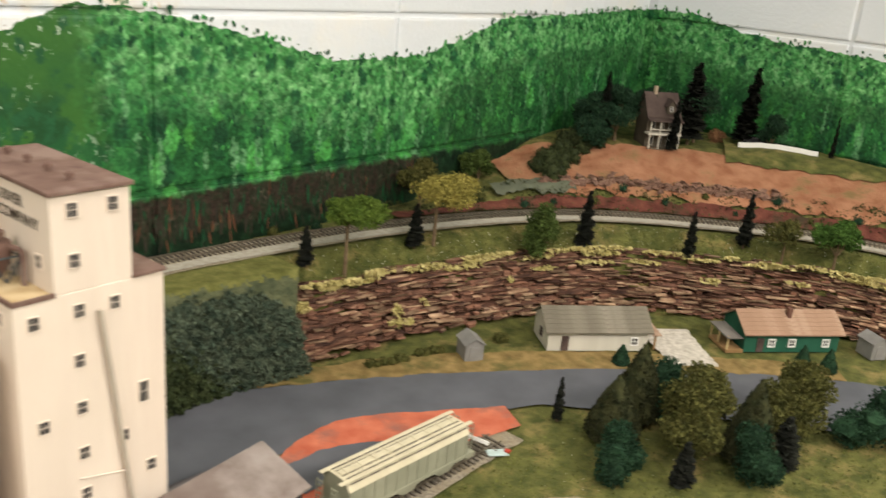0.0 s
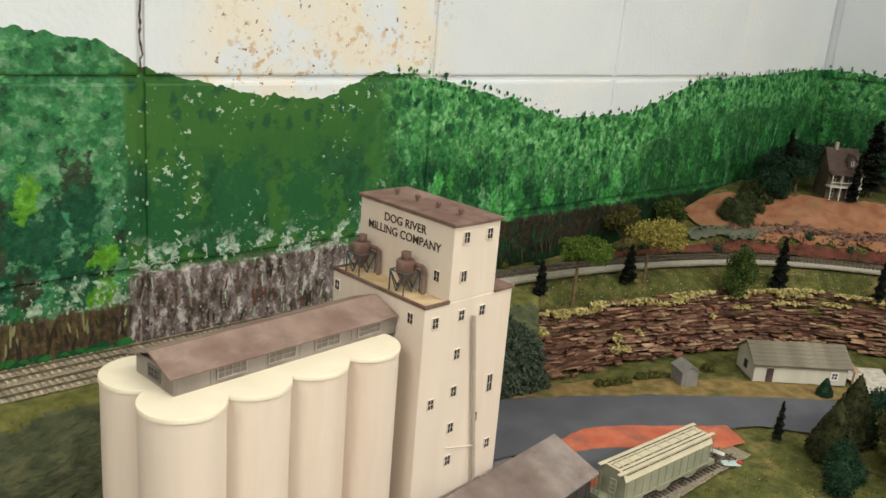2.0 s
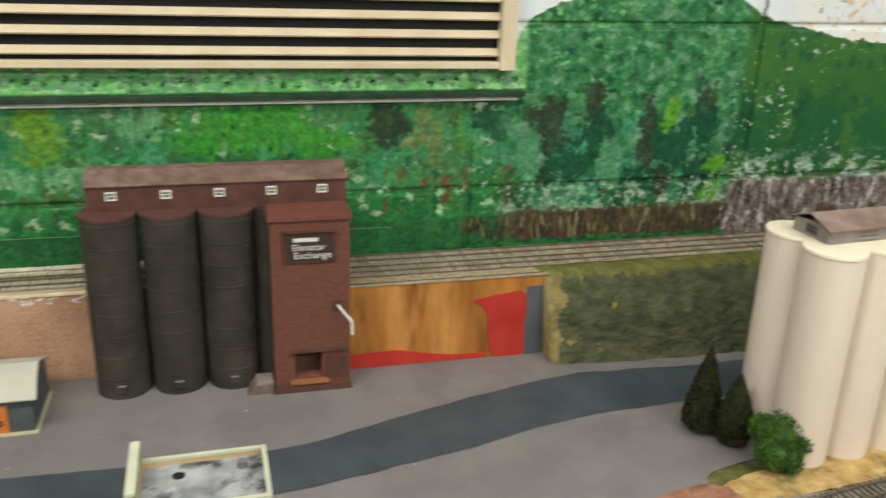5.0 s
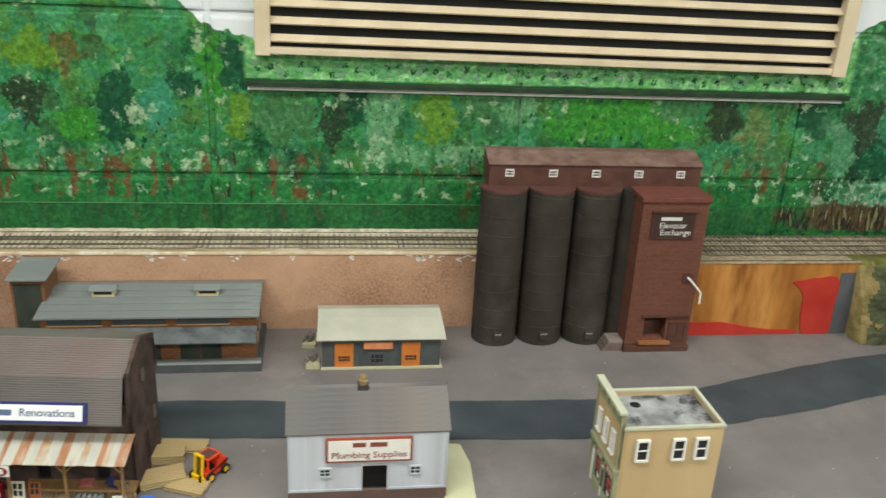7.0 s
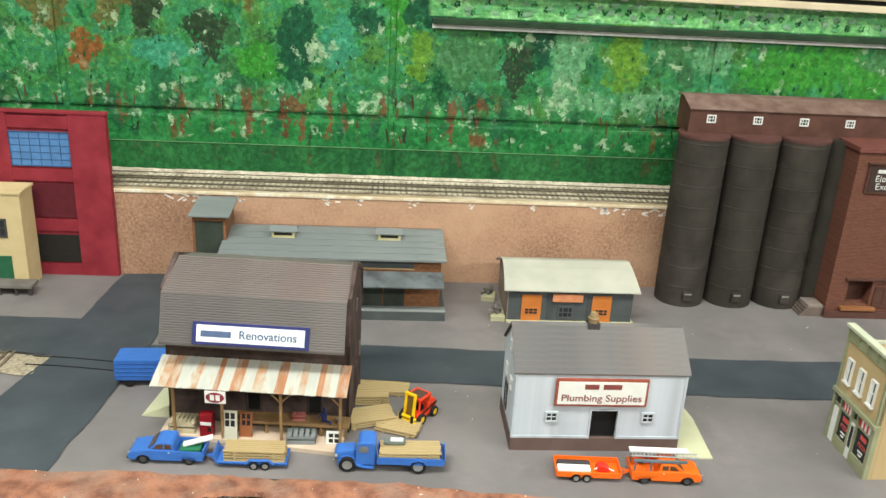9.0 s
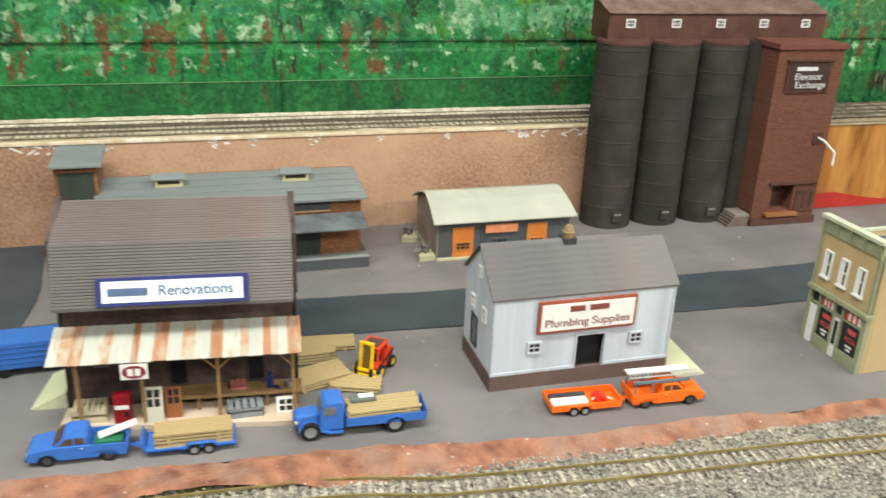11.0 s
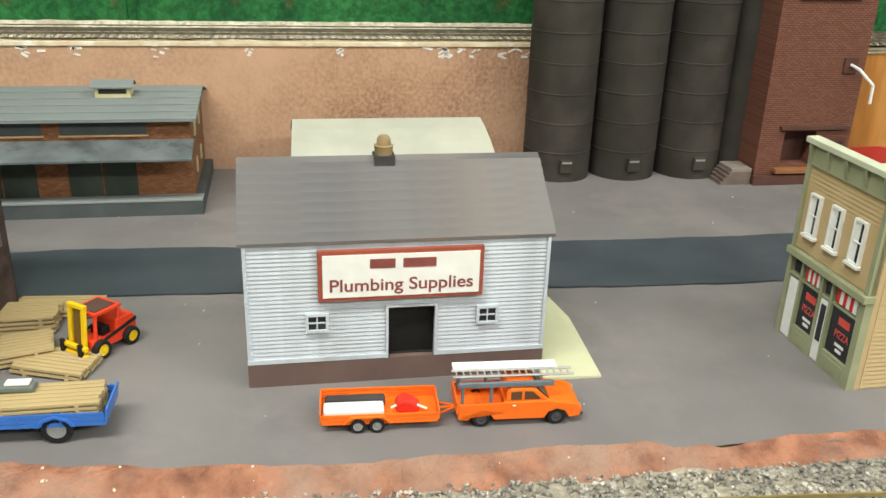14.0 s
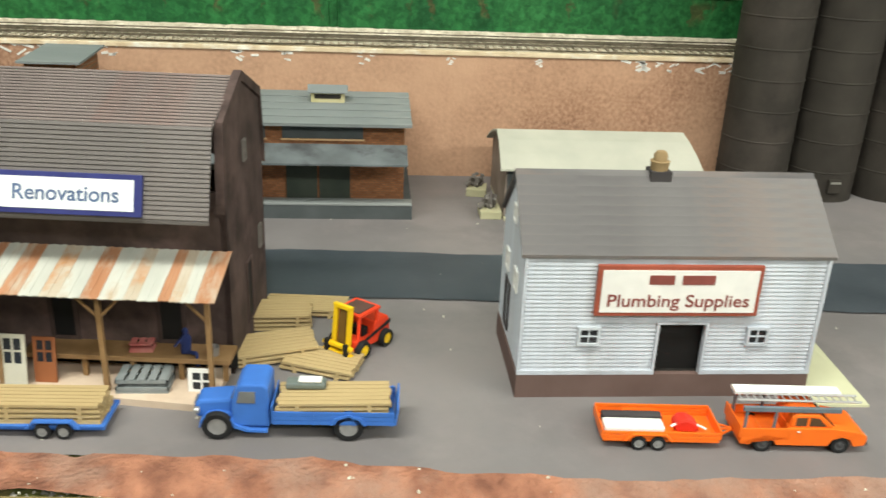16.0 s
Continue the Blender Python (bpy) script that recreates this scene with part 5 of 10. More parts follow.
def store_ramp(name, m, pts, label):
    """A low wedge-shaped ramp: (x, y, z) corners of its top."""
    bm = bmesh.new()
    top = [bm.verts.new(p) for p in pts]
    low = [bm.verts.new((p[0], p[1], 0.0)) for p in pts]
    bm.faces.new(top), bm.faces.new(low[::-1])
    for i in range(len(pts)):
        bm.faces.new((top[i - 1], top[i], low[i], low[i - 1]))
    return single(name, bm, mat("pale_green_card", (0.50, 0.50, 0.33), (0.57, 0.57, 0.39), 30, 0.7, 0.1), label, "ramp", m=m)


# ---- barn store with porch ----
def barn():
    g = thing("barn_store", pose(-1.2134, 0.4834, 0, 0, 0, -5), "dark brown gambrel barn store with a rusty striped porch roof", "barn")
    W, D = 0.154, 0.078
    prof = [(0, 0), (0, 0.082), (0.004, 0.122), (D / 2, 0.1375), (D - 0.004, 0.122), (D, 0.082), (D, 0)]
    for x in (0.0, W - 0.003):
        part("end_wall", prism(prof, x, x + 0.003), M_BARN, g)
    # eaves of the end walls stand above the roof as stepped gables
    for x in (-0.001, W - 0.003):
        part("gable_edge", slab([(-0.004, 0.090), (0.000, 0.1265), (D / 2, 0.1425), (D, 0.1265), (D + 0.004, 0.090)], x, x + 0.004, 0.005), M_BARN, g, "dark red-brown gable edge")
    part("front_wall", box(0, W, 0, 0.002, 0, 0.094), M_BARN, g)
    part("back_wall", box(0, W, D - 0.002, D, 0, 0.080), M_BARN, g)
    roof = part("roof", slab([(-0.0205, 0.0868), (-0.0065, 0.1255), (D / 2, 0.1395), (D + 0.004, 0.1255), (D + 0.012, 0.0868)], 0.002, W - 0.002, 0.0012), M_BARNROOF, g, "dark grey ribbed gambrel roof")
    rib = mesh_of("rib", prism([(0, 0), (-0.0004, 0.0003), (-0.0003, 0.0015), (0, 0.0018)], 0.002, W - 0.002), M_BARNROOF)
    # upper slope: reddish grey, paler because the sheen from above is in its colour
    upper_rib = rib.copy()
    upper_rib.materials[0] = mat("sheen_red_grey_roof", (0.155, 0.125, 0.120), (0.235, 0.195, 0.185), 30, 0.6, 0.2, 0.0004, 300, coarse=20, coarse_col=(0.25, 0.125, 0.10), coarse_cut=(0.50, 0.66), stretch=(0.35, 1, 1))
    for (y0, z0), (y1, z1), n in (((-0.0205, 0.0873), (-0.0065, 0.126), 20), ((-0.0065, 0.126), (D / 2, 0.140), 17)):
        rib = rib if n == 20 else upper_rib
        a = math.degrees(math.atan2(z1 - z0, y1 - y0))
        for k in range(n):
            u = (k + 0.1) / n
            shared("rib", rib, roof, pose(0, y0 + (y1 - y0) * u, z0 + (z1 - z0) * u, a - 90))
    window_part(g, W, 0.098, 0.006, 0.011, 0.036, M_GREYWOOD, (1, 1), 0.001, turn=90)
    window_part(g, W, 0.042, 0.006, 0.013, 0.062, M_GREYWOOD, (1, 1), 0.001, turn=90)
    window_part(g, W, 0.012, 0.012, 0.034, 0.032, M_BARN, (0, 0), 0.001, M_BLACK, turn=90, name="door")
    # sign leaning on the lower roof slope
    lean = pose(0.0765, -0.0168, 0.0966, 70.1)
    s = part("sign", moved(box(-0.047, 0.047, -0.0092, 0.0092, 0.001, 0.0026, 0.0003), Matrix()), plain("navy_frame", (0.035, 0.04, 0.16), 0.5), g, "white signboard with a navy frame")
    s.matrix_basis = lean
    part("sign_face", box(-0.0435, 0.0435, -0.0068, 0.0068, 0.0026, 0.003), plain("cool_white_board", (0.80, 0.83, 0.86), 0.5, vary=0.03), s)
    ink = plain("blue_grey_lettering", (0.09, 0.13, 0.24), 0.6)
    text_part(s, "Renovations", 0.0094, pose(0.0140, -0.0002, 0.0030), ink, bold=0.00016)
    bars_part(s, ((-0.040, -0.0155),), 0.0050, pose(0, -0.0002, 0.003), ink, "blue-grey bar of lettering")
    # porch roof of separate sheets, some rusted
    P, S, T = M_SHEETPALE, M_SHEETSTAIN, M_SHEETRUST
    tones = ((P, 0.6), (S, 0.7), (T, 0.8), (P, 1.2), (S, 0.5), (P, 1.3), (T, 0.45), (P, 0.9), (T, 0.9), (P, 0.9), (S, 0.8), (P, 1.0), (T, 0.8), (P, 1.1), (S, 0.6), (P, 0.9), (T, 0.5), (S, 0.5), (P, 0.6), (T, 0.9))
    x0, x1 = -0.003, 0.156
    wide, at = (x1 - x0) / sum(w for _, w in tones), x0
    for k, (tone, w) in enumerate(tones):
        bm = bmesh.new()
        cols = 4
        drop = 0.0009 * wob(k, 0, 3.1, 4)
        for i in range(cols):
            a, b = at + wide * w * i / cols, at + wide * w * (i + 1) / cols
            hi = 0.0003 if i % 2 else 0.0
            quad_box(bm, a, b, -0.0352 - drop, 0.0005, hi, 0.0006 + hi)
        at += wide * w
        ob = part("roof_sheet", bm, tone, g, "rust-streaked sheet" if tone is not M_SHEETPALE else "dull white sheet")
        ob.matrix_basis = pose(0, 0, 0.0645) @ pose(0, 0, 0, 17)
    part("eave_beam", box(0, W, -0.0262, -0.0246, 0.0542, 0.0562), M_WOODMID, g)
    for x in (0.0115, 0.0515, 0.100, 0.149):
        part("post", box(x, x + 0.0022, -0.0265, -0.0243, 0.0036, 0.0545), M_WOODMID, g)
    for x in (0.100, 0.149):
        part("brace", rods([((x + 0.001, -0.0254, 0.041), (x - 0.012, -0.0254, 0.0545))], 0.0008, 5), M_WOODMID, g)
    part("brace", rods([((0.101, -0.0254, 0.041), (0.114, -0.0254, 0.0545))], 0.0008, 5), M_WOODMID, g)
    floor_edge = [(-0.002, -0.0225), (0.152, -0.0355), (0.152, 0.0), (-0.002, 0.0)]
    deck = part("porch_floor", prism(floor_edge, 0, 0.0036, "z"), mat("pale_pink_planks", (0.52, 0.40, 0.30), (0.64, 0.52, 0.41), 60, 0.75), g, "pale planked porch floor")
    dock = part("loading_dock", box(0.058, 0.156, -0.0155, 0.0, 0.0135, 0.0160, 0.0002), M_WOODMID, g, "bare wooden loading dock")
    for x in (0.062, 0.085, 0.108, 0.131, 0.152):
        part("dock_leg", box(x, x + 0.0022, -0.0135, -0.0113, 0.0036, 0.0135), M_WOODMID, g)
    part("dock_back", box(0.058, 0.156, -0.0008, 0, 0.0036, 0.0135), M_BLACK, g)
    window_part(g, 0.018, 0.034, 0.010, 0.012, 0, M_GREYWOOD, (1, 1), 0.0012)
    for x in (0.066, 0.118):
        window_part(g, x, 0.016, 0.014, 0.027, 0, M_BARN, (0, 0), 0.001, M_BLACK, name="door")
    rs = part("round_sign", box(-0.0085, 0.0085, -0.001, 0.0, -0.0055, 0.0055, 0.0002), M_WHITE, g, "white hanging sign with a maroon oval")
    rs.matrix_basis = pose(0.0500, -0.0335, 0.0480)
    oval = moved(lathe([(0.0046, 0), (0.0046, 0.0003)], 28), pose(0, -0.001, 0, 90) @ Matrix.Diagonal((1.6, 1, 1, 1)))
    part("sign_oval", oval, plain("maroon_oval", (0.22, 0.03, 0.05), 0.6), rs, "maroon oval")
    bars_part(rs, ((-0.0040, -0.0006), (0.0006, 0.0040)), 0.0050, pose(0, -0.0013, 0, 90), M_WHITE, "white bars")
    return g


M_SHEETPALE = mat("dull_white_sheet", (0.44, 0.45, 0.41), (0.56, 0.56, 0.51), 60, 0.6, 0.15, coarse=60, coarse_col=(0.40, 0.28, 0.17), coarse_cut=(0.54, 0.72), stretch=(1.6, 0.45, 0.45))
M_SHEETRUST = mat("rust_streaked_sheet", (0.34, 0.15, 0.072), (0.46, 0.25, 0.145), 60, 0.7, 0.2, coarse=55, coarse_col=(0.47, 0.42, 0.34), coarse_cut=(0.50, 0.66), stretch=(1.6, 0.45, 0.45))
M_SHEETSTAIN = mat("stained_sheet", (0.43, 0.35, 0.26), (0.52, 0.47, 0.39), 50, 0.7, 0.2, coarse=36, coarse_col=(0.46, 0.24, 0.11))


# ---- dark grain elevator ----
def elevator():
    g = thing("grain_elevator", pose(0, 0, 0), "dark brown grain elevator with black silos and a brick tower", "grain elevator")
    for k in range(3):
        cx = -0.6755 + 0.0592 * k
        R = 0.0285
        prof = [(R, 0)]
        for b in range(1, 9):
            z = 0.0245 * b
            prof += [(R, z - 0.0008), (R + 0.0004, z - 0.0004), (R + 0.0004, z + 0.0004), (R, z + 0.0008)]
        prof += [(R, 0.2035)]
        s = part("silo", lathe(prof, 44, cx, 0.774), M_SILO, g, "black-brown banded silo", smooth=True)
        h = part("hatch", box(cx - 0.0055, cx + 0.0055, 0.7430, 0.7475, 0.0085, 0.0200, 0.0005), M_SILO, s)
        part("hatch_bolt", box(cx - 0.0042, cx + 0.0042, 0.7424, 0.7431, 0.0168, 0.0184), plain("worn_bolt_grey", (0.25, 0.24, 0.22), 0.6), s)
        part("silo_cap", lathe([(R + 0.0006, 0.2015), (R + 0.0006, 0.2045)], 44, cx, 0.774), plain("faded_red_cap", (0.105, 0.048, 0.042), 0.7), s, "faded red silo rim", smooth=True)
    part("silo", lathe([(0.027, 0), (0.027, 0.2035)], 40, -0.506, 0.785), M_SILO, g, smooth=True)
    brick = M_TOWERBRICK
    # tower with an opening at its foot
    part("tower", box(-0.514, -0.431, 0.729, 0.805, 0.046, 0.2), brick, g, "brown brick tower")
    part("tower_pier", box(-0.514, -0.492, 0.729, 0.805, 0.006, 0.0459), brick, g)
    part("tower_pier", box(-0.463, -0.431, 0.729, 0.805, 0.006, 0.0459), brick, g)
    part("tower_base", box(-0.4919, -0.4631, 0.7295, 0.805, 0.006, 0.016), brick, g)
    part("tower_back", box(-0.4919, -0.4631, 0.745, 0.805, 0.0161, 0.0459), M_BRICKBROWN, g)
    part("plinth", box(-0.516, -0.4305, 0.7245, 0.7289, 0, 0.0085, 0.0005), M_BRICKBROWN, g)
    part("plinth", box(-0.514, -0.432, 0.7292, 0.80, 0, 0.006), M_BRICKBROWN, g)
    part("lintel", box(-0.497, -0.435, 0.7255, 0.7291, 0.0475, 0.0505, 0.0003), M_BRICKBROWN, g)
    part("sill", box(-0.498, -0.456, 0.7225, 0.731, 0.0105, 0.0145, 0.0005), mat("orange_brown_sill", (0.22, 0.09, 0.035), (0.30, 0.13, 0.055), 40, 0.7), g, "orange-brown loading sill")
    window_part(g, -0.459, 0.014, 0.024, 0.026, 0.729, M_BRICKBROWN, (1, 0), 0.0015, M_BRICKBROWN, name="door")
    part("cornice", box(-0.5165, -0.4285, 0.7265, 0.806, 0.1995, 0.2055, 0.0006), plain("faded_red_cornice", (0.155, 0.056, 0.045), 0.7), g, "faded red cornice")
    # sign board with illegible script
    s = part("sign", box(-0.501, -0.446, 0.7268, 0.729, 0.153, 0.187, 0.0004), M_BRICKBROWN, g, "brown signboard with white script")
    part("sign_face", box(-0.4985, -0.4485, 0.7262, 0.727, 0.1555, 0.1845), plain("dark_brown_face", (0.05, 0.03, 0.025), 0.7), s)
    part("sign_hood", box(-0.503, -0.444, 0.7245, 0.729, 0.187, 0.189, 0.0003), M_BRICKBROWN, s)
    ink = plain("white_script", (0.66, 0.66, 0.66), 0.6)
    bars_part(s, ((-0.017, 0.009),), 0.0042, pose(-0.4735, 0.7262, 0.1792, 90), ink, "white bar of lettering")
    text_part(s, "Elevator", 0.0105, pose(-0.4745, 0.7262, 0.1705, 90), ink)
    text_part(s, "Exchange", 0.0105, pose(-0.4705, 0.7262, 0.1615, 90), ink)
    # spout
    pl = part("spout_plate", box(-0.4505, -0.4385, 0.7275, 0.7291, 0.0945, 0.1075, 0.0003), M_BRICKBROWN, g)
    part("spout", rods([((-0.4445, 0.728, 0.1015), (-0.4415, 0.720, 0.099)), ((-0.4415, 0.720, 0.099), (-0.4315, 0.713, 0.0875)), ((-0.4315, 0.713, 0.0875), (-0.4310, 0.713, 0.0725))], 0.0013, 8), M_WHITE, pl, "white bent spout", smooth=True)
    # steps at the side
    for k in range(5):
        part("step", box(-0.5335 + 0.0022 * k - 0.010, -0.5165, 0.7285, 0.752, 0.0028 * k, 0.0028 * (k + 1), 0.0003), plain("grey_step", (0.15, 0.115, 0.10), 0.8) if k < 4 else plain("worn_step", (0.24, 0.20, 0.18), 0.8), g)
    # gallery over the silos
    h = part("gallery", prism([(0.774, 0.2035), (0.774, 0.2315), (0.800, 0.2405), (0.816, 0.2405), (0.816, 0.2035)], -0.695, -0.428), M_BRICKBROWN, g, "dark brown gallery over the silos")
    part("gallery_roof", slab([(0.772, 0.2322), (0.800, 0.2418), (0.818, 0.2418)], -0.6965, -0.4265, 0.0012), M_RUST, g, "dull brown roof")
    for k in range(5):
        window_part(g, -0.6755 + 0.0540 * k, 0.2163, 0.0105, 0.0090, 0.774, M_WHITE, (2, 1), 0.0014)
    return g


def brick_mat(name, c1, c2, mortar, w, h, bump=0.5):
    m = mat(name, c1, c2, 60, 0.75, 0)
    nt, n = m.node_tree, m.node_tree.nodes
    co = n.new("ShaderNodeTexCoord")
    mp = n.new("ShaderNodeMapping")
    mp.inputs["Rotation"].default_value = (radians(90), 0, 0)
    nt.links.new(co.outputs["Object"], mp.inputs[0])
    b = n.new("ShaderNodeTexBrick")
    b.inputs["Color1"].default_value, b.inputs["Color2"].default_value, b.inputs["Mortar"].default_value = (*c1, 1), (*c2, 1), (*mortar, 1)
    b.inputs["Scale"].default_value = 1.0
    b.inputs["Brick Width"].default_value, b.inputs["Row Height"].default_value, b.inputs["Mortar Size"].default_value = w, h, h * 0.12
    nt.links.new(mp.outputs[0], b.inputs["Vector"])
    bsdf = n["Principled BSDF"]
    nt.links.new(b.outputs["Color"], bsdf.inputs["Base Color"])
    bp = n.new("ShaderNodeBump")
    bp.invert = True
    bp.inputs["Strength"].default_value, bp.inputs["Distance"].default_value = bump, 0.0006
    nt.links.new(b.outputs["Fac"], bp.inputs["Height"])
    nt.links.new(bp.outputs[0], bsdf.inputs["Normal"])
    return m


M_TOWERBRICK = brick_mat("brown_tower_brick", (0.150, 0.060, 0.039), (0.195, 0.083, 0.056), (0.075, 0.032, 0.024), 0.0042, 0.0017)
M_DEPOTBRICK = brick_mat("orange_depot_brick", (0.20, 0.078, 0.032), (0.32, 0.135, 0.058), (0.17, 0.10, 0.06), 0.0040, 0.0016)


# ---- corner shop ----
def shop():
    g = thing("corner_shop", pose(-0.632, 0.4105, 0, 0, 0, 1.0), "tan clapboard corner shop with sage green trim and a pizza window", "shop")
    L, D, H = 0.096, 0.066, 0.094
    part("side_wall", box(0.003, L, 0, 0.002, 0, H), M_TAN, g)
    part("back_wall", box(L - 0.002, L, 0.002, D, 0, H), M_TAN, g)
    part("side_wall", box(0.003, L, D - 0.002, D, 0, H), M_TAN, g)
    boards(g, L, 0.001, H - 0.001, 0.0024, M_TAN, pose(0, 0, 0), clip=lambda z: (0.006, L), lip=0.0003)
    part("roof", box(0.003, L - 0.002, 0.002, D - 0.002, H - 0.006, H - 0.005), mat("patchy_grey_roof", (0.19, 0.20, 0.21), (0.40, 0.41, 0.43), 50, 0.8, 0.3, coarse=38, coarse_col=(0.05, 0.05, 0.055), coarse_cut=(0.52, 0.64)), g, "patchy grey flat roof")
    rim = bmesh.new()
    quad_box(rim, 0.002, L + 0.0012, -0.0012, 0.0024, H - 0.0005, H + 0.0018), quad_box(rim, 0.002, L + 0.0012, D - 0.0024, D + 0.0012, H - 0.0005, H + 0.0018)
    quad_box(rim, L - 0.0024, L + 0.0012, 0.0024, D - 0.0024, H - 0.0005, H + 0.0018)
    part("parapet_cap", rim, mat("pale_sage_cap", (0.46, 0.47, 0.36), (0.54, 0.55, 0.43), 40, 0.6), g, "pale sage parapet cap")
    part("roof_stack", lathe([(0.0035, 0), (0.0035, 0.005), (0.004, 0.0055)], 12), plain("grey_stack", (0.16, 0.16, 0.17), 0.6), g).matrix_basis = pose(0.078, 0.05, H - 0.005)
    part("roof_stain", lathe([(0.005, 0), (0.005, 0.0003)], 14), M_BLACK, g).matrix_basis = pose(0.03, 0.048, H - 0.005)
    for x in (0.0145, 0.0485, 0.0700):
        window_part(g, x, 0.0615, 0.0125, 0.0225, -0.0006, M_WHITE, (0, 1), 0.0030)
    # facade, facing -x: built facing -y, then turned
    T = pose(0, D, 0, 0, 0, -90)
    F = D
    top = 0.111

    def face(name, bm, material, label=""):
        ob = part(name, bm, material, g, label)
        ob.matrix_basis = T
        return ob
    face("facade", box(0, F, 0, 0.003, 0.051, top - 0.012), M_TAN)
    for k in range(20):
        face("board", moved(prism([(0, 0), (-0.0005, 0), (-0.0001, 0.0024), (0, 0.0024)], 0.003, F - 0.003), pose(0, 0, 0.0525 + 0.0023 * k)), M_TAN)
    face("cornice", box(-0.001, F + 0.001, -0.0042, 0.003, top - 0.002, top + 0.0012, 0.0005), mat("pale_sage_cornice", (0.48, 0.50, 0.38), (0.56, 0.58, 0.45), 40, 0.6), "pale sage cornice")
    face("frieze", box(0, F, -0.0016, 0.003, top - 0.013, top - 0.002), M_SAGE, "sage green frieze")
    for k in range(5):
        x = 0.002 + (F - 0.0065) * k / 4
        face("bracket", prism([(-0.0016, top - 0.0125), (-0.0036, top - 0.004), (-0.0036, top - 0.002), (-0.0016, top - 0.002)], x, x + 0.0024), M_SAGE)
    for x in (0, F - 0.003):
        face("pilaster", box(x, x + 0.003, -0.0014, 0.003, 0.0, top - 0.013), M_SAGE)
    face("belt", box(-0.0008, F + 0.0008, -0.0034, 0.003, 0.0475, 0.0515, 0.0004), M_SAGE, "sage green belt moulding")
    for k in range(3):
        w = window_part(g, 0, 0, 0.0088, 0.0225, 0, M_WHITE, (0, 1), 0.0018, rim=0.0011)
        w.matrix_basis = T @ pose(0.0095 + 0.0185 * k, -0.0006, 0.062)
        part("blind", box(0.0012, 0.0045, -0.0009, 0.0003, 0.0012, 0.0212), M_WHITE, w)
        part("sill", box(-0.001, 0.0098, -0.0026, 0, -0.0012, 0.0002), M_WHITE, w)
    # ground floor: side door, shop window, shop door, shop window
    face("back_panel", box(0.003, F - 0.003, 0.0022, 0.003, 0, 0.0475), M_DARK)
    face("transom_beam", box(0.003, F - 0.003, -0.0006, 0.0022, 0.036, 0.0375), M_SAGE)
    for x in (0.0125, 0.0305, 0.0395, 0.0615):
        face("mullion", box(x, x + 0.0018, -0.0012, 0.0022, 0, 0.0475), M_SAGE)
    side = face("door", box(0.0035, 0.0120, -0.0004, 0.0006, 0.0006, 0.0345, 0.0002), M_WHITE, "plain white side door")
    d2 = face("door", box(0.0324, 0.0394, -0.0004, 0.0006, 0.0006, 0.0350, 0.0002), M_WHITE, "white glazed shop door")
    part("pane", box(0.0340, 0.0378, -0.0008, 0.0, 0.0120, 0.0325), M_GLASS, d2)
    stripe_r, stripe_w = plain("awning_red", (0.55, 0.03, 0.03), 0.6), M_WHITE
    for x0, x1 in ((0.0145, 0.0303), (0.0415, 0.0613)):
        face("stall_riser", box(x0, x1, -0.0010, 0.0022, 0.0, 0.0105), M_SAGE)
        face("riser_panel", box(x0 + 0.0018, x1 - 0.0018, -0.0014, -0.0009, 0.002, 0.0085), M_SAGE)
        p = face("shop_window", box(x0 + 0.0004, x1 - 0.0004, 0.0004, 0.0014, 0.0108, 0.0355), M_GLASS, "dark shop window with pizza lettering")
        c = (x0 + x1) / 2
        text_part(p, "PIZZA", 0.0056, pose(c + 0.001, 0.0003, 0.0225, 90), plain("sign_red", (0.60, 0.08, 0.07), 0.5), stretch=0.75)
        bars_part(p, ((-0.0042, 0.0046),), 0.0040, pose(c + 0.001, 0.0003, 0.0300, 90), plain("sign_red_bar", (0.60, 0.08, 0.07), 0.5), "red bar of lettering")
        bars_part(p, ((-0.0035, 0.0035),), 0.0016, pose(c + 0.001, 0.0003, 0.0172, 90), M_WHITE, "white bar of lettering")
        bars_part(p, ((-0.0022, 0.0024),), 0.0016, pose(c + 0.001, 0.0003, 0.0142, 90), M_WHITE, "white bar of lettering")
        for k in range(6):
            w = (x1 - x0 - 0.004) / 6
            face("awning_stripe", box(x0 + 0.0025 + w * k, x0 + 0.0025 + w * (k + 1), -0.0007, 0.0004, 0.0385, 0.0455), stripe_r if k % 2 == 0 else stripe_w, "red and white awning stripe")
    for x0, x1 in ((0.0035, 0.0120), (0.0324, 0.0394)):
        face("transom_pane", box(x0 + 0.001, x1 - 0.001, 0.0006, 0.0012, 0.0385, 0.046), M_GLASS)
    return g


# ---- brick freight house and its neighbours ----
def roof_vent_box(parent, x, y, z):
    v = part("roof_vent", box(-0.0125, 0.0125, -0.006, 0.006, 0, 0.0098), mat("cream_vent_wood", (0.46, 0.42, 0.22), (0.55, 0.50, 0.30), 60, 0.7), parent, "cream roof ventilator")
    v.matrix_basis = pose(x, y, z)
    part("opening", box(-0.0098, 0.0098, -0.0064, -0.0059, 0.0042, 0.0072), M_DARK, v)
    part("vent_roof", slab([(-0.0078, 0.0092), (0, 0.0135), (0.0078, 0.0092)], -0.0150, 0.0150, 0.0009), M_SLATE, v)


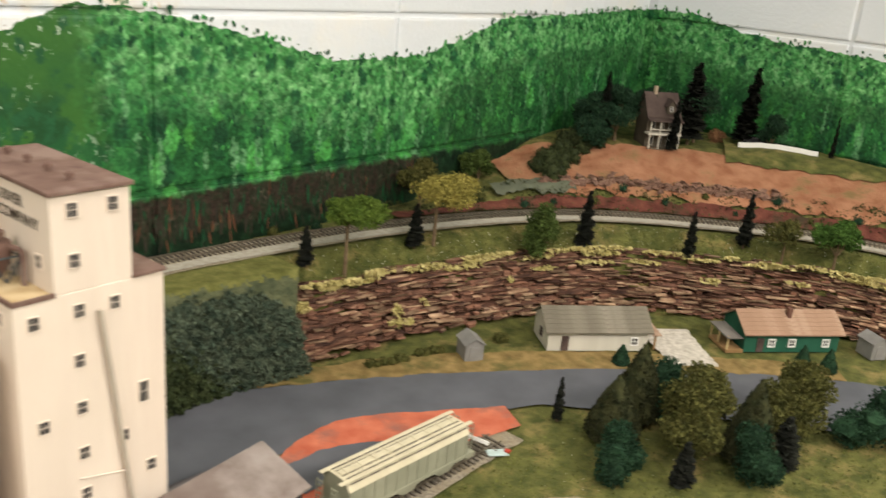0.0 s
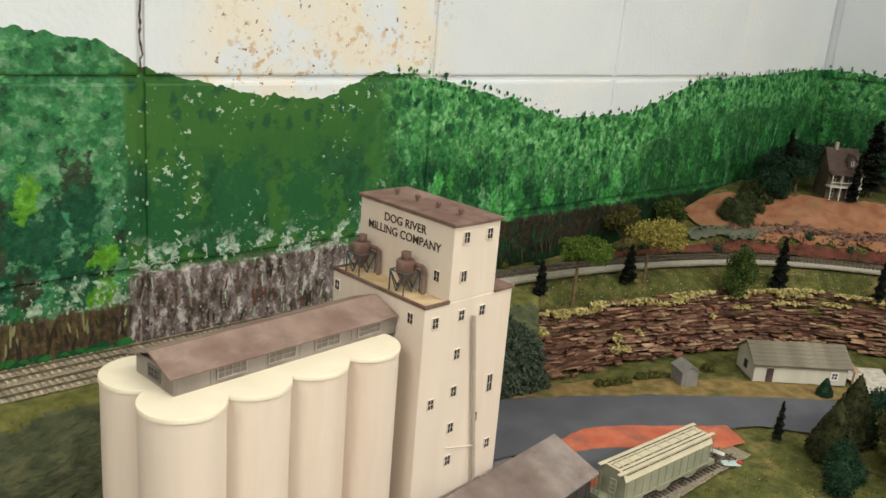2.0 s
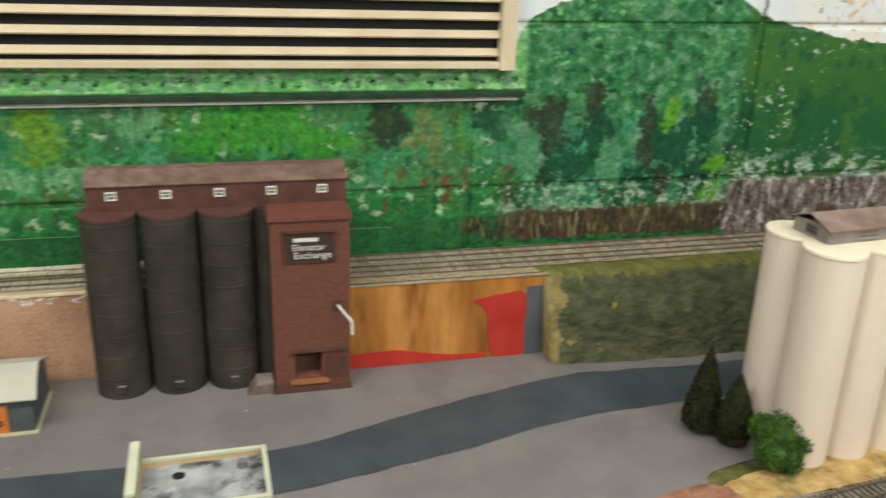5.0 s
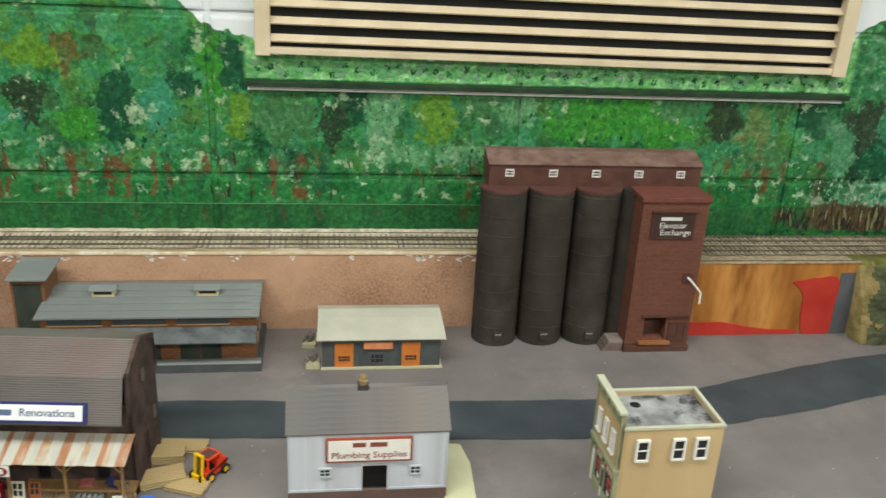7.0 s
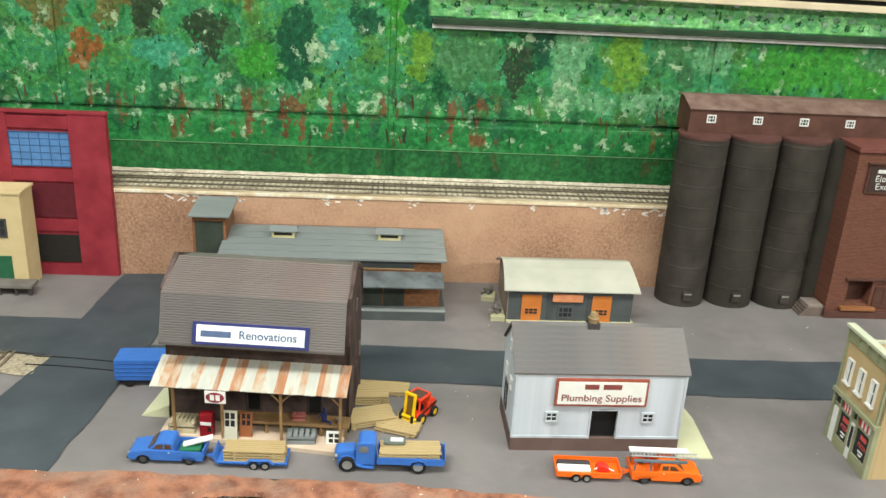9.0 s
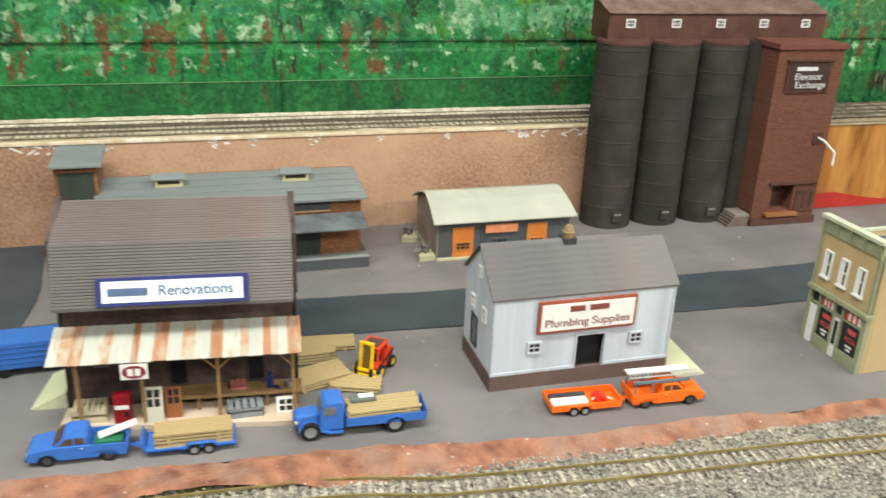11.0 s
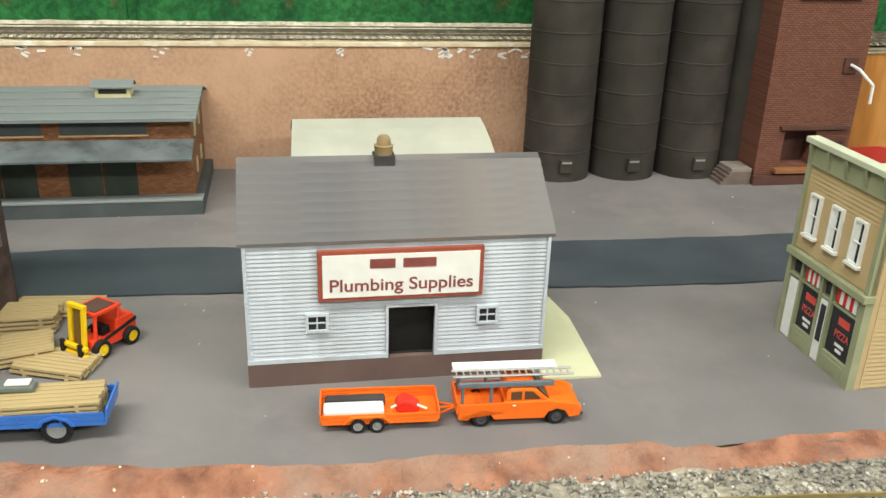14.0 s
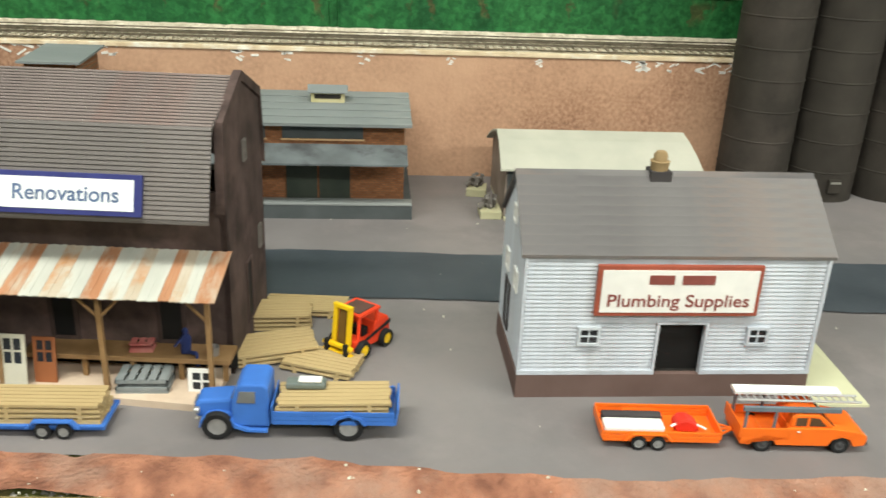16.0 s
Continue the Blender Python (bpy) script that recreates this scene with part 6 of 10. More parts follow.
def freight_house():
    g = thing("freight_house", pose(-1.207, 0.703, 0, 0, 0, 0.4), "orange brick freight house with a blue-grey plank roof", "freight house")
    L, D, E, R = 0.236, 0.094, 0.0708, 0.0778
    part("wall", box(0, L, 0, D, 0.012, E), M_DEPOTBRICK, g)
    for x in (0, L - 0.002):
        part("gable", prism([(0, E), (0.066, R - 0.002), (D, E)], x, x + 0.002), M_DEPOTBRICK, g)
    part("platform", box(-0.012, L + 0.006, -0.012, D, 0, 0.0105), M_GREYWALL, g, "dark grey platform")
    part("platform_edge", box(-0.012, L + 0.006, -0.0125, 0, 0.0105, 0.0122, 0.0003), M_SLATE, g, "blue-grey platform planks")
    roof = part("roof", slab([(-0.008, E - 0.0015), (0.066, R), (D + 0.004, E - 0.0015)], -0.004, L + 0.005, 0.0012), M_SLATE, g)
    a = math.degrees(math.atan2(R - E + 0.0015, 0.074))
    n = 5
    run = math.hypot(R - E + 0.0015, 0.074)
    plank = mesh_of("plank", prism([(0, 0), (0, 0.0009), (run / n, 0.0003), (run / n, 0)], -0.004, L + 0.005), M_SLATE)
    for k in range(n):
        shared("plank", plank, roof, pose(0, -0.008, E - 0.0015, a) @ pose(0, run / n * k, 0.0001))
    for x in (0.061, 0.179):
        roof_vent_box(g, x, 0.043, R - 0.0035)
    part("canopy", slab([(-0.0260, 0.0460), (0.0, 0.0535)], -0.006, L + 0.002, 0.0014), mat("stained_slate_canopy", (0.085, 0.095, 0.10), (0.16, 0.18, 0.19), 40, 0.7, 0.2, coarse=28, coarse_col=(0.05, 0.05, 0.055)), g, "blue-grey platform canopy")
    green = mat("dark_green_door", (0.035, 0.045, 0.036), (0.055, 0.065, 0.052), 50, 0.6)
    for x in (0.008, 0.078, 0.148):
        part("transom_window", box(x, x + 0.058, -0.0007, 0.001, 0.0575, 0.0665), M_GREYWALL, g)
        part("transom_sill", box(x - 0.001, x + 0.059, -0.0016, 0.0005, 0.0562, 0.0574), mat("tan_sill", (0.38, 0.24, 0.12), (0.48, 0.32, 0.18), 60, 0.7), g)
    for x in (0.014, 0.082, 0.106, 0.150, 0.174):
        part("door", box(x, x + 0.0225, -0.0009, 0.001, 0.0124, 0.0445), green, g, "dark green sliding door")
    for z in (0.022, 0.05):
        for y in (0.022, 0.056):
            window_part(g, L, z, 0.006, 0.011, y, mat("pale_frame", (0.40, 0.36, 0.22), (0.48, 0.43, 0.28), 60, 0.7), (1, 1), 0.001, turn=90)
    t = thing("brick_tower", pose(-1.243, 0.731, 0), "small brick tower with a flat blue-grey roof", "tower")
    part("wall", prism([(0, 0), (0, 0.1015), (0.052, 0.1035), (0.052, 0)], 0, 0.036), M_DEPOTBRICK, t)
    part("door", box(0.003, 0.033, -0.0008, 0.0005, 0.002, 0.096), green, t, "dark green panelled front")
    part("roof", slab([(-0.006, 0.1035), (0.056, 0.1062)], -0.003, 0.041, 0.0016), M_SLATE, t, "blue-grey flat roof")
    return g


def small_shed():
    g = thing("goods_shed", pose(-0.896, 0.697, 0, 0, 0, 0), "dark slate goods shed with orange doors and a pale roof", "shed")
    L, D, E = 0.141, 0.080, 0.0415
    part("base", box(0.0, L + 0.003, -0.004, D, 0, 0.002), mat("cream_base", (0.45, 0.43, 0.28), (0.52, 0.50, 0.34), 60, 0.7), g, "cream base plate")
    prof = [(0, 0.002), (0, E), (0.024, E + 0.0115), (D / 2, E + 0.0155), (D - 0.024, E + 0.0115), (D, E), (D, 0.002)]
    part("wall", prism(prof, 0.0012, L), M_GREYWALL, g)
    # dusty end wall; the light it catches is also put into the paler colour
    part("end_wall", prism(prof, 0, 0.0012), mat("lit_dusty_taupe_wall", (0.20, 0.16, 0.135), (0.30, 0.25, 0.215), 50, 0.8, 0.2), g, "dusty taupe end wall, coloured lighter as the lit end")
    hip = slab([(-0.006, E - 0.001), (0.008, E + 0.0070), (0.024, E + 0.0135), (D / 2, E + 0.0175), (D - 0.024, E + 0.0135), (D - 0.008, E + 0.0070), (D + 0.004, E)], -0.005, L + 0.006, 0.0014)
    for v in hip.verts:
        v.co.x += (0.002 if v.co.x < 0 else -0.004) * min(1.0, max(0.0, (v.co.z - E) / 0.02))
    part("roof", hip, M_PALEROOF, g, "pale sage curved roof")
    for x in (0.016, 0.095):
        d = part("door", box(x, x + 0.022, -0.0012, 0.0005, 0.002, 0.033, 0.0002), M_ORANGEDOOR, g, "orange door with a dark window")
        window_part(g, x + 0.003, 0.009, 0.016, 0.009, -0.0010, M_ORANGEDOOR, (2, 1), 0.0008)
    part("sign", box(0.050, 0.084, -0.003, 0, 0.026, 0.0345, 0.0003), plain("salmon_sign", (0.62, 0.25, 0.12), 0.6), g, "salmon orange blank signboard")
    window_part(g, 0.057, 0.005, 0.018, 0.015, 0, M_GREYWALL, (2, 1), 0.001)
    for x in (0.0455, 0.0495, 0.0905, 0.0945):
        part("pilaster", box(x, x + 0.001, -0.001, 0, 0.002, E), M_GREYWALL, g)
    return g


def red_factory():
    g = thing("factory_front", pose(-1.56, 0.797, 0), "crimson brick factory front with blue glazed windows", "factory")
    L, H = 0.214, 0.193
    part("wall", box(0, L, 0.001, 0.006, 0, H), M_REDBLD, g)
    for x, w in ((0.0, 0.012), (0.076, 0.030), (0.172, 0.0415)):
        part("pier", box(x, x + w, -0.002, 0.001, 0, H, 0.0004), M_REDBLD, g)
    part("coping", box(-0.001, L + 0.001, -0.003, 0.007, H, H + 0.003, 0.0004), M_REDBLD, g)
    for z in (0.0, 0.055, 0.115, 0.176):
        part("band", box(0.0, L, -0.0012, 0.001, z, z + 0.014), M_REDBLD, g)
    blue = plain("blue_glass", (0.10, 0.22, 0.46), 0.15, bump=0)
    dk = plain("dark_red_panel", (0.10, 0.015, 0.022), 0.6)
    for x in (0.012, 0.106):
        w = 0.066 if x > 0.1 else 0.064
        window_part(g, x, 0.132, w, 0.040, 0.0005, plain("blue_frame", (0.05, 0.10, 0.22), 0.5), (5, 4), 0.0014, blue, rim=0.001)
        part("panel", box(x, x + w, -0.0004, 0.0012, 0.071, 0.112), dk, g, "dark red recessed panel")
        part("opening", box(x, x + w, -0.0004, 0.0012, 0.016, 0.050), M_DARK, g, "dark opening")
    return g


def tan_annex():
    g = thing("tan_warehouse", pose(-1.56, 0.752, 0), "cream yellow warehouse with a loading dock", "warehouse")
    cream = mat("cream_yellow_paint", (0.55, 0.43, 0.22), (0.63, 0.51, 0.29), 40, 0.6, 0.1)
    part("wall", box(0, 0.128, 0, 0.036, 0, 0.112, 0.0005), cream, g)
    part("coping", box(-0.001, 0.130, -0.0015, 0.037, 0.112, 0.115, 0.0004), cream, g)
    part("dock", box(-0.002, 0.138, -0.020, -0.0005, 0.009, 0.013, 0.0004), M_GREYWOOD, g, "grey wooden loading dock")
    for x in (0.10, 0.118, 0.133):
        part("dock_leg", box(x, x + 0.003, -0.018, -0.015, 0, 0.009), M_DARKWOOD, g)
    part("door", box(0.096, 0.112, -0.0008, 0.0004, 0.013, 0.040), plain("green_door", (0.03, 0.12, 0.06), 0.5), g, "green loading door")
    window_part(g, 0.096, 0.062, 0.015, 0.022, 0, M_DARKWOOD, (1, 1), 0.0012)
    return g


silo_group(), mill(), rail_shed(), plumbing_store(), barn(), elevator(), shop(), freight_house(), small_shed(), red_factory(), tan_annex()
store_ramp("ramp", pose(0, 0, 0), [(-0.781, 0.4375, 0.0016), (-0.751, 0.437, 0.0012), (-0.748, 0.500, 0.0014), (-0.754, 0.530, 0.003), (-0.7765, 0.532, 0.004)], "pale green card ramp beside the store")
store_ramp("ramp", pose(0, 0, 0), [(-1.216, 0.490, 0.012), (-1.216, 0.528, 0.012), (-1.229, 0.526, 0.008), (-1.240, 0.492, 0.0008)], "pale green card ramp beside the barn")

# ---- vehicles and yard goods ----
def wheel(parent, x, y, r, w=0.003, rim=M_RIM, name="wheel"):
    """A tyre with a rim, its axle along y, the outer side at y when y < 0."""
    prof = [(r * 0.55, w * 0.25), (r * 0.62, 0), (r * 0.93, 0), (r, w * 0.2), (r, w * 0.8), (r * 0.93, w), (r * 0.62, w), (r * 0.55, w * 0.75)]
    ob = part(name, moved(lathe(prof, 22), pose(0, w, 0, 90)), M_TYRE, parent, smooth=True)
    ob.matrix_basis = pose(x, y, r)
    hub = [(r * 0.18, w * 0.02), (r * 0.40, w * 0.16), (r * 0.60, w * 0.08), (r * 0.60, w * 0.92), (r * 0.40, w * 0.84), (r * 0.18, w * 0.98)]
    part("rim", moved(lathe(hub, 18), pose(0, w, 0, 90)), rim, ob, smooth=True)
    return ob


def hull(profile, y0, y1, bevel=0.0006):
    """A body from its side outline (x, z), its edges rounded."""
    bm = prism(profile, y0, y1, "y")
    bmesh.ops.bevel(bm, geom=list(bm.edges), offset=bevel, segments=2, profile=0.5, affect="EDGES", clamp_overlap=True)
    return bm


def pickup(m, material, label, rack=False, cargo=False):
    """A double-cab pickup, its nose along +x, standing at z = 0; x from -0.030 to 0.030."""
    g = thing("pickup_truck", m, label, "pickup truck")
    w = 0.0105
    lower = [(-0.0295, 0.0042), (-0.0245, 0.0038), (-0.0225, 0.0072), (-0.0185, 0.0086), (-0.0145, 0.0072), (-0.0125, 0.0038), (0.0115, 0.0038), (0.0135, 0.0072), (0.0175, 0.0086), (0.0215, 0.0072), (0.0235, 0.0038), (0.0285, 0.0045), (0.0295, 0.0075), (0.0288, 0.0098), (0.0262, 0.0113), (0.0135, 0.0133), (-0.0075, 0.0130), (-0.0075, 0.0080), (-0.0292, 0.0080)]
    part("body", hull(lower, -w, w, 0.0005), material, g)
    for y in (-w, w - 0.0009):
        part("bed_side", hull([(-0.0295, 0.0078), (-0.0295, 0.0125), (-0.0072, 0.0130), (-0.0072, 0.0078)], y, y + 0.0009, 0.0002), material, g)
    part("tailgate", box(-0.0305, -0.0295, -w, w, 0.0075, 0.0140, 0.0003), material, g)
    cab = [(-0.0070, 0.0128), (-0.0066, 0.0178), (-0.0050, 0.0196), (0.0050, 0.0196), (0.0075, 0.0186), (0.0138, 0.0128)]
    c = part("cab", hull(cab, -w * 0.90, w * 0.90, 0.0007), material, g)
    glass = plain("smoked_window", (0.10, 0.06, 0.035), 0.1, bump=0)
    for y in (-w * 0.905, w * 0.905 - 0.0004):
        part("window", prism([(-0.0048, 0.0138), (-0.0048, 0.0180), (0.0003, 0.0183), (0.0003, 0.0138)], y, y + 0.0004, "y"), glass, c)
        part("window", prism([(0.0016, 0.0138), (0.0016, 0.0183), (0.0056, 0.0180), (0.0098, 0.0138)], y, y + 0.0004, "y"), glass, c)
    part("windscreen", prism([(0.0082, 0.01835), (0.0134, 0.0136), (0.0137, 0.0139), (0.0085, 0.01865)], -w * 0.8, w * 0.8, "y"), glass, c)
    for y in (-w * 0.75, w * 0.75):
        part("headlight", box(0.0286, 0.0296, y - 0.0014, y + 0.0014, 0.0078, 0.0096, 0.0002), M_RIM, g)
        part("door_handle", box(-0.0040, -0.0026, math.copysign(w + 0.0002, y) - 0.0002, math.copysign(w + 0.0002, y) + 0.0002, 0.0112, 0.0117), M_WHITE, g)
    part("bumper", box(0.0288, 0.0302, -w * 0.95, w * 0.95, 0.0045, 0.0062, 0.0004), M_DARKWOOD, g)
    dark_rim = plain("dark_grey_rim", (0.10, 0.10, 0.105), 0.35, 0.5)
    for x in (-0.0185, 0.0175):
        for y in (-w + 0.0002, w - 0.0032):
            wheel(g, x, y, 0.0043, 0.0030, dark_rim)
    if rack:
        grey = plain("blue_grey_rack", (0.14, 0.17, 0.20), 0.5)
        r = part("rack", rods([((x, y, 0.010), (x, y, 0.0222)) for x in (-0.0275, -0.0140) for y in (-0.0080, 0.0080)], 0.0008, 6), grey, g, "blue-grey ladder rack")
        for y in (-0.0080, 0.0080):
            part("rack_rail", box(-0.0295, 0.0155, y - 0.0009, y + 0.0009, 0.0205, 0.0228, 0.0002), grey, r)
        ladder = bmesh.new()
        for y in (-0.0060, -0.0005):
            rod(ladder, (-0.032, y, 0.0250), (0.0250, y, 0.0250), 0.0006, 6)
        for k in range(17):
            rod(ladder, (-0.030 + 0.0033 * k, -0.0060, 0.0250), (-0.030 + 0.0033 * k, -0.0005, 0.0250), 0.0004, 5)
        part("ladder", ladder, plain("silver_ladder", (0.40, 0.40, 0.40), 0.4, 0.4), g, "silver ladder on the rack")
        for y in (0.0017, 0.0038, 0.0059):
            part("pipe", rods([((-0.031, y, 0.0248), (0.0185, y, 0.0248))], 0.0011, 8), M_WHITE, g, "white pipe on the rack")
    if cargo:
        part("load", box(-0.027, -0.010, -0.007, 0.006, 0.0090, 0.0122, 0.0008), plain("green_bundle", (0.03, 0.16, 0.08), 0.5), g, "green bundle in the bed")
        part("load", moved(box(-0.012, 0.012, -0.003, 0.003, 0, 0.0022, 0.0006), pose(-0.024, -0.001, 0.0150, 0, 14, 8)), M_WHITE, g, "white pipes in the bed")
    return g


def trailer(m, material, label, load):
    """A two-axle trailer, its drawbar along +x; the bed from -0.027 to 0.027."""
    g = thing("trailer", m, label, "trailer")
    w = 0.0108
    part("bed", box(-0.0275, 0.0275, -w, w, 0.0042, 0.0058, 0.0003), material, g)
    part("drawbar", rods([((0.0272, -0.006, 0.005), (0.038, 0.0, 0.0056)), ((0.0272, 0.006, 0.005), (0.038, 0.0, 0.0056)), ((0.0275, 0, 0.005), (0.0385, 0.0, 0.0056))], 0.0006, 5), material, g)
    for x in (-0.0105, -0.0015):
        for y in (-w - 0.0012, w - 0.0016):
            wheel(g, x, y, 0.0037, 0.0028)
    for y in (-1, 1):
        guard = hull([(-0.0175, 0.0052), (-0.0140, 0.0090), (0.0020, 0.0090), (0.0055, 0.0052), (0.0042, 0.0052), (0.0014, 0.0082), (-0.0134, 0.0082), (-0.0163, 0.0052)], y * w - 0.0014, y * w + 0.0014, 0.0001)
        part("mudguard", guard, material, g)
    if load == "pipes":
        for y in (-w, w - 0.0008):
            for z in (0.0060, 0.0079):
                part("side_board", box(-0.0278, 0.0278, y, y + 0.0008, z, z + 0.0016, 0.0001), material, g)
        part("side_board", box(-0.0278, 0.0278, w - 0.0008, w, 0.0098, 0.0114, 0.0001), material, g)
        for x in (-0.0283, 0.0275):
            part("end_board", box(x, x + 0.0008, -w, w, 0.0058, 0.0106, 0.0001), material, g)
        part("load", hull([(-0.0265, 0.0058), (-0.0265, 0.0106), (0.0020, 0.0106), (0.0020, 0.0058)], -0.0085, 0.0000, 0.0010), M_WHITE, g, "white pipe bundle")
        part("load", hull([(-0.026, 0.0058), (-0.026, 0.0109), (0.003, 0.0109), (0.003, 0.0058)], 0.0012, 0.0060, 0.001), M_DARKWOOD, g, "dark pipe bundle")
        comp = part("load", hull([(0.0085, 0.0060), (0.0072, 0.0092), (0.0095, 0.0122), (0.0130, 0.0128), (0.0165, 0.0112), (0.0195, 0.0088), (0.0190, 0.0060)], -0.0050, 0.0030, 0.0012), M_RED, g, "red machine on the trailer")
        part("handle", rods([((0.0180, -0.004, 0.0098), (0.0225, -0.005, 0.0080)), ((0.0080, -0.004, 0.0100), (0.0055, -0.005, 0.0092))], 0.0006, 6), M_WHITE, comp)
    else:
        for y in (-w, w - 0.0006):
            part("side_board", box(-0.0278, 0.0278, y, y + 0.0006, 0.0044, 0.0062, 0.0001), material, g)
        part("end_board", moved(box(-0.0005, 0.0005, -w, w, 0.0, 0.0075, 0.0002), pose(0.0278, 0, 0.0050, 0, 22)), material, g)
        s = part("lumber_stack", box(-0.0255, 0.0225, -0.0086, 0.0086, 0.0058, 0.0062), M_WOODPALE, g, "stacked pale lumber")
        s2 = part("lumber_layers", box(-0.02, 0.02, -0.005, 0.005, 0.0060, 0.0062), M_WOODPALE, g)
        lumber_group(s2, 0.048, 0.0172, 4, pose(-0.0015, 0, 0.0062), seed=4)
    return g


def lumber_group(parent, L, W, layers, m, n=6, seed=1):
    r = random.Random(seed)
    t, gap, w = 0.0013, 0.0012, W / n
    plank = mesh_of("plank", box(-L / 2, L / 2, -w * 0.43, w * 0.43, 0, t), M_WOODPALE)
    stick = mesh_of("spacer", box(-0.0008, 0.0008, -W / 2, W / 2, 0, gap), M_WOODPALE)
    for k in range(layers):
        z = k * (t + gap)
        for i in range(n):
            shared("plank", plank, parent, m @ pose(r.uniform(-0.0008, 0.0008), -W / 2 + w * (i + 0.5), z, 0, 0, r.uniform(-0.5, 0.5)))
        if k < layers - 1:
            for sx in (-0.32, 0.32):
                shared("spacer", stick, parent, m @ pose(L * sx, 0, z + t))


def lorry(m):
    """A blue flatbed lorry, its nose along -x; front axle at 0."""
    g = thing("flatbed_lorry", m, "blue vintage flatbed lorry loaded with pale lumber", "lorry")
    bonnet = [(-0.0105, 0.0085), (-0.0112, 0.0150), (-0.0095, 0.0175), (0.0065, 0.0190), (0.0065, 0.0085)]
    part("bonnet", hull(bonnet, -0.0065, 0.0065, 0.0016), M_BLUE, g)
    part("grille", box(-0.0118, -0.0108, -0.0035, 0.0035, 0.0085, 0.0155, 0.0004), M_RIM, g)
    for y in (-0.0085, 0.0085):
        part("headlight", moved(lathe([(0.0016, 0), (0.0016, 0.002), (0.0008, 0.0026)], 12), pose(-0.0085, y * 0.92, 0.0135, 0, -90, 0)), M_RIM, g)
        arc = [(-0.0085, 0.0062), (-0.0078, 0.0095), (-0.0045, 0.0124), (0.0, 0.0132), (0.0050, 0.0120), (0.0085, 0.0075), (0.0140, 0.0052), (0.0230, 0.0048), (0.0230, 0.0036), (0.0130, 0.0040), (0.0078, 0.0060), (0.0045, 0.0105), (0.0, 0.0117), (-0.0042, 0.0110), (-0.0070, 0.0085), (-0.0078, 0.0060)]
        s = -1 if y < 0 else 1
        part("mudguard", prism(arc, s * 0.0062, s * 0.0112, "y"), M_BLUE, g)
    cab = [(0.0065, 0.0060), (0.0068, 0.0190), (0.0088, 0.0262), (0.0112, 0.0285), (0.0215, 0.0285), (0.0238, 0.0265), (0.0240, 0.0060)]
    c = part("cab", hull(cab, -0.0098, 0.0098, 0.0011), M_BLUE, g)
    glass = plain("grey_cab_glass", (0.16, 0.17, 0.17), 0.1, bump=0)
    for y in (-0.0101, 0.0097):
        part("window", prism([(0.0092, 0.0188), (0.0106, 0.0248), (0.0178, 0.0248), (0.0178, 0.0188)], y, y + 0.0004, "y"), glass, c)
    part("windscreen", prism([(0.0064, 0.0197), (0.0083, 0.0255), (0.0087, 0.0254), (0.0068, 0.0196)], -0.0078, 0.0078, "y"), glass, c)
    part("chassis", box(0.0, 0.078, -0.0050, 0.0050, 0.0060, 0.0085), M_DARKWOOD, g)
    part("bed", box(0.0255, 0.0815, -0.0118, 0.0118, 0.0088, 0.0100, 0.0002), M_BLUE, g)
    for y in (-0.0122, 0.0114):
        for z in (0.0090, 0.0113, 0.0136):
            part("side_board", box(0.0255, 0.0818, y, y + 0.0008, z, z + 0.0021, 0.0001), M_BLUE, g)
        for x in (0.0262, 0.0440, 0.0625, 0.0800):
            part("stake", box(x, x + 0.0008, y - 0.0002 if y < 0 else y + 0.0006, y + 0.0003 if y < 0 else y + 0.0011, 0.0088, 0.0160), M_BLUE, g)
    part("tail_board", moved(box(-0.0005, 0.0005, -0.0122, 0.0122, 0, 0.0085, 0.0002), pose(0.0822, 0, 0.0092, 0, 8)), M_BLUE, g)
    part("head_board", box(0.0250, 0.0258, -0.0118, 0.0118, 0.0088, 0.0185, 0.0002), M_BLUE, g)
    part("lumber_base", box(0.030, 0.078, -0.008, 0.008, 0.0100, 0.0102), M_WOODPALE, g)
    s = part("lumber_stack", box(0.031, 0.079, -0.0075, 0.0075, 0.0102, 0.0104), M_WOODPALE, g, "stack of pale lumber")
    lumber_group(s, 0.052, 0.0205, 4, pose(0.0535, 0, 0.0104, 0, -1.5), seed=8)
    e = part("engine_part", hull([(0.030, 0.0192), (0.030, 0.0226), (0.049, 0.0226), (0.049, 0.0192)], 0.0015, 0.0085, 0.001), plain("grey_green_metal", (0.17, 0.20, 0.19), 0.4, 0.3), g, "grey machine part on the load")
    part("cap", hull([(0.036, 0.0228), (0.036, 0.0240), (0.047, 0.0240), (0.047, 0.0228)], 0.002, 0.007, 0.0004), M_WHITE, e)
    for x in (0.0, 0.0605):
        for y in (-0.0122, 0.0086):
            wheel(g, x, y, 0.0071, 0.0036)
    for y in (-1, 1):
        arc = [(0.0520, 0.0072), (0.0545, 0.0108), (0.0605, 0.0128), (0.0665, 0.0108), (0.0690, 0.0072), (0.0676, 0.0072), (0.0655, 0.0099), (0.0605, 0.0117), (0.0555, 0.0099), (0.0534, 0.0072)]
        part("mudguard", prism([(a, b + 0.0022) for a, b in arc], y * 0.0080, y * 0.0132, "y"), M_BLUE, g)
    return g


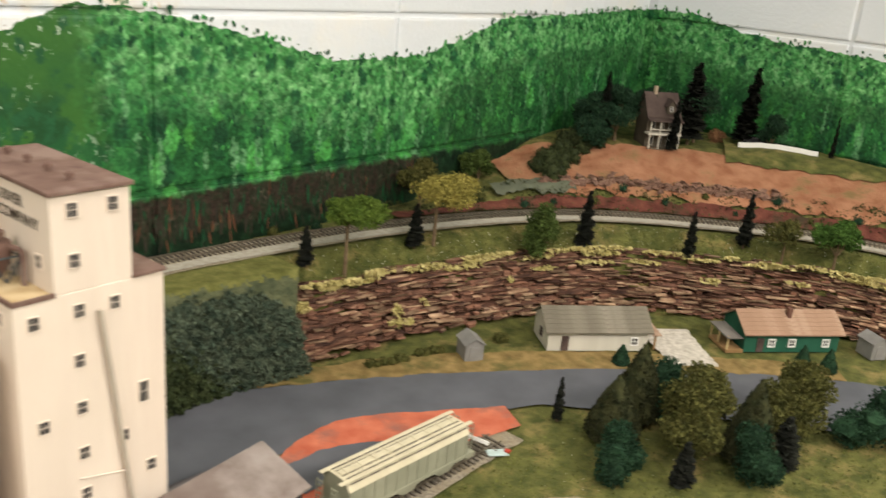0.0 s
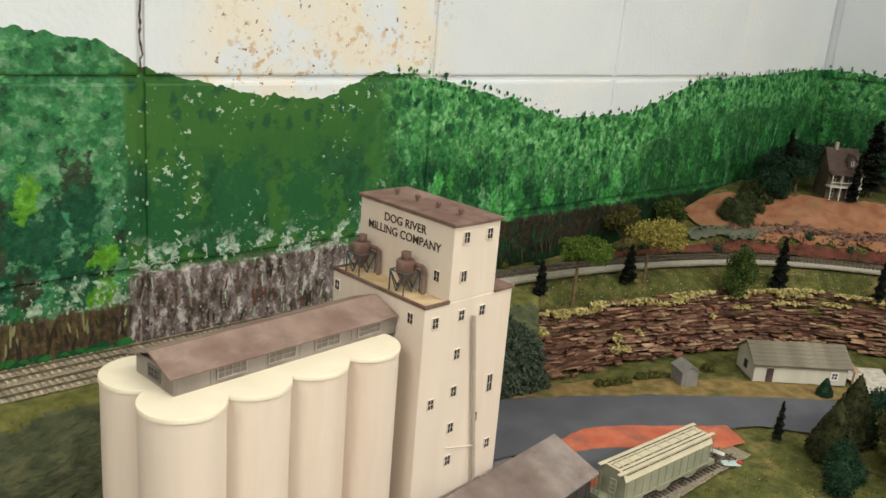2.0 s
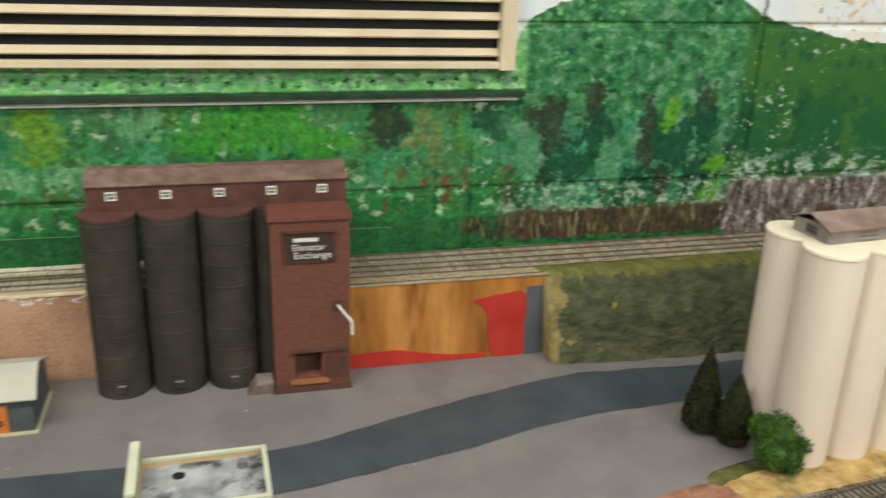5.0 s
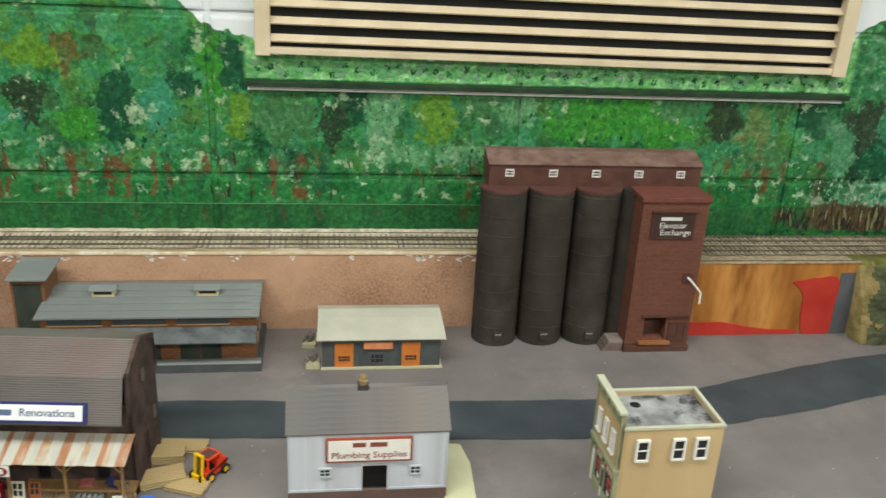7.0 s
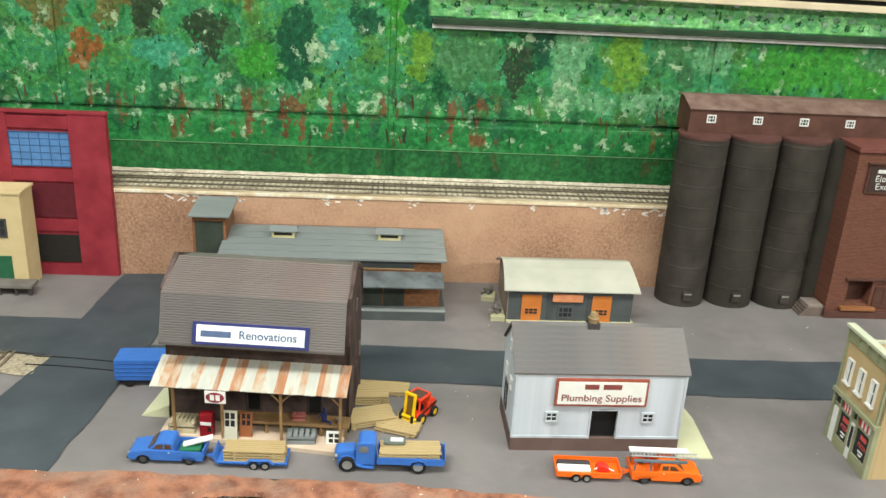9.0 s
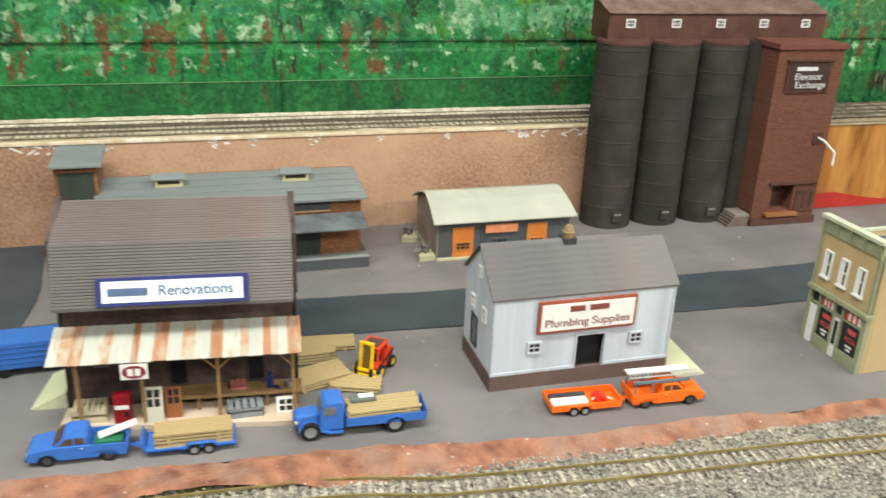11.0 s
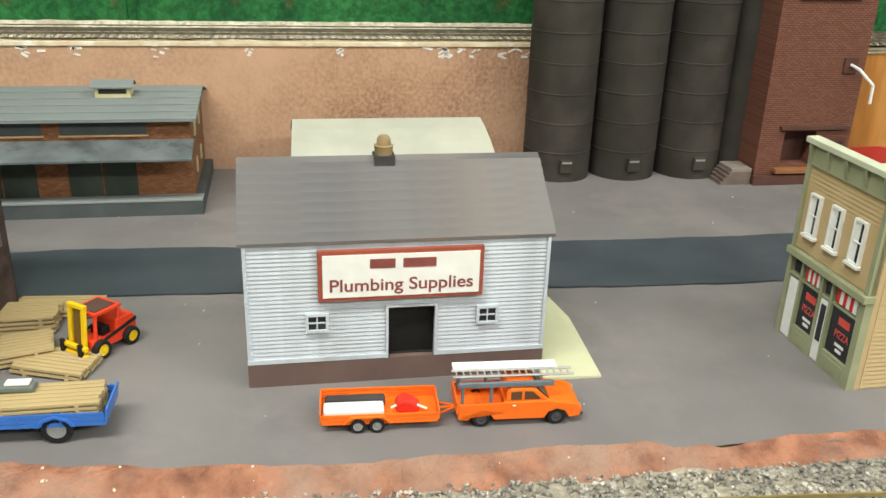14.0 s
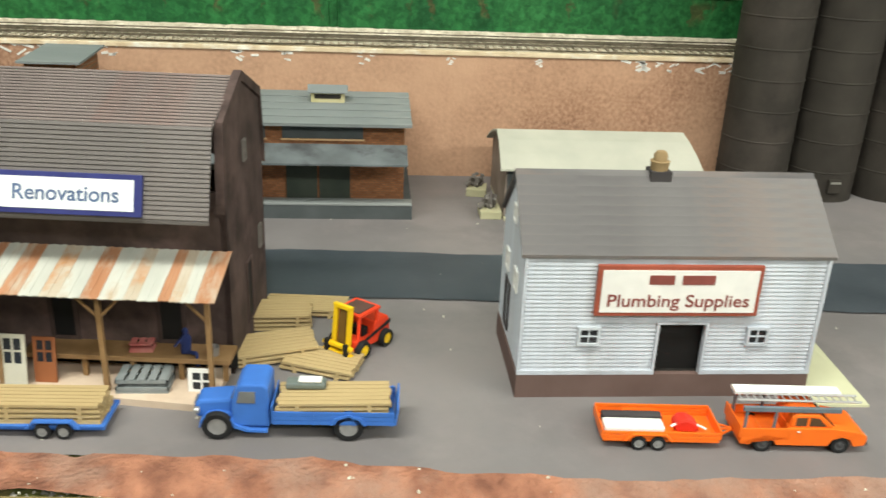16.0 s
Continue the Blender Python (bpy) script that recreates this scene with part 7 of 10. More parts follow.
def forklift(m):
    """An orange-red forklift, its mast along -x."""
    g = thing("forklift", m, "orange-red toy forklift with a yellow mast and dark wheels", "forklift")
    part("body", hull([(-0.0085, 0.0035), (-0.0085, 0.0085), (-0.0040, 0.0090), (-0.0030, 0.0068), (0.0030, 0.0068), (0.0040, 0.0130), (0.0125, 0.0128), (0.0140, 0.0100), (0.0140, 0.0045), (0.0100, 0.0030)], -0.0062, 0.0062, 0.0006), M_RED2, g)
    part("side_stripe", prism([(-0.0030, 0.0062), (-0.0028, 0.0074), (0.0138, 0.0108), (0.0138, 0.0092)], -0.0066, -0.0061, "y"), M_TYRE, g)
    part("side_stripe", prism([(-0.0030, 0.0062), (-0.0028, 0.0074), (0.0138, 0.0108), (0.0138, 0.0092)], 0.0061, 0.0066, "y"), M_TYRE, g)
    posts = [((sx, sy, 0.008), (sx + 0.001, sy, 0.0185)) for sx in (-0.0062, 0.0052) for sy in (-0.0055, 0.0055)]
    for p, q in posts:
        part("cage_post", rod(bmesh.new(), p, q, 0.0008, 6), M_RED2, g)
    c = part("cage_frame", slab([(-0.0064, 0.0191), (0.0064, 0.0191)], -0.0062, 0.0072, 0.0010), M_RED2, g)
    part("cage_roof", box(-0.0044, 0.0056, -0.0048, 0.0048, 0.0190, 0.0194), plain("brown_mesh_roof", (0.09, 0.05, 0.04), 0.7), c)
    part("seat", box(-0.0012, 0.0030, -0.0035, 0.0035, 0.0068, 0.0105, 0.0006), M_BLACK, g)
    mast = part("mast", moved(box(-0.0016, 0.0, -0.0046, -0.0026, 0, 0.0215, 0.0003), pose(-0.0098, 0, 0.002, 0, 6)), M_YELLOW, g)
    part("mast", moved(box(-0.0016, 0.0, 0.0026, 0.0046, 0, 0.0215, 0.0003), pose(-0.0098, 0, 0.002, 0, 6)), M_YELLOW, g)
    part("mast_bar", moved(box(-0.0018, 0.0002, -0.0046, 0.0046, 0.0198, 0.0216, 0.0003), pose(-0.0098, 0, 0.002, 0, 6)), M_YELLOW, g)
    part("mast_ram", moved(box(-0.0010, 0.0, -0.0018, 0.0018, 0.002, 0.0195), pose(-0.0098, 0, 0.002, 0, 6)), plain("brown_ram", (0.16, 0.09, 0.02), 0.5), g)
    for z in (0.0030, 0.0062):
        part("carriage", box(-0.0132, -0.0112, -0.0074, 0.0074, z, z + 0.0016, 0.0003), M_YELLOW, g)
    for y in (-0.0058, 0.0040):
        part("fork", prism([(-0.0125, 0.0090), (-0.0140, 0.0090), (-0.0140, 0.0022), (-0.0220, 0.0012), (-0.0220, 0.0006), (-0.0125, 0.0010)], y, y + 0.0018, "y"), M_TYRE, g)
    for x, r in ((-0.0052, 0.0040), (0.0098, 0.0038)):
        for y in (-0.0085, 0.0055):
            wheel(g, x, y, r, 0.0030, M_YELLOW)
    return g


M_RED2 = plain("orange_red_plastic", (0.72, 0.055, 0.018), 0.35, vary=0.05)


def van(m):
    """A blue box van, its nose along +x."""
    g = thing("delivery_van", m, "bright blue plastic delivery van with a ribbed body", "van")
    part("body", hull([(-0.034, 0.006), (-0.034, 0.0255), (-0.032, 0.0268), (0.014, 0.0268), (0.014, 0.006)], -0.0115, 0.0115, 0.0012), M_BLUE, g)
    part("cab", hull([(0.0142, 0.006), (0.0142, 0.0235), (0.020, 0.0225), (0.026, 0.0150), (0.031, 0.0135), (0.031, 0.006)], -0.0108, 0.0108, 0.0012), M_BLUE, g)
    for z in (0.011, 0.015, 0.019, 0.023):
        part("rib", box(-0.033, 0.013, -0.0120, -0.0114, z, z + 0.0006), M_BLUE, g)
    for y in (-0.0112, 0.0107):
        part("window", prism([(0.0155, 0.0150), (0.0155, 0.0205), (0.0200, 0.0205), (0.0238, 0.0155)], y, y + 0.0005, "y"), plain("cream_pane", (0.45, 0.43, 0.36), 0.2, bump=0), g)
    for x in (-0.022, 0.022):
        for y in (-0.0112, 0.0080):
            wheel(g, x, y, 0.0048, 0.0032, M_TYRE)
    return g


def lumber_pile(m, L, W, layers, label, seed):
    g = thing("lumber_pile", m, label, "lumber", "lumber piles by the barn")
    for sx in (-0.3, 0.3):
        part("bearer", box(L * sx - 0.001, L * sx + 0.001, -W / 2, W / 2, 0, 0.0014), M_WOODPALE, g)
    lumber_group(g, L, W, layers, pose(0, 0, 0.0014), 7, seed)
    return g


pickup(pose(-0.8020, 0.4105, 0, 0, 0, -3) @ Matrix.Scale(0.96, 4), M_ORANGE, "bright orange double-cab pickup with a ladder rack", rack=True)
trailer(pose(-0.8650, 0.4140, 0, 0, 0, -3) @ Matrix.Scale(0.94, 4), M_ORANGE, "bright orange trailer with white pipes and a red machine", "pipes")
lorry(pose(-1.0585, 0.4250, 0, 0, 0, -2) @ Matrix.Scale(0.935, 4))
pickup(pose(-1.2025, 0.4315, 0, 0, 0, 178), M_BLUE, "blue toy pickup with a green load in its bed", cargo=True)
trailer(pose(-1.134, 0.4268, 0, 0, 0, 178.5), M_BLUE, "blue flat trailer stacked with pale lumber", "lumber")
van(pose(-1.241, 0.553, 0, 0, 0, 2) @ Matrix.Scale(1.06, 4))
forklift(pose(-1.0005, 0.4955, 0, 0, 0, 52) @ Matrix.Scale(1.27, 4))
lumber_pile(pose(-1.046, 0.524, 0, 0, 0, 2), 0.039, 0.022, 4, "tidy pile of pale lumber by the barn", 11)
lumber_pile(pose(-1.030, 0.541, 0, 0, 0, -4), 0.046, 0.020, 2, "low pile of pale lumber behind the forklift", 12)
lumber_pile(pose(-1.045, 0.489, 0, 0, 0, 16), 0.046, 0.024, 3, "skewed pile of pale lumber beside the barn", 13)
lumber_pile(pose(-1.017, 0.477, 0, 0, 0, -20), 0.037, 0.022, 2, "loose crossed pile of pale lumber", 14)


# ---- porch clutter ----
def leaning(name, w, h, m, material, label, glazed, category):
    g = thing(name, m, label, category)
    bm = bmesh.new()
    rim = w * 0.16
    quad_box(bm, -w / 2, -w / 2 + rim, -0.0008, 0, 0, h), quad_box(bm, w / 2 - rim, w / 2, -0.0008, 0, 0, h)
    low = h * (0.45 if name == "spare_door" else 0.1)
    quad_box(bm, -w / 2 + rim, w / 2 - rim, -0.0008, 0, 0, low), quad_box(bm, -w / 2 + rim, w / 2 - rim, -0.0008, 0, h - rim, h)
    quad_box(bm, -0.0005, 0.0005, -0.0007, -0.0001, low, h - rim)
    quad_box(bm, -w / 2 + rim, w / 2 - rim, -0.0007, -0.0001, (low + h - rim) / 2 - 0.0005, (low + h - rim) / 2 + 0.0005)
    part("frame", bm, material, g)
    part("pane", box(-w / 2 + rim * 0.8, w / 2 - rim * 0.8, -0.0004, -0.0002, low * 0.95, h - rim * 0.9), M_GLASS, g)
    return g


leaning("spare_door", 0.012, 0.026, pose(-1.1575, 0.4525, 0.0036, -8, 0, -5), mat("cream_door_paint", (0.55, 0.52, 0.42), (0.64, 0.61, 0.50), 60, 0.6), "cream glazed door leaning on the porch", True, "door")
leaning("spare_door", 0.0105, 0.0225, pose(-1.1450, 0.4570, 0.0036, -8, 0, -5), mat("red_brown_door", (0.26, 0.09, 0.035), (0.34, 0.13, 0.055), 60, 0.6), "red-brown wooden door leaning on the dock", True, "door")
leaning("spare_window", 0.0125, 0.0115, pose(-1.0715, 0.4478, 0.0036, -8, 0, -5), M_WHITE, "white sash window leaning on a post", True, "window")


def drink_machine(m):
    g = thing("drink_machine", m, "dark red drinks machine on the porch", "vending machine")
    part("cabinet", box(-0.0055, 0.0055, -0.004, 0.004, 0, 0.021, 0.0006), plain("deep_red_enamel", (0.24, 0.012, 0.02), 0.35), g)
    part("front_band", box(-0.0045, 0.0045, -0.0044, -0.0039, 0.011, 0.014), M_WHITE, g, "plain white band")
    part("slot", box(0.0015, 0.0042, -0.0044, -0.0039, 0.005, 0.009), M_BLACK, g)
    return g


def crate(m, material, w, d, h, label, name="crate", n=4):
    g = thing(name, m, label, "crate")
    part("base", box(-w / 2, w / 2, -d / 2, d / 2, 0, 0.0012), material, g)
    for k in range(2):
        for x in (-w / 2, w / 2 - 0.0007):
            part("side_slat", box(x, x + 0.0007, -d / 2, d / 2, 0.0015 + k * h * 0.5, h * (0.42 + 0.5 * k)), material, g)
        for y in (-d / 2, d / 2 - 0.0007):
            part("side_slat", box(-w / 2, w / 2, y, y + 0.0007, 0.0015 + k * h * 0.5, h * (0.42 + 0.5 * k)), material, g)
    for k in range(n):
        x = -w / 2 + w * (k + 0.5) / n
        part("top_slat", box(x - w / n * 0.36, x + w / n * 0.36, -d / 2, d / 2, h * 0.93, h), material, g)
    return g


drink_machine(pose(-1.1772, 0.4600, 0.0036, 0, 0, -5))
M_GREYCRATE = mat("blue_grey_crate", (0.18, 0.20, 0.205), (0.26, 0.28, 0.285), 60, 0.7)
crate(pose(-1.0985, 0.4530, 0.0036, 0, 0, 0), M_GREYCRATE, 0.024, 0.014, 0.0075, "blue-grey slatted window stack on the porch", n=5)
crate(pose(-1.1985, 0.4685, 0.0036, 0, 0, -3), mat("buff_bale", (0.50, 0.43, 0.28), (0.60, 0.53, 0.37), 80, 0.8), 0.022, 0.016, 0.010, "buff slatted crate on the porch", n=6)
crate(pose(-1.1020, 0.4660, 0.0160), mat("red_white_box", (0.42, 0.10, 0.09), (0.52, 0.22, 0.20), 160, 0.7), 0.011, 0.007, 0.0045, "red and white box on the dock", n=3)


def figurine(m):
    """A small painted figure as one plain shape, seated on the dock."""
    bm = hull([(-0.0022, 0.0005), (-0.0025, 0.0085), (-0.0010, 0.0110), (0.0014, 0.0110), (0.0026, 0.0085), (0.0022, 0.0005)], -0.0014, 0.0014, 0.0007)
    lathe([(0.0008, 0.0105), (0.0014, 0.0118), (0.0014, 0.0130), (0.0007, 0.0141)], 12, 0.0002, 0, bm)
    rod(bm, (0.001, -0.0005, 0.0016), (0.0055, -0.0035, 0.0022), 0.0010, 8)
    rod(bm, (0.0055, -0.0035, 0.0022), (0.0058, -0.0040, -0.0040), 0.0008, 8)
    rod(bm, (-0.002, -0.0006, 0.0085), (-0.0048, -0.0018, 0.0050), 0.0007, 8)
    return single("figurine", bm, plain("navy_figure_paint", (0.022, 0.035, 0.13), 0.5), "plain dark blue figurine on the loading dock", "figurine", m=m, smooth=True)


figurine(pose(-1.0805, 0.4610, 0.0160))
single("bucket", lathe([(0.0022, 0), (0.0027, 0.0045), (0.0024, 0.0045), (0.002, 0.0006)], 16), M_RIM, "small grey metal bucket on the dock", "bucket", m=pose(-1.0675, 0.4605, 0.0160), smooth=True)


def scrap_cart(m):
    g = thing("scrap_heap", m, "grey heap of scrap in a low crate", "scrap")
    part("tray", box(-0.010, 0.010, -0.008, 0.008, 0, 0.006, 0.0004), mat("cream_tray", (0.40, 0.38, 0.24), (0.48, 0.46, 0.30), 60, 0.7), g)
    r = random.Random(3)
    for k in range(14):
        part("scrap_piece", box(-r.uniform(0.001, 0.004), r.uniform(0.001, 0.004), -0.0012, 0.0012, 0, r.uniform(0.001, 0.004)), M_GREYWOOD, g).matrix_basis = pose(r.uniform(-0.008, 0.008), r.uniform(-0.006, 0.006), 0.005 + r.uniform(0, 0.008), r.uniform(0, 90), r.uniform(0, 90), r.uniform(0, 180))
    return g


scrap_cart(pose(-0.9055, 0.705, 0, 0, 0, 90))
scrap_cart(pose(-0.9100, 0.757, 0, 0, 0, 82))

# ---- tracks ----
GAUGE = 0.0165


def tangent_at(line, k):
    d = line[min(k + 1, len(line) - 1)] - line[max(k - 1, 0)]
    return d / max(np.linalg.norm(d), 1e-9)


def sweep(line, off, w, h, zf):
    """A bar of w by h swept along a line, off metres to its left."""
    verts, faces = [], []
    for k in range(len(line)):
        t = tangent_at(line, k)
        n = np.array((-t[1], t[0]))
        z = zf(*line[k])
        for a, b in ((-w / 2, 0), (w / 2, 0), (w / 2, h), (-w / 2, h)):
            p = line[k] + n * (off + a)
            verts.append((p[0], p[1], z + b))
        if k:
            i = 4 * k
            faces += [(i - 4 + j, i + j, i + (j + 1) % 4, i - 4 + (j + 1) % 4) for j in range(4)]
    faces += [(3, 2, 1, 0), tuple(4 * (len(line) - 1) + j for j in range(4))]
    me = bpy.data.meshes.new("rail")
    me.from_pydata(verts, [], faces)
    return me


def resample(line, step):
    s = np.concatenate(([0], np.cumsum(np.linalg.norm(np.diff(line, axis=0), axis=1))))
    t = np.arange(0, s[-1], step)
    return np.stack([np.interp(t, s, line[:, 0]), np.interp(t, s, line[:, 1])], axis=1)


def railway(line, zf, tie_mat, label, step=0.0068, keep=None, tie_h=0.0014):
    """Two rails on ties. keep: the stretch (x0, x1) whose ties are parts; the others are one joined part."""
    g = thing("railway_track", pose(0, 0, 0), label, "track", kind="structure")
    for off in (-GAUGE / 2, GAUGE / 2):
        me = sweep(resample(line, 0.012), off, 0.0009, 0.0019, lambda x, y: zf(x, y) + tie_h)
        me.materials.append(M_RAILGOLD if tie_mat.name.startswith("buried_dusty") else M_RAIL)
        ob = new("rail", me)
        ob.parent = g
    drop = 0.0011 if tie_mat.name.startswith("buried") else 0.0
    tie = mesh_of("tie", box(-0.0013, 0.0013, -0.0150, 0.0150, -drop, tie_h - drop), tie_mat)
    pts = resample(line, step)
    rest = bmesh.new()
    made = 0
    for k in range(len(pts)):
        t = tangent_at(pts, k)
        m = pose(pts[k][0], pts[k][1], zf(*pts[k]), 0, 0, math.degrees(math.atan2(t[1], t[0])))
        if keep and keep[0] < pts[k][0] < keep[1] and made < 280:
            shared("tie", tie, g, m)
            made += 1
        else:
            vs = quad_box(rest, -0.0013, 0.0013, -0.0150, 0.0150, -drop, tie_h - drop)
            for v in vs:
                v.co = m @ v.co
    if rest.verts:
        part("ties", rest, tie_mat, g)["kind"] = "stuff"
    return g


M_RAILGOLD = mat("golden_brown_rail", (0.26, 0.19, 0.07), (0.42, 0.34, 0.16), 80, 0.45, 0.1, metal=0.5)
M_TIEDUST = mat("buried_dusty_tie", (0.24, 0.22, 0.175), (0.44, 0.40, 0.33), 300, 0.9, 0.4, random_ob=0.3)
M_TIESAND = mat("buried_brown_tie", (0.13, 0.112, 0.09), (0.27, 0.24, 0.20), 300, 0.9, 0.4, random_ob=0.35)
M_TIEDARK = mat("buried_dark_tie", (0.075, 0.064, 0.052), (0.17, 0.148, 0.12), 300, 0.9, 0.4, random_ob=0.4)
bed_top = lambda x, y: SHELF_Z + 0.0035
front_line = TRACK_LINE[TRACK_LINE[:, 0] < 0.42]
apart = np.interp(TRACK_LINE[:, 0], (-0.66, -0.44, 0.05, 0.5), (0.0245, 0.036, 0.036, 0.0265))[:, None]
back_line = beside(TRACK_LINE, apart)
M_TIEUP = mat("pale_dusted_tie", (0.22, 0.185, 0.135), (0.44, 0.385, 0.295), 260, 0.9, 0.5, random_ob=0.4)
railway(back_line[back_line[:, 0] < 0.38], bed_top, M_TIEUP, "dusty model railway track along the painted wall", keep=(-1.3, 0.4))
railway(back_line[(back_line[:, 0] > 0.376) | (back_line[:, 1] < 0.7)], bed_top, M_TIE, "dark model railway track curving below the hill", keep=(0.4, 1.4))
railway(front_line, bed_top, M_TIEUP, "dusty model railway track at the shelf's edge", keep=(-1.3, 0.4))
M_SHELFBED = mat("dusty_tan_gravel", (0.24, 0.20, 0.14), (0.46, 0.40, 0.30), 260, 0.9, 0.9, 0.0015, 450, coarse=14, coarse_col=(0.52, 0.48, 0.40), coarse_cut=(0.55, 0.72))
up = lambda x, y: SHELF_Z + 0.0032 + 0.0004 * wob(x, y, 120)
a_line, b_line = beside(TRACK_LINE, -0.016), beside(TRACK_LINE, apart + 0.0165)
pick = slice(0, 258, 6)
tagged(new("track_bed", strip_mesh("track_bed", [tuple(p) for p in a_line[pick]], [tuple(p) for p in b_line[pick]], 420, 6, up, M_SHELFBED, 0.002, 41)), "dusty tan gravel bed of the upper line", kind="structure")
# the western half is whitened by glue and pale gravel, banked up against the wall
M_GLUEBED = mat("glue_whitened_gravel", (0.40, 0.355, 0.265), (0.74, 0.68, 0.56), 240, 0.85, 0.9, 0.0015, 450, coarse=30, coarse_col=(0.30, 0.25, 0.18), coarse_cut=(0.52, 0.66))
bank = lambda x, y: SHELF_Z + 0.0038 + 0.0006 * wob(x, y, 140) + 0.0058 * smooth(0.858, 0.8685, y) - 0.0042 * smooth(0.8185, 0.8125, y)
tagged(new("track_bed", strip_mesh("track_bed", [(-1.7, 0.8135), (-1.1, 0.8125), (-0.78, 0.8135), (-0.62, 0.8155)], [(-1.7, 0.8677), (-1.1, 0.8677), (-0.78, 0.8677), (-0.60, 0.8677)], 420, 16, bank, M_GLUEBED, 0.0012, 47)), "whitish glued gravel bed of the upper line", kind="structure")
M_PALEBED = mat("pale_grey_roadbed", (0.34, 0.31, 0.26), (0.46, 0.43, 0.37), 120, 0.9, 0.6, 0.001, 400)
sel = [k for k in range(0, 258, 6) if TRACK_LINE[k][0] > 0.36]
tagged(new("track_bed", strip_mesh("track_bed", [tuple(p) for p in beside(TRACK_LINE, -0.013)[sel]], [tuple(p) for p in beside(TRACK_LINE, 0.008)[sel]], 200, 3, lambda x, y: SHELF_Z + 0.0046, M_PALEBED, 0.001, 43)), "pale grey empty roadbed beside the track", kind="structure")

low_z = lambda x, y: -0.0026 + 0.006 * smooth(-0.45, -0.2, x)
main_line = polyline([(-1.9, 0.372), (-1.15, 0.368), (-0.981, 0.349), (-0.868, 0.340), (-0.672, 0.327), (-0.3, 0.292), (0.15, 0.247), (0.4, 0.212), (0.62, 0.145), (0.81, 0.0)], 220)
spur_line = polyline([(-0.46, 0.354), (-0.4, 0.362), (-0.2, 0.393), (-0.097, 0.412), (-0.01, 0.426), (0.09, 0.439), (0.2, 0.4535), (0.27, 0.4605), (0.34, 0.4615), (0.42, 0.457), (0.52, 0.4525), (0.64, 0.449)], 160)
side_line = polyline([(-0.2, 0.394), (-0.12, 0.403), (-0.02, 0.402), (0.10, 0.393), (0.2, 0.386), (0.312, 0.380), (0.435, 0.374), (0.545, 0.355), (0.605, 0.31), (0.66, 0.21), (0.72, 0.05)], 120)
railway(main_line, low_z, M_TIEDUST, "front model railway track on grey ballast", keep=(-1.2, 0.3))
railway(spur_line, lambda x, y: max(low_z(x, y), 0.0018) if x > -0.25 else low_z(x, y) + 0.001, M_TIEDARK, "mill spur track leading into the shed", keep=(-0.3, 0.6))
railway(side_line, lambda x, y: 0.0016, M_TIESAND, "weathered siding track beside the mill", keep=(-0.2, 0.7))
left_line = polyline([(-1.9, 0.612), (-1.6, 0.600), (-1.385, 0.586)], 40)
tagged(new("track_bed", strip_mesh("track_bed", [(-1.9, 0.585), (-1.6, 0.574), (-1.44, 0.562), (-1.358, 0.558)], [(-1.9, 0.632), (-1.6, 0.620), (-1.44, 0.605), (-1.350, 0.594)], 90, 8, lambda x, y: 0.0012 + 0.0008 * wob(x, y, 110), M_SHELFBED, 0.004, 71)), "pale dusty gravel bed by the cross street", kind="structure")
railway(left_line, lambda x, y: 0.0014, M_TIEPALE, "dusty track ending at the cross street", keep=(-1.6, -1.3))
groove = thing("crossing_rails", pose(0, 0, 0), "thin dark rails sunk in the cross street", "track", kind="structure")
for off in (-GAUGE / 2, GAUGE / 2):
    me = sweep(polyline([(-1.37, 0.585), (-1.33, 0.582), (-1.26, 0.572)], 12), off, 0.0010, 0.0008, lambda x, y: 0.0012)
    me.materials.append(M_BLACK)
    put = new("rail", me)
    put.parent = groove
tagged(new("gravel_edge", strip_mesh("gravel_edge", [(-1.9, 0.622), (-1.6, 0.611), (-1.45, 0.601), (-1.36, 0.594)], [(-1.9, 0.632), (-1.6, 0.618), (-1.45, 0.607), (-1.36, 0.5965)], 90, 2, lambda x, y: 0.0024, mat("black_rubble", (0.015, 0.013, 0.012), (0.06, 0.05, 0.045), 200, 0.9, 1.0, 0.002, 300), 0.003, 73)), "black ragged rubble along the street's edge", kind="structure")


# ---- foliage ----
def leaf_mat(name, dark, light):
    return mat(name, dark, light, 90, 0.9, 0.2, 0.0005, 500, island=0.3)


M_LEAF = leaf_mat("mid_green_foliage", (0.035, 0.060, 0.012), (0.080, 0.120, 0.028))
M_LEAFBRIGHT = leaf_mat("bright_green_foliage", (0.030, 0.078, 0.013), (0.080, 0.160, 0.030))
M_LEAFYELLOW = leaf_mat("yellow_green_foliage", (0.15, 0.135, 0.028), (0.36, 0.31, 0.080))
M_LEAFLIME = leaf_mat("leaf_green_foliage", (0.045, 0.085, 0.012), (0.125, 0.190, 0.030))
M_LEAFHILL = leaf_mat("dull_hill_foliage", (0.020, 0.032, 0.012), (0.060, 0.074, 0.026))
M_LEAFOLIVE = leaf_mat("olive_foliage", (0.042, 0.047, 0.012), (0.110, 0.108, 0.030))
M_LEAFDARK = leaf_mat("dark_green_foliage", (0.008, 0.028, 0.014), (0.020, 0.055, 0.026))
M_BRUSH = leaf_mat("black_green_brush", (0.006, 0.008, 0.006), (0.018, 0.020, 0.014))
M_CONE = leaf_mat("brown_green_cone", (0.014, 0.019, 0.007), (0.038, 0.040, 0.015))
M_TRUNK = mat("brown_trunk", (0.11, 0.075, 0.045), (0.21, 0.15, 0.09), 80, 0.9, 0.4)


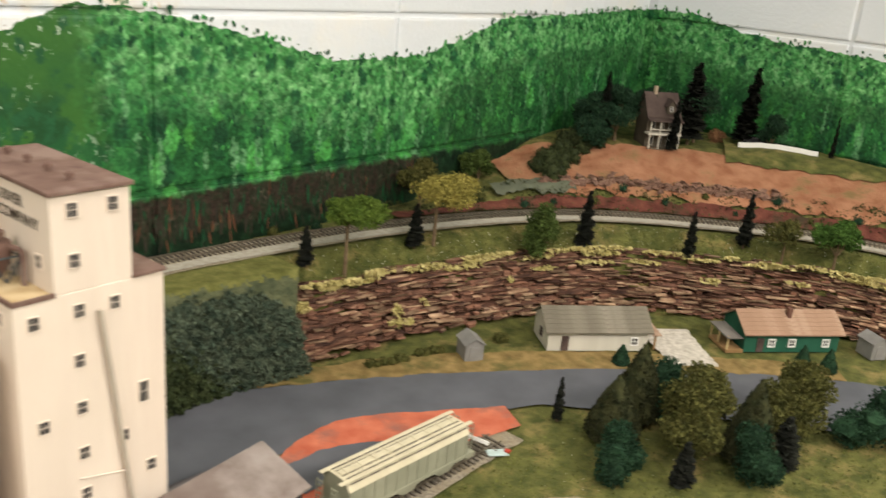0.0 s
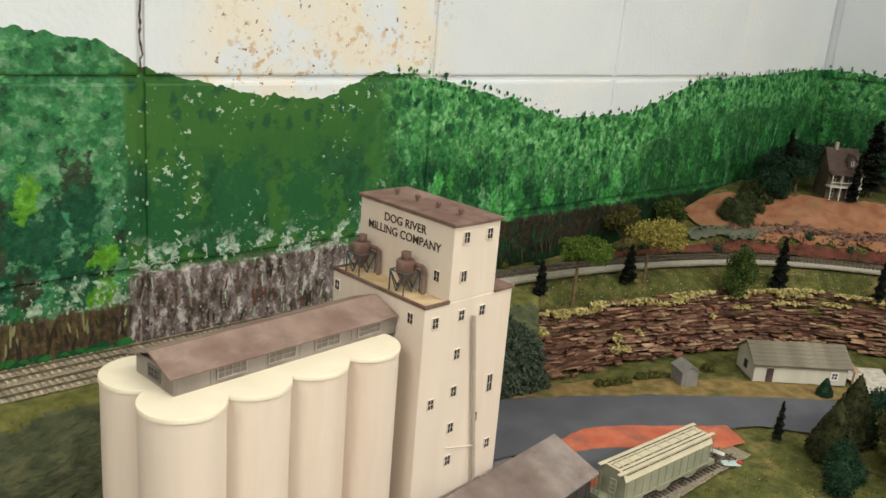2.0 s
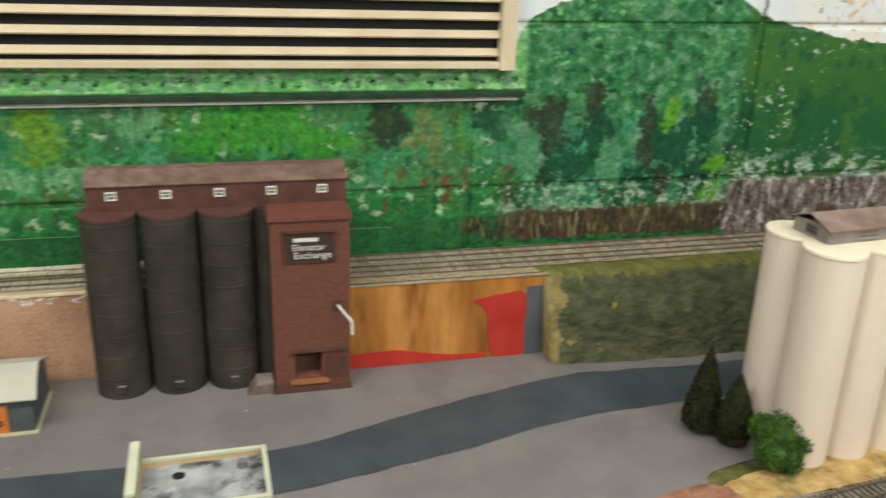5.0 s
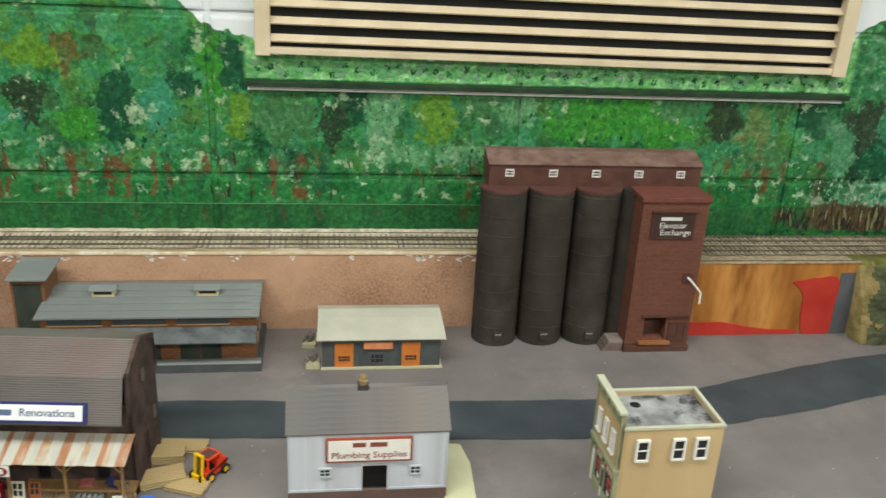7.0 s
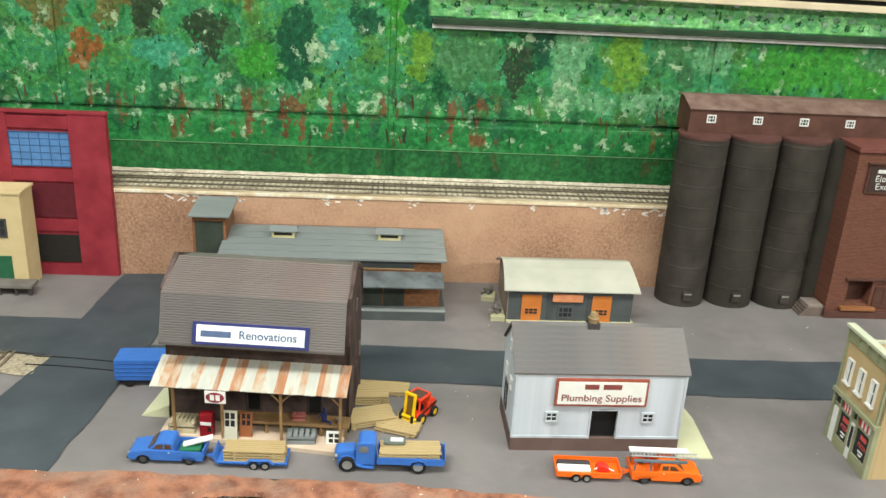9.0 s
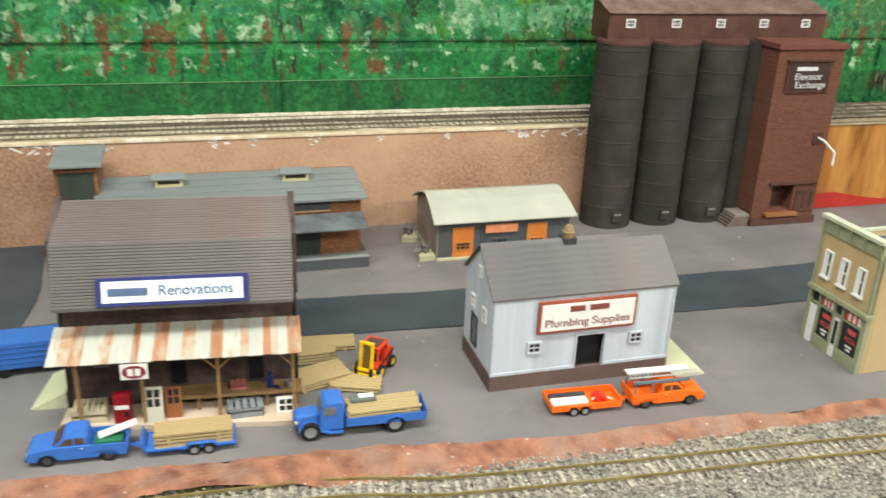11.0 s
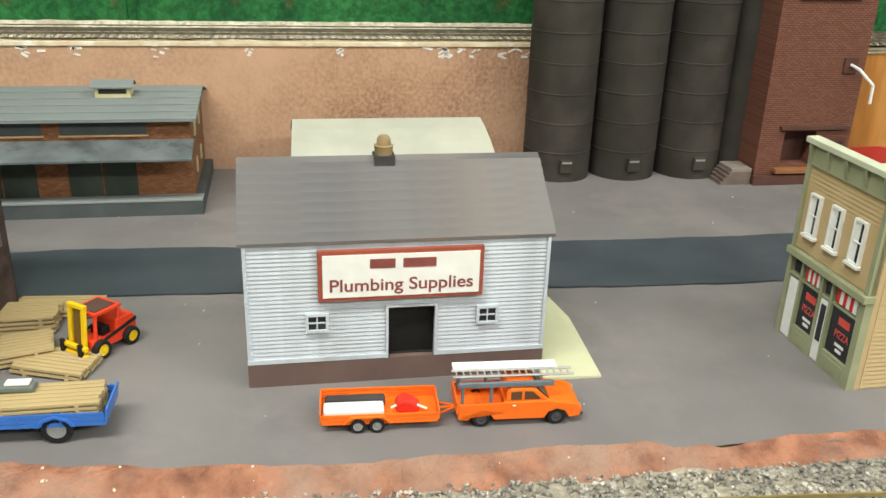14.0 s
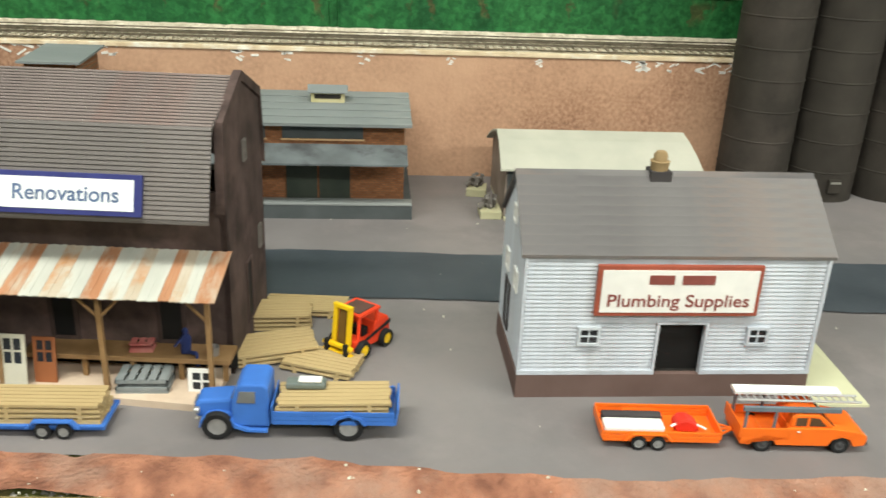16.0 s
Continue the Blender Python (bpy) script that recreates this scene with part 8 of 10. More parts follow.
def leaf_mesh(name, points, size, material, r, tilt=3.15):
    """Small folded leaves, one at every point."""
    verts, faces = [], []
    for p in points:
        q = Euler((r.uniform(-tilt, tilt), r.uniform(-tilt, tilt), r.uniform(0, 6.3))).to_matrix()
        s = size * r.uniform(0.6, 1.3)
        i = len(verts)
        for c in ((-s, 0, 0), (0, -s * 0.6, 0.3 * s), (s, 0, 0), (0, s * 0.6, 0.3 * s)):
            verts.append(tuple(Vector(p) + q @ Vector(c)))
        faces.append((i, i + 1, i + 2, i + 3))
    me = bpy.data.meshes.new(name)
    me.from_pydata(verts, [], faces)
    me.materials.append(material)
    return me


def blob_points(blobs, per, r, squash=1.0):
    out = []
    for c, rad in blobs:
        for _ in range(per):
            d = Vector((r.gauss(0, 1), r.gauss(0, 1), r.gauss(0, 1))).normalized()
            d.z *= squash
            out.append(Vector(c) + d * rad * r.uniform(0.55, 1.05))
    return out


def put_mesh(name, me, parent, label=""):
    ob = new(name, me)
    ob.parent = parent
    if label:
        ob["label"] = label
    return ob


def shrub(x, y, z, blobs, leaf, material, label, seed, per=170, group=""):
    r = random.Random(seed)
    g = thing("shrub", pose(x, y, z), label, "shrub", group)
    core = bmesh.new()
    for c, rad in blobs:
        tmp = bmesh.ops.create_icosphere(core, subdivisions=2, radius=rad * 0.66, matrix=Matrix.Translation(c))
        for v in tmp["verts"]:
            v.co += v.normal * rad * 0.4 * noise.noise(v.co * (1.6 / rad))
    part("foliage_core", core, material, g, smooth=True)
    put_mesh("foliage", leaf_mesh("foliage", blob_points(blobs, int(per * 2.2), r), leaf * 1.1, material, r), g)
    return g


def leafy_tree(x, y, z, h, rad, material, label, seed, per=70, leaf=0.0021, bare=0.45, lean=(0.0, 0.0), flat=1.0, squash=0.8):
    """A tapered trunk with limbs that carry clumps of leaves."""
    h, rad, per, leaf = h * 1.15, rad * 1.2, int(per * 4.2), leaf * 1.1
    r = random.Random(seed)
    g = thing("tree", pose(x, y, z - 0.002), label, "tree")
    bm = bmesh.new()
    fork = h * bare
    rod(bm, (0, 0, 0), (0.02 * h, 0.01 * h, fork), h * 0.028, 8, h * 0.018)
    blobs = []
    for k in range(9):
        a = 2 * math.pi * k / 9 + r.uniform(-0.3, 0.3)
        d = rad * (r.uniform(0.35, 0.8) if k < 7 else r.uniform(0, 0.2))
        tip = (lean[0] + d * math.cos(a), lean[1] + d * math.sin(a), fork + flat * (h - fork) * (r.uniform(0.25, 0.7) if k < 7 else r.uniform(0.6, 0.85)))
        rod(bm, (0.02 * h, 0.01 * h, fork * 0.97), tip, h * 0.012, 6, h * 0.004)
        blobs.append((tip, rad * r.uniform(0.34, 0.50)))
        blobs.append(((tip[0] * 0.6, tip[1] * 0.6, tip[2] * 0.94 + 0.004), rad * r.uniform(0.22, 0.34)))
    part("trunk", bm, M_TRUNK, g)
    put_mesh("crown", leaf_mesh("crown", blob_points(blobs, per, r, squash), leaf, material, r), g)
    return g


def brush_tree(x, y, z, h, rad, label, seed, material=None, lean=(0, 0)):
    """A bottle-brush conifer: whorls of drooping needle twigs on a thin trunk."""
    h, rad = h * 1.25, rad * 1.6
    r = random.Random(seed)
    g = thing("conifer", pose(x, y, z - 0.002, lean[0], lean[1], 0), label, "conifer")
    bm = bmesh.new()
    rod(bm, (0, 0, 0), (0, 0, h), h * 0.022, 6, h * 0.004)
    part("trunk", bm, M_TRUNK, g)
    verts, faces = [], []
    for k in range(2000):
        u = r.uniform(0.12, 1.0)
        a = r.uniform(0, 6.283)
        env = rad * (1.05 - u) ** 0.55 * (0.82 + 0.22 * math.sin(u * 34 + a)) * r.uniform(0.55, 1.0)
        base = Vector((0, 0, h * u))
        out = Vector((math.cos(a), math.sin(a), r.uniform(-0.35, 0.25))) * env
        side = Vector((-math.sin(a), math.cos(a), r.uniform(-0.5, 0.5))) * max(0.0011, 0.30 * env)
        i = len(verts)
        verts += [tuple(base), tuple(base + out * 0.6 + side), tuple(base + out), tuple(base + out * 0.6 - side)]
        faces.append((i, i + 1, i + 2, i + 3))
    me = bpy.data.meshes.new("crown")
    me.from_pydata(verts, [], faces)
    me.materials.append(material or M_BRUSH)
    put_mesh("crown", me, g)
    return g


def cone_tree(x, y, z, h, rad, material, label, seed, leaf=0.0011, n=1500, fat=1.0):
    """A dense clipped conifer: a rough cone covered in fine tufts."""
    r = random.Random(seed)
    g = thing("conifer", pose(x, y, z - 0.001), label, "conifer")
    prof = [(rad * 0.35, 0.03 * h), (rad * 0.93, 0.10 * h), (rad * 0.96, 0.2 * h), (rad * 0.78 * fat, 0.42 * h), (rad * 0.50 * fat, 0.66 * h), (rad * 0.20 * fat, 0.88 * h), (rad * 0.03, 0.99 * h)]
    leaf, n = leaf * 1.55, int(n * 1.3)
    core = lathe(prof, 24)
    for v in core.verts:
        v.co += Vector((v.co.x, v.co.y, 0)) * 0.30 * noise.noise(v.co * (3.0 / rad) + Vector((seed, 0, 0)))
    part("crown_core", core, material, g, smooth=True)
    zs, rs = [p[1] for p in prof], [p[0] for p in prof]
    pts = []
    for _ in range(n):
        zz = h * (1 - math.sqrt(r.uniform(0.0, 0.94)))
        a = r.uniform(0, 6.283)
        q = float(np.interp(zz, zs, rs)) * r.uniform(0.92, 1.16)
        pts.append(Vector((q * math.cos(a), q * math.sin(a), zz)))
    put_mesh("crown", leaf_mesh("crown", pts, leaf, material, r), g)
    part("trunk", rod(bmesh.new(), (0, 0, 0), (0, 0, 0.08 * h), rad * 0.18, 8), M_TRUNK, g)
    return g


# by the silos
cone_tree(-0.084, 0.566, 0, 0.100, 0.019, M_CONE, "dark pointed conifer beside the silos", 1, 0.0013, 2600)
cone_tree(-0.066, 0.536, 0, 0.082, 0.0150, M_CONE, "dark rounded conifer beside the silos", 2, 0.0013, 2400, 1.35)
shrub(-0.043, 0.490, 0, [((0, 0.004, 0.036), 0.021), ((0.018, 0.012, 0.047), 0.017), ((-0.014, -0.006, 0.022), 0.017), ((0.004, -0.010, 0.014), 0.015), ((-0.016, 0.010, 0.040), 0.014), ((0.018, -0.002, 0.026), 0.014)], 0.0014, M_LEAFBRIGHT, "bright green clumpy shrub at the silo's foot", 3, 700)
for k in range(9):
    shrub(0.186 + 0.011 * k, 0.407 + 0.0006 * k, 0.0015, [((0, 0, 0.003), 0.005 + 0.0012 * (k % 3))], 0.0009, M_LEAFOLIVE, "low olive shrub along the shed's wall", 20 + k, 140, "low shrubs along the shed")

# along the upper line
for k, (x, y, h) in enumerate(((0.649, 0.767, 0.043), (0.815, 0.738, 0.050), (1.050, 0.616, 0.070), (1.160, 0.502, 0.060), (1.237, 0.452, 0.068))):
    brush_tree(x, y, land(x, y), h, 0.009 + 0.0015 * (k % 3), "black-green bottle-brush conifer by the upper track", 40 + k)
leafy_tree(0.690, 0.740, land(0.690, 0.740), 0.091, 0.034, M_LEAFLIME, "small tree with a flat bright green crown", 51, 90, bare=0.66, lean=(0.020, -0.004), flat=0.75, squash=0.62)
leafy_tree(0.842, 0.728, land(0.842, 0.728), 0.088, 0.056, M_LEAFYELLOW, "small tree with a broad yellow-green crown", 52, 90, bare=0.62, lean=(0.026, -0.006), flat=0.7, squash=0.5)
leafy_tree(0.975, 0.640, land(0.975, 0.640), 0.098, 0.026, M_LEAF, "tall ragged green tree by the upper track", 53, 80, bare=0.15, squash=1.25)
leafy_tree(1.245, 0.395, land(1.245, 0.395), 0.062, 0.026, M_LEAFOLIVE, "thin olive tree by the upper track", 54, 32)
leafy_tree(1.275, 0.330, land(1.275, 0.330), 0.078, 0.034, M_LEAFBRIGHT, "leafy green tree by the upper track", 55, 90, bare=0.3)
leafy_tree(0.925, 0.832, land(0.925, 0.832), 0.075, 0.034, M_LEAFOLIVE, "olive tree behind the upper track", 56, 60, bare=0.25)
leafy_tree(1.07, 0.838, land(1.07, 0.838), 0.050, 0.026, M_LEAF, "low olive tree behind the upper track", 57, 60, bare=0.2)

# on the hill
for k, (x, y, h, w, lean) in enumerate(((1.335, 0.775, 0.098, 0.012, (0, 0)), (1.395, 0.668, 0.076, 0.010, (0, 2)), (1.465, 0.672, 0.118, 0.024, (0, 0)), (1.535, 0.600, 0.118, 0.019, (0, 9)), (1.585, 0.455, 0.065, 0.005, (0, 3)))):
    brush_tree(x, y, land(x, y), h, w, "dark bottle-brush conifer on the hill", 60 + k, None, lean)
for k, (x, y, h, w) in enumerate(((1.355, 0.760, 0.095, 0.040), (1.385, 0.790, 0.085, 0.036), (1.495, 0.675, 0.105, 0.042), (1.45, 0.715, 0.085, 0.030), (1.545, 0.55, 0.06, 0.026), (1.325, 0.80, 0.075, 0.034), (1.435, 0.755, 0.095, 0.036), (1.30, 0.765, 0.05, 0.030))):
    leafy_tree(x, y, land(x, y), h, w, M_LEAFDARK, "dark bushy tree beside the hill house", 66 + k, 80, bare=0.15)
for k in range(44):
    r = random.Random(300 + k)
    x = r.uniform(1.16, 1.38)
    y = 0.772 - 0.10 * max(0, x - 1.26) + r.random() * (0.022 + 0.25 * (x - 1.16)) - (0.03 if k % 6 == 0 and x < 1.24 else 0)
    s = r.uniform(0.013, 0.021)
    shrub(x, y, land(x, y), [((0, 0, 0.5 * s), s), ((0.9 * s, 0.4 * s, 0.35 * s), 0.7 * s), ((-0.5 * s, -0.7 * s, 0.2 * s), 0.6 * s)], 0.0018, M_LEAFHILL, "dull olive ground shrub on the hill", 310 + k, 90, "ground shrubs on the hill")
for k in range(22):
    r = random.Random(400 + k)
    u = 150 + int(k * 3.6)
    p = beside(TRACK_LINE, 0.062 + r.uniform(-0.012, 0.022))[min(u, 250)]
    shrub(p[0], p[1], land(*p), [((0, 0, 0.003), r.uniform(0.006, 0.013))], 0.0014, M_LEAFDARK if k % 3 else M_LEAFOLIVE, "dark low shrub on the bank", 430 + k, 90, "low shrubs on the bank")

# in front of the road
cone_tree(0.735, 0.370, 0, 0.078, 0.027, M_CONE, "tall brown-green cone conifer", 81, 0.0014, 2200)
cone_tree(0.795, 0.376, 0, 0.094, 0.027, M_CONE, "taller brown-green cone conifer", 82, 0.0014, 2400)
shrub(0.682, 0.338, 0, [((0, 0, 0.018), 0.019), ((0.018, 0.006, 0.030), 0.017), ((-0.018, -0.010, 0.014), 0.017), ((0.022, -0.008, 0.012), 0.015)], 0.0017, M_LEAFDARK, "dark green bushy shrub", 83, 420)
shrub(0.815, 0.350, 0, [((0, 0, 0.028), 0.025), ((0.016, 0.010, 0.050), 0.020), ((0.010, -0.018, 0.022), 0.024), ((-0.012, -0.012, 0.044), 0.018)], 0.0018, M_LEAFDARK, "dark blue-green bushy tree", 84, 420)
leafy_tree(0.790, 0.300, 0, 0.082, 0.036, M_LEAFOLIVE, "olive tree with a broad ragged crown", 85, 150, bare=0.3)
leafy_tree(0.762, 0.288, 0, 0.060, 0.030, M_LEAFOLIVE, "low olive tree in the clump", 185, 130, bare=0.25)
cone_tree(0.800, 0.250, 0, 0.100, 0.025, M_CONE, "tall slim cone conifer", 86, 0.0014, 2200)
shrub(0.775, 0.232, 0, [((0, 0, 0.018), 0.021), ((0.004, 0.008, 0.044), 0.018), ((-0.010, -0.008, 0.030), 0.018), ((0.014, -0.010, 0.010), 0.016)], 0.0018, M_LEAFDARK, "dark green shrub before the cone conifer", 87, 420)
brush_tree(0.714, 0.278, 0, 0.040, 0.010, "small black bottle-brush conifer", 88)
brush_tree(0.825, 0.222, 0, 0.048, 0.014, "black bottle-brush conifer in the clump", 89)
leafy_tree(0.915, 0.240, 0, 0.074, 0.034, M_LEAFOLIVE, "olive tree by the road", 90, 140, bare=0.25)
leafy_tree(0.875, 0.235, 0, 0.058, 0.034, M_LEAFOLIVE, "low olive tree by the road", 190, 120, bare=0.25)
shrub(0.945, 0.172, 0, [((0, 0, 0.026), 0.026), ((0.018, -0.008, 0.046), 0.020), ((-0.014, 0.016, 0.018), 0.022), ((0.02, -0.04, 0.026), 0.024), ((0.03, -0.03, 0.05), 0.02)], 0.0018, M_LEAFDARK, "dark green clump of trees", 91, 420)
brush_tree(0.724, 0.431, 0, 0.044, 0.0055, "thin black bottle-brush conifer by the road", 92)
for k, (x, y, h) in enumerate(((0.905, 0.456, 0.030), (1.077, 0.290, 0.040), (1.102, 0.264, 0.036))):
    cone_tree(x, y, 0, h, 0.0105, M_LEAFDARK, "small dark green cone shrub before the house", 93 + k, n=700)
for k, (x, y) in enumerate(((0.655, 0.652), (0.672, 0.645), (0.690, 0.640), (0.722, 0.634), (0.740, 0.628), (0.838, 0.60))):
    shrub(x, y, land(x, y), [((0, 0, 0.004), 0.008), ((0.008, -0.004, 0.003), 0.007)], 0.0013, M_LEAFOLIVE, "low olive shrub under the rock cutting", 100 + k, 120, "low shrubs under the rocks")


def slope_foliage():
    """One draped mat of foliage over the slope between the mill and the rocks."""
    g = thing("foliage_mat", pose(0, 0, 0), "dense dark blue-green foliage mat draped on the slope", "foliage")
    r = random.Random(500)
    low, high = [], []
    for _ in range(15000):
        x, u = r.uniform(0.36, 0.588), r.random()
        y = 0.712 - 0.19 * max(0, x - 0.5) + 0.055 * (0.45 * u + 0.55 * u ** 6)
        b = 0.006 * (0.5 + noise.noise(Vector((x * 30, u * 9.0, 1.0)))) + 0.006 * noise.noise(Vector((x * 130, u * 14, 4.0)))
        p = Vector((x, y - b - 0.008 * (1 - u) - r.uniform(0, 0.005), 0.002 + (0.097 - 0.45 * max(0, x - 0.555)) * u + 0.35 * b))
        (low if x + 0.10 * u + r.gauss(0, 0.012) > 0.50 else high).append(p)
    put_mesh("foliage", leaf_mesh("foliage", low, 0.0030, M_LEAFBLUE, r), g, "dark blue-green drape")
    put_mesh("foliage", leaf_mesh("foliage", high, 0.0028, M_LEAFDULL, r), g, "dull olive-green drape")
    return g


M_LEAFBLUE = leaf_mat("blue_green_foliage", (0.036, 0.060, 0.042), (0.115, 0.145, 0.098))
M_LEAFDULL = leaf_mat("dull_green_foliage", (0.022, 0.036, 0.014), (0.060, 0.078, 0.030))
slope_foliage()


# ---- rock cutting ----
def rock_cutting():
    g = thing("rock_cutting", pose(0, 0, 0), "layered brown rock cutting with pale yellow lichen", "rock face", kind="structure")
    r = random.Random(77)
    shapes = []
    for k in range(9):
        L, D, H = r.uniform(0.030, 0.095), r.uniform(0.014, 0.022), r.uniform(0.0035, 0.0105)
        bm = box(-L / 2, L / 2, -D / 2, D / 2, -H / 2, H / 2)
        bmesh.ops.subdivide_edges(bm, edges=list(bm.edges), cuts=3, use_grid_fill=True)
        for v in bm.verts:
            thin = 1 - 0.62 * (abs(v.co.x) / (L / 2)) ** 1.6
            v.co.y, v.co.z = v.co.y * thin, v.co.z * thin
            v.co += Vector((r.uniform(-0.25, 0.25) * D, r.uniform(-0.26, 0.26) * D, r.uniform(-0.24, 0.24) * H))
        shapes.append(mesh_of("rock", bm, M_ROCK))
    n = 0
    for k in range(len(TRACK_LINE)):
        if not 0.57 < TRACK_LINE[k][0] < 1.385 or TRACK_LINE[k][1] < 0.0 or k % 2:
            continue
        t = tangent_at(TRACK_LINE, k)
        nrm = np.array((-t[1], t[0]))
        for layer in range(8):
            if n >= 300:
                continue
            u = (layer + r.uniform(0.1, 0.9)) / 8
            d = -(0.104 - 0.042 * u) + 0.008 * wob(k * 0.05, layer, 1.7) + r.uniform(-0.004, 0.004)
            p = TRACK_LINE[k] + nrm * d + t * r.uniform(-0.012, 0.012)
            z = 0.006 + 0.074 * u
            shared("rock", r.choice(shapes), g, pose(p[0], p[1], z, r.uniform(-9, 9), r.uniform(-5, 5), math.degrees(math.atan2(t[1], t[0])) + r.uniform(-8, 8)))
            n += 1
    rest = bmesh.new()
    for k in range(2400):
        i = r.randrange(2, len(TRACK_LINE) - 2)
        if not 0.58 < TRACK_LINE[i][0] < 1.385 or TRACK_LINE[i][1] < 0.0:
            continue
        t = tangent_at(TRACK_LINE, i)
        nrm = np.array((-t[1], t[0]))
        u = r.random()
        p = TRACK_LINE[i] + nrm * (-(0.112 - 0.046 * u) + r.uniform(-0.006, 0.003))
        m = pose(p[0], p[1], 0.003 + 0.078 * u, r.uniform(-25, 25), r.uniform(-10, 10), math.degrees(math.atan2(t[1], t[0])) + r.uniform(-22, 22))
        vs = quad_box(rest, *(s * r.uniform(0.002, 0.009) for s in (-1, 1)), *(s * r.uniform(0.0015, 0.004) for s in (-1, 1)), *(s * r.uniform(0.0008, 0.0026) for s in (-1, 1)))
        for v in vs:
            v.co = m @ v.co
    part("rock_rubble", rest, M_ROCK, g)["kind"] = "stuff"
    pale = bmesh.new()
    for k in range(1500):
        i = r.randrange(2, len(TRACK_LINE) - 2)
        if not 0.58 < TRACK_LINE[i][0] < 1.385 or TRACK_LINE[i][1] < 0.0:
            continue
        t = tangent_at(TRACK_LINE, i)
        nrm = np.array((-t[1], t[0]))
        u = r.random()
        p = TRACK_LINE[i] + nrm * (-(0.117 - 0.047 * u) + r.uniform(-0.003, 0.003))
        m = pose(p[0], p[1], 0.006 + 0.078 * u, r.uniform(-20, 20), r.uniform(-4, 4), math.degrees(math.atan2(t[1], t[0])) + r.uniform(-8, 8))
        for v in quad_box(pale, *(s * r.uniform(0.003, 0.018) for s in (-1, 1)), *(s * r.uniform(0.0015, 0.004) for s in (-1, 1)), *(s * r.uniform(0.0003, 0.0010) for s in (-1, 1))):
            v.co = m @ v.co
    part("pale_rubble", pale, mat("pale_brown_rock", (0.14, 0.076, 0.048), (0.38, 0.26, 0.17), 60, 0.9, 0.8, 0.002, 200, island=0.5), g, "tan and rust rock chips")["kind"] = "stuff"
    # lichen: ragged mats along the crest, and a few low on the face
    pts = []
    mats = [(r.uniform(155, 238), r.uniform(0.80, 0.93), r.uniform(0.012, 0.036), 0.0022) for _ in range(46)]
    mats += [(166, 0.17, 0.019, 0.0050), (166, 0.34, 0.007, 0.0062), (169.5, 0.38, 0.004, 0.0050), (157, 0.66, 0.010, 0.0058), (160, 0.84, 0.016, 0.0034), (170, 0.87, 0.032, 0.0040), (174, 0.80, 0.036, 0.0034), (179, 0.52, 0.005, 0.0040), (184, 0.64, 0.030, 0.0024), (190, 0.70, 0.032, 0.0024), (196, 0.72, 0.024, 0.0024), (203, 0.5, 0.014, 0.004), (212, 0.62, 0.02, 0.003)]
    for i, u, wide, tall in mats:
        i = int(i)
        if not 0.60 < TRACK_LINE[i][0] < 1.37 or TRACK_LINE[i][1] < 0.02:
            continue
        t = tangent_at(TRACK_LINE, i)
        nrm = np.array((-t[1], t[0]))
        for _ in range(int(900000 * wide * tall) + 140):
            q, dz = r.uniform(-1, 1), r.uniform(-1, 1)
            if q * q + dz * dz > 1 + 0.8 * noise.noise(Vector((q * 3 + i, dz * 3, u * 9))) or noise.noise(Vector((i + q * wide * 210, dz * tall * 260, u * 7))) < -0.16:
                continue
            v = u + dz * tall / 0.078
            c = TRACK_LINE[i] + nrm * (-(0.1215 - 0.048 * v) + r.gauss(0, 0.0016)) + t * q * wide
            pts.append(Vector((c[0], c[1], 0.013 + 0.078 * v)))
    put_mesh("lichen", leaf_mesh("lichen", pts, 0.0031, M_LICHEN, r, 0.8), g, "pale yellow lichen tufts")["kind"] = "stuff"
    return g


rock_cutting()

# hill surfaces
hill_z = lambda e: (lambda x, y: land(x, y) + e)
M_CLAY = mat("orange_clay_hill", (0.25, 0.105, 0.055), (0.41, 0.205, 0.12), 34, 0.95, 0.9, 0.003, 240, coarse=17, coarse_col=(0.20, 0.135, 0.06), coarse_cut=(0.54, 0.66))
tagged(new("ground", strip_mesh("ground", [(1.09, 0.765), (1.14, 0.722), (1.21, 0.66), (1.30, 0.55), (1.40, 0.40), (1.44, 0.25), (1.46, 0.05)], [(1.13, 0.862), (1.23, 0.850), (1.32, 0.76), (1.40, 0.67), (1.50, 0.54), (1.56, 0.36), (1.60, 0.1)], 120, 18, hill_z(0.004), M_CLAY, 0.012, 51)), "bare orange clay slope below the hill house", kind="structure")
tagged(new("ground", strip_mesh("ground", [(1.43, 0.58), (1.50, 0.45), (1.55, 0.33)], [(1.58, 0.66), (1.60, 0.50), (1.60, 0.36)], 60, 12, hill_z(0.0065), M_GRASS, 0.010, 53)), "worn lawn on the hill", kind="structure")
tagged(new("ground", strip_mesh("ground", [(1.04, 0.772), (1.10, 0.745), (1.16, 0.705)], [(1.06, 0.805), (1.12, 0.785), (1.175, 0.735)], 60, 10, hill_z(0.0070), mat("grey_green_earth", (0.075, 0.088, 0.062), (0.13, 0.14, 0.10), 30, 0.95, 0.6), 0.010, 54)), "grey-green earth on the slope", kind="structure")
bank = [k for k in range(0, 258, 4) if TRACK_LINE[k][0] > 0.84]
tagged(new("ground", strip_mesh("ground", [tuple(p) for p in beside(TRACK_LINE, 0.044)[bank]], [tuple(p) for p in beside(TRACK_LINE, 0.066)[bank]], 200, 6, hill_z(0.006), mat("dark_red_bank", (0.075, 0.022, 0.017), (0.16, 0.055, 0.038), 60, 0.95, 0.9, 0.002, 240, coarse=20, coarse_col=(0.05, 0.035, 0.02)), 0.006, 55)), "dark red bank behind the upper track", kind="structure")


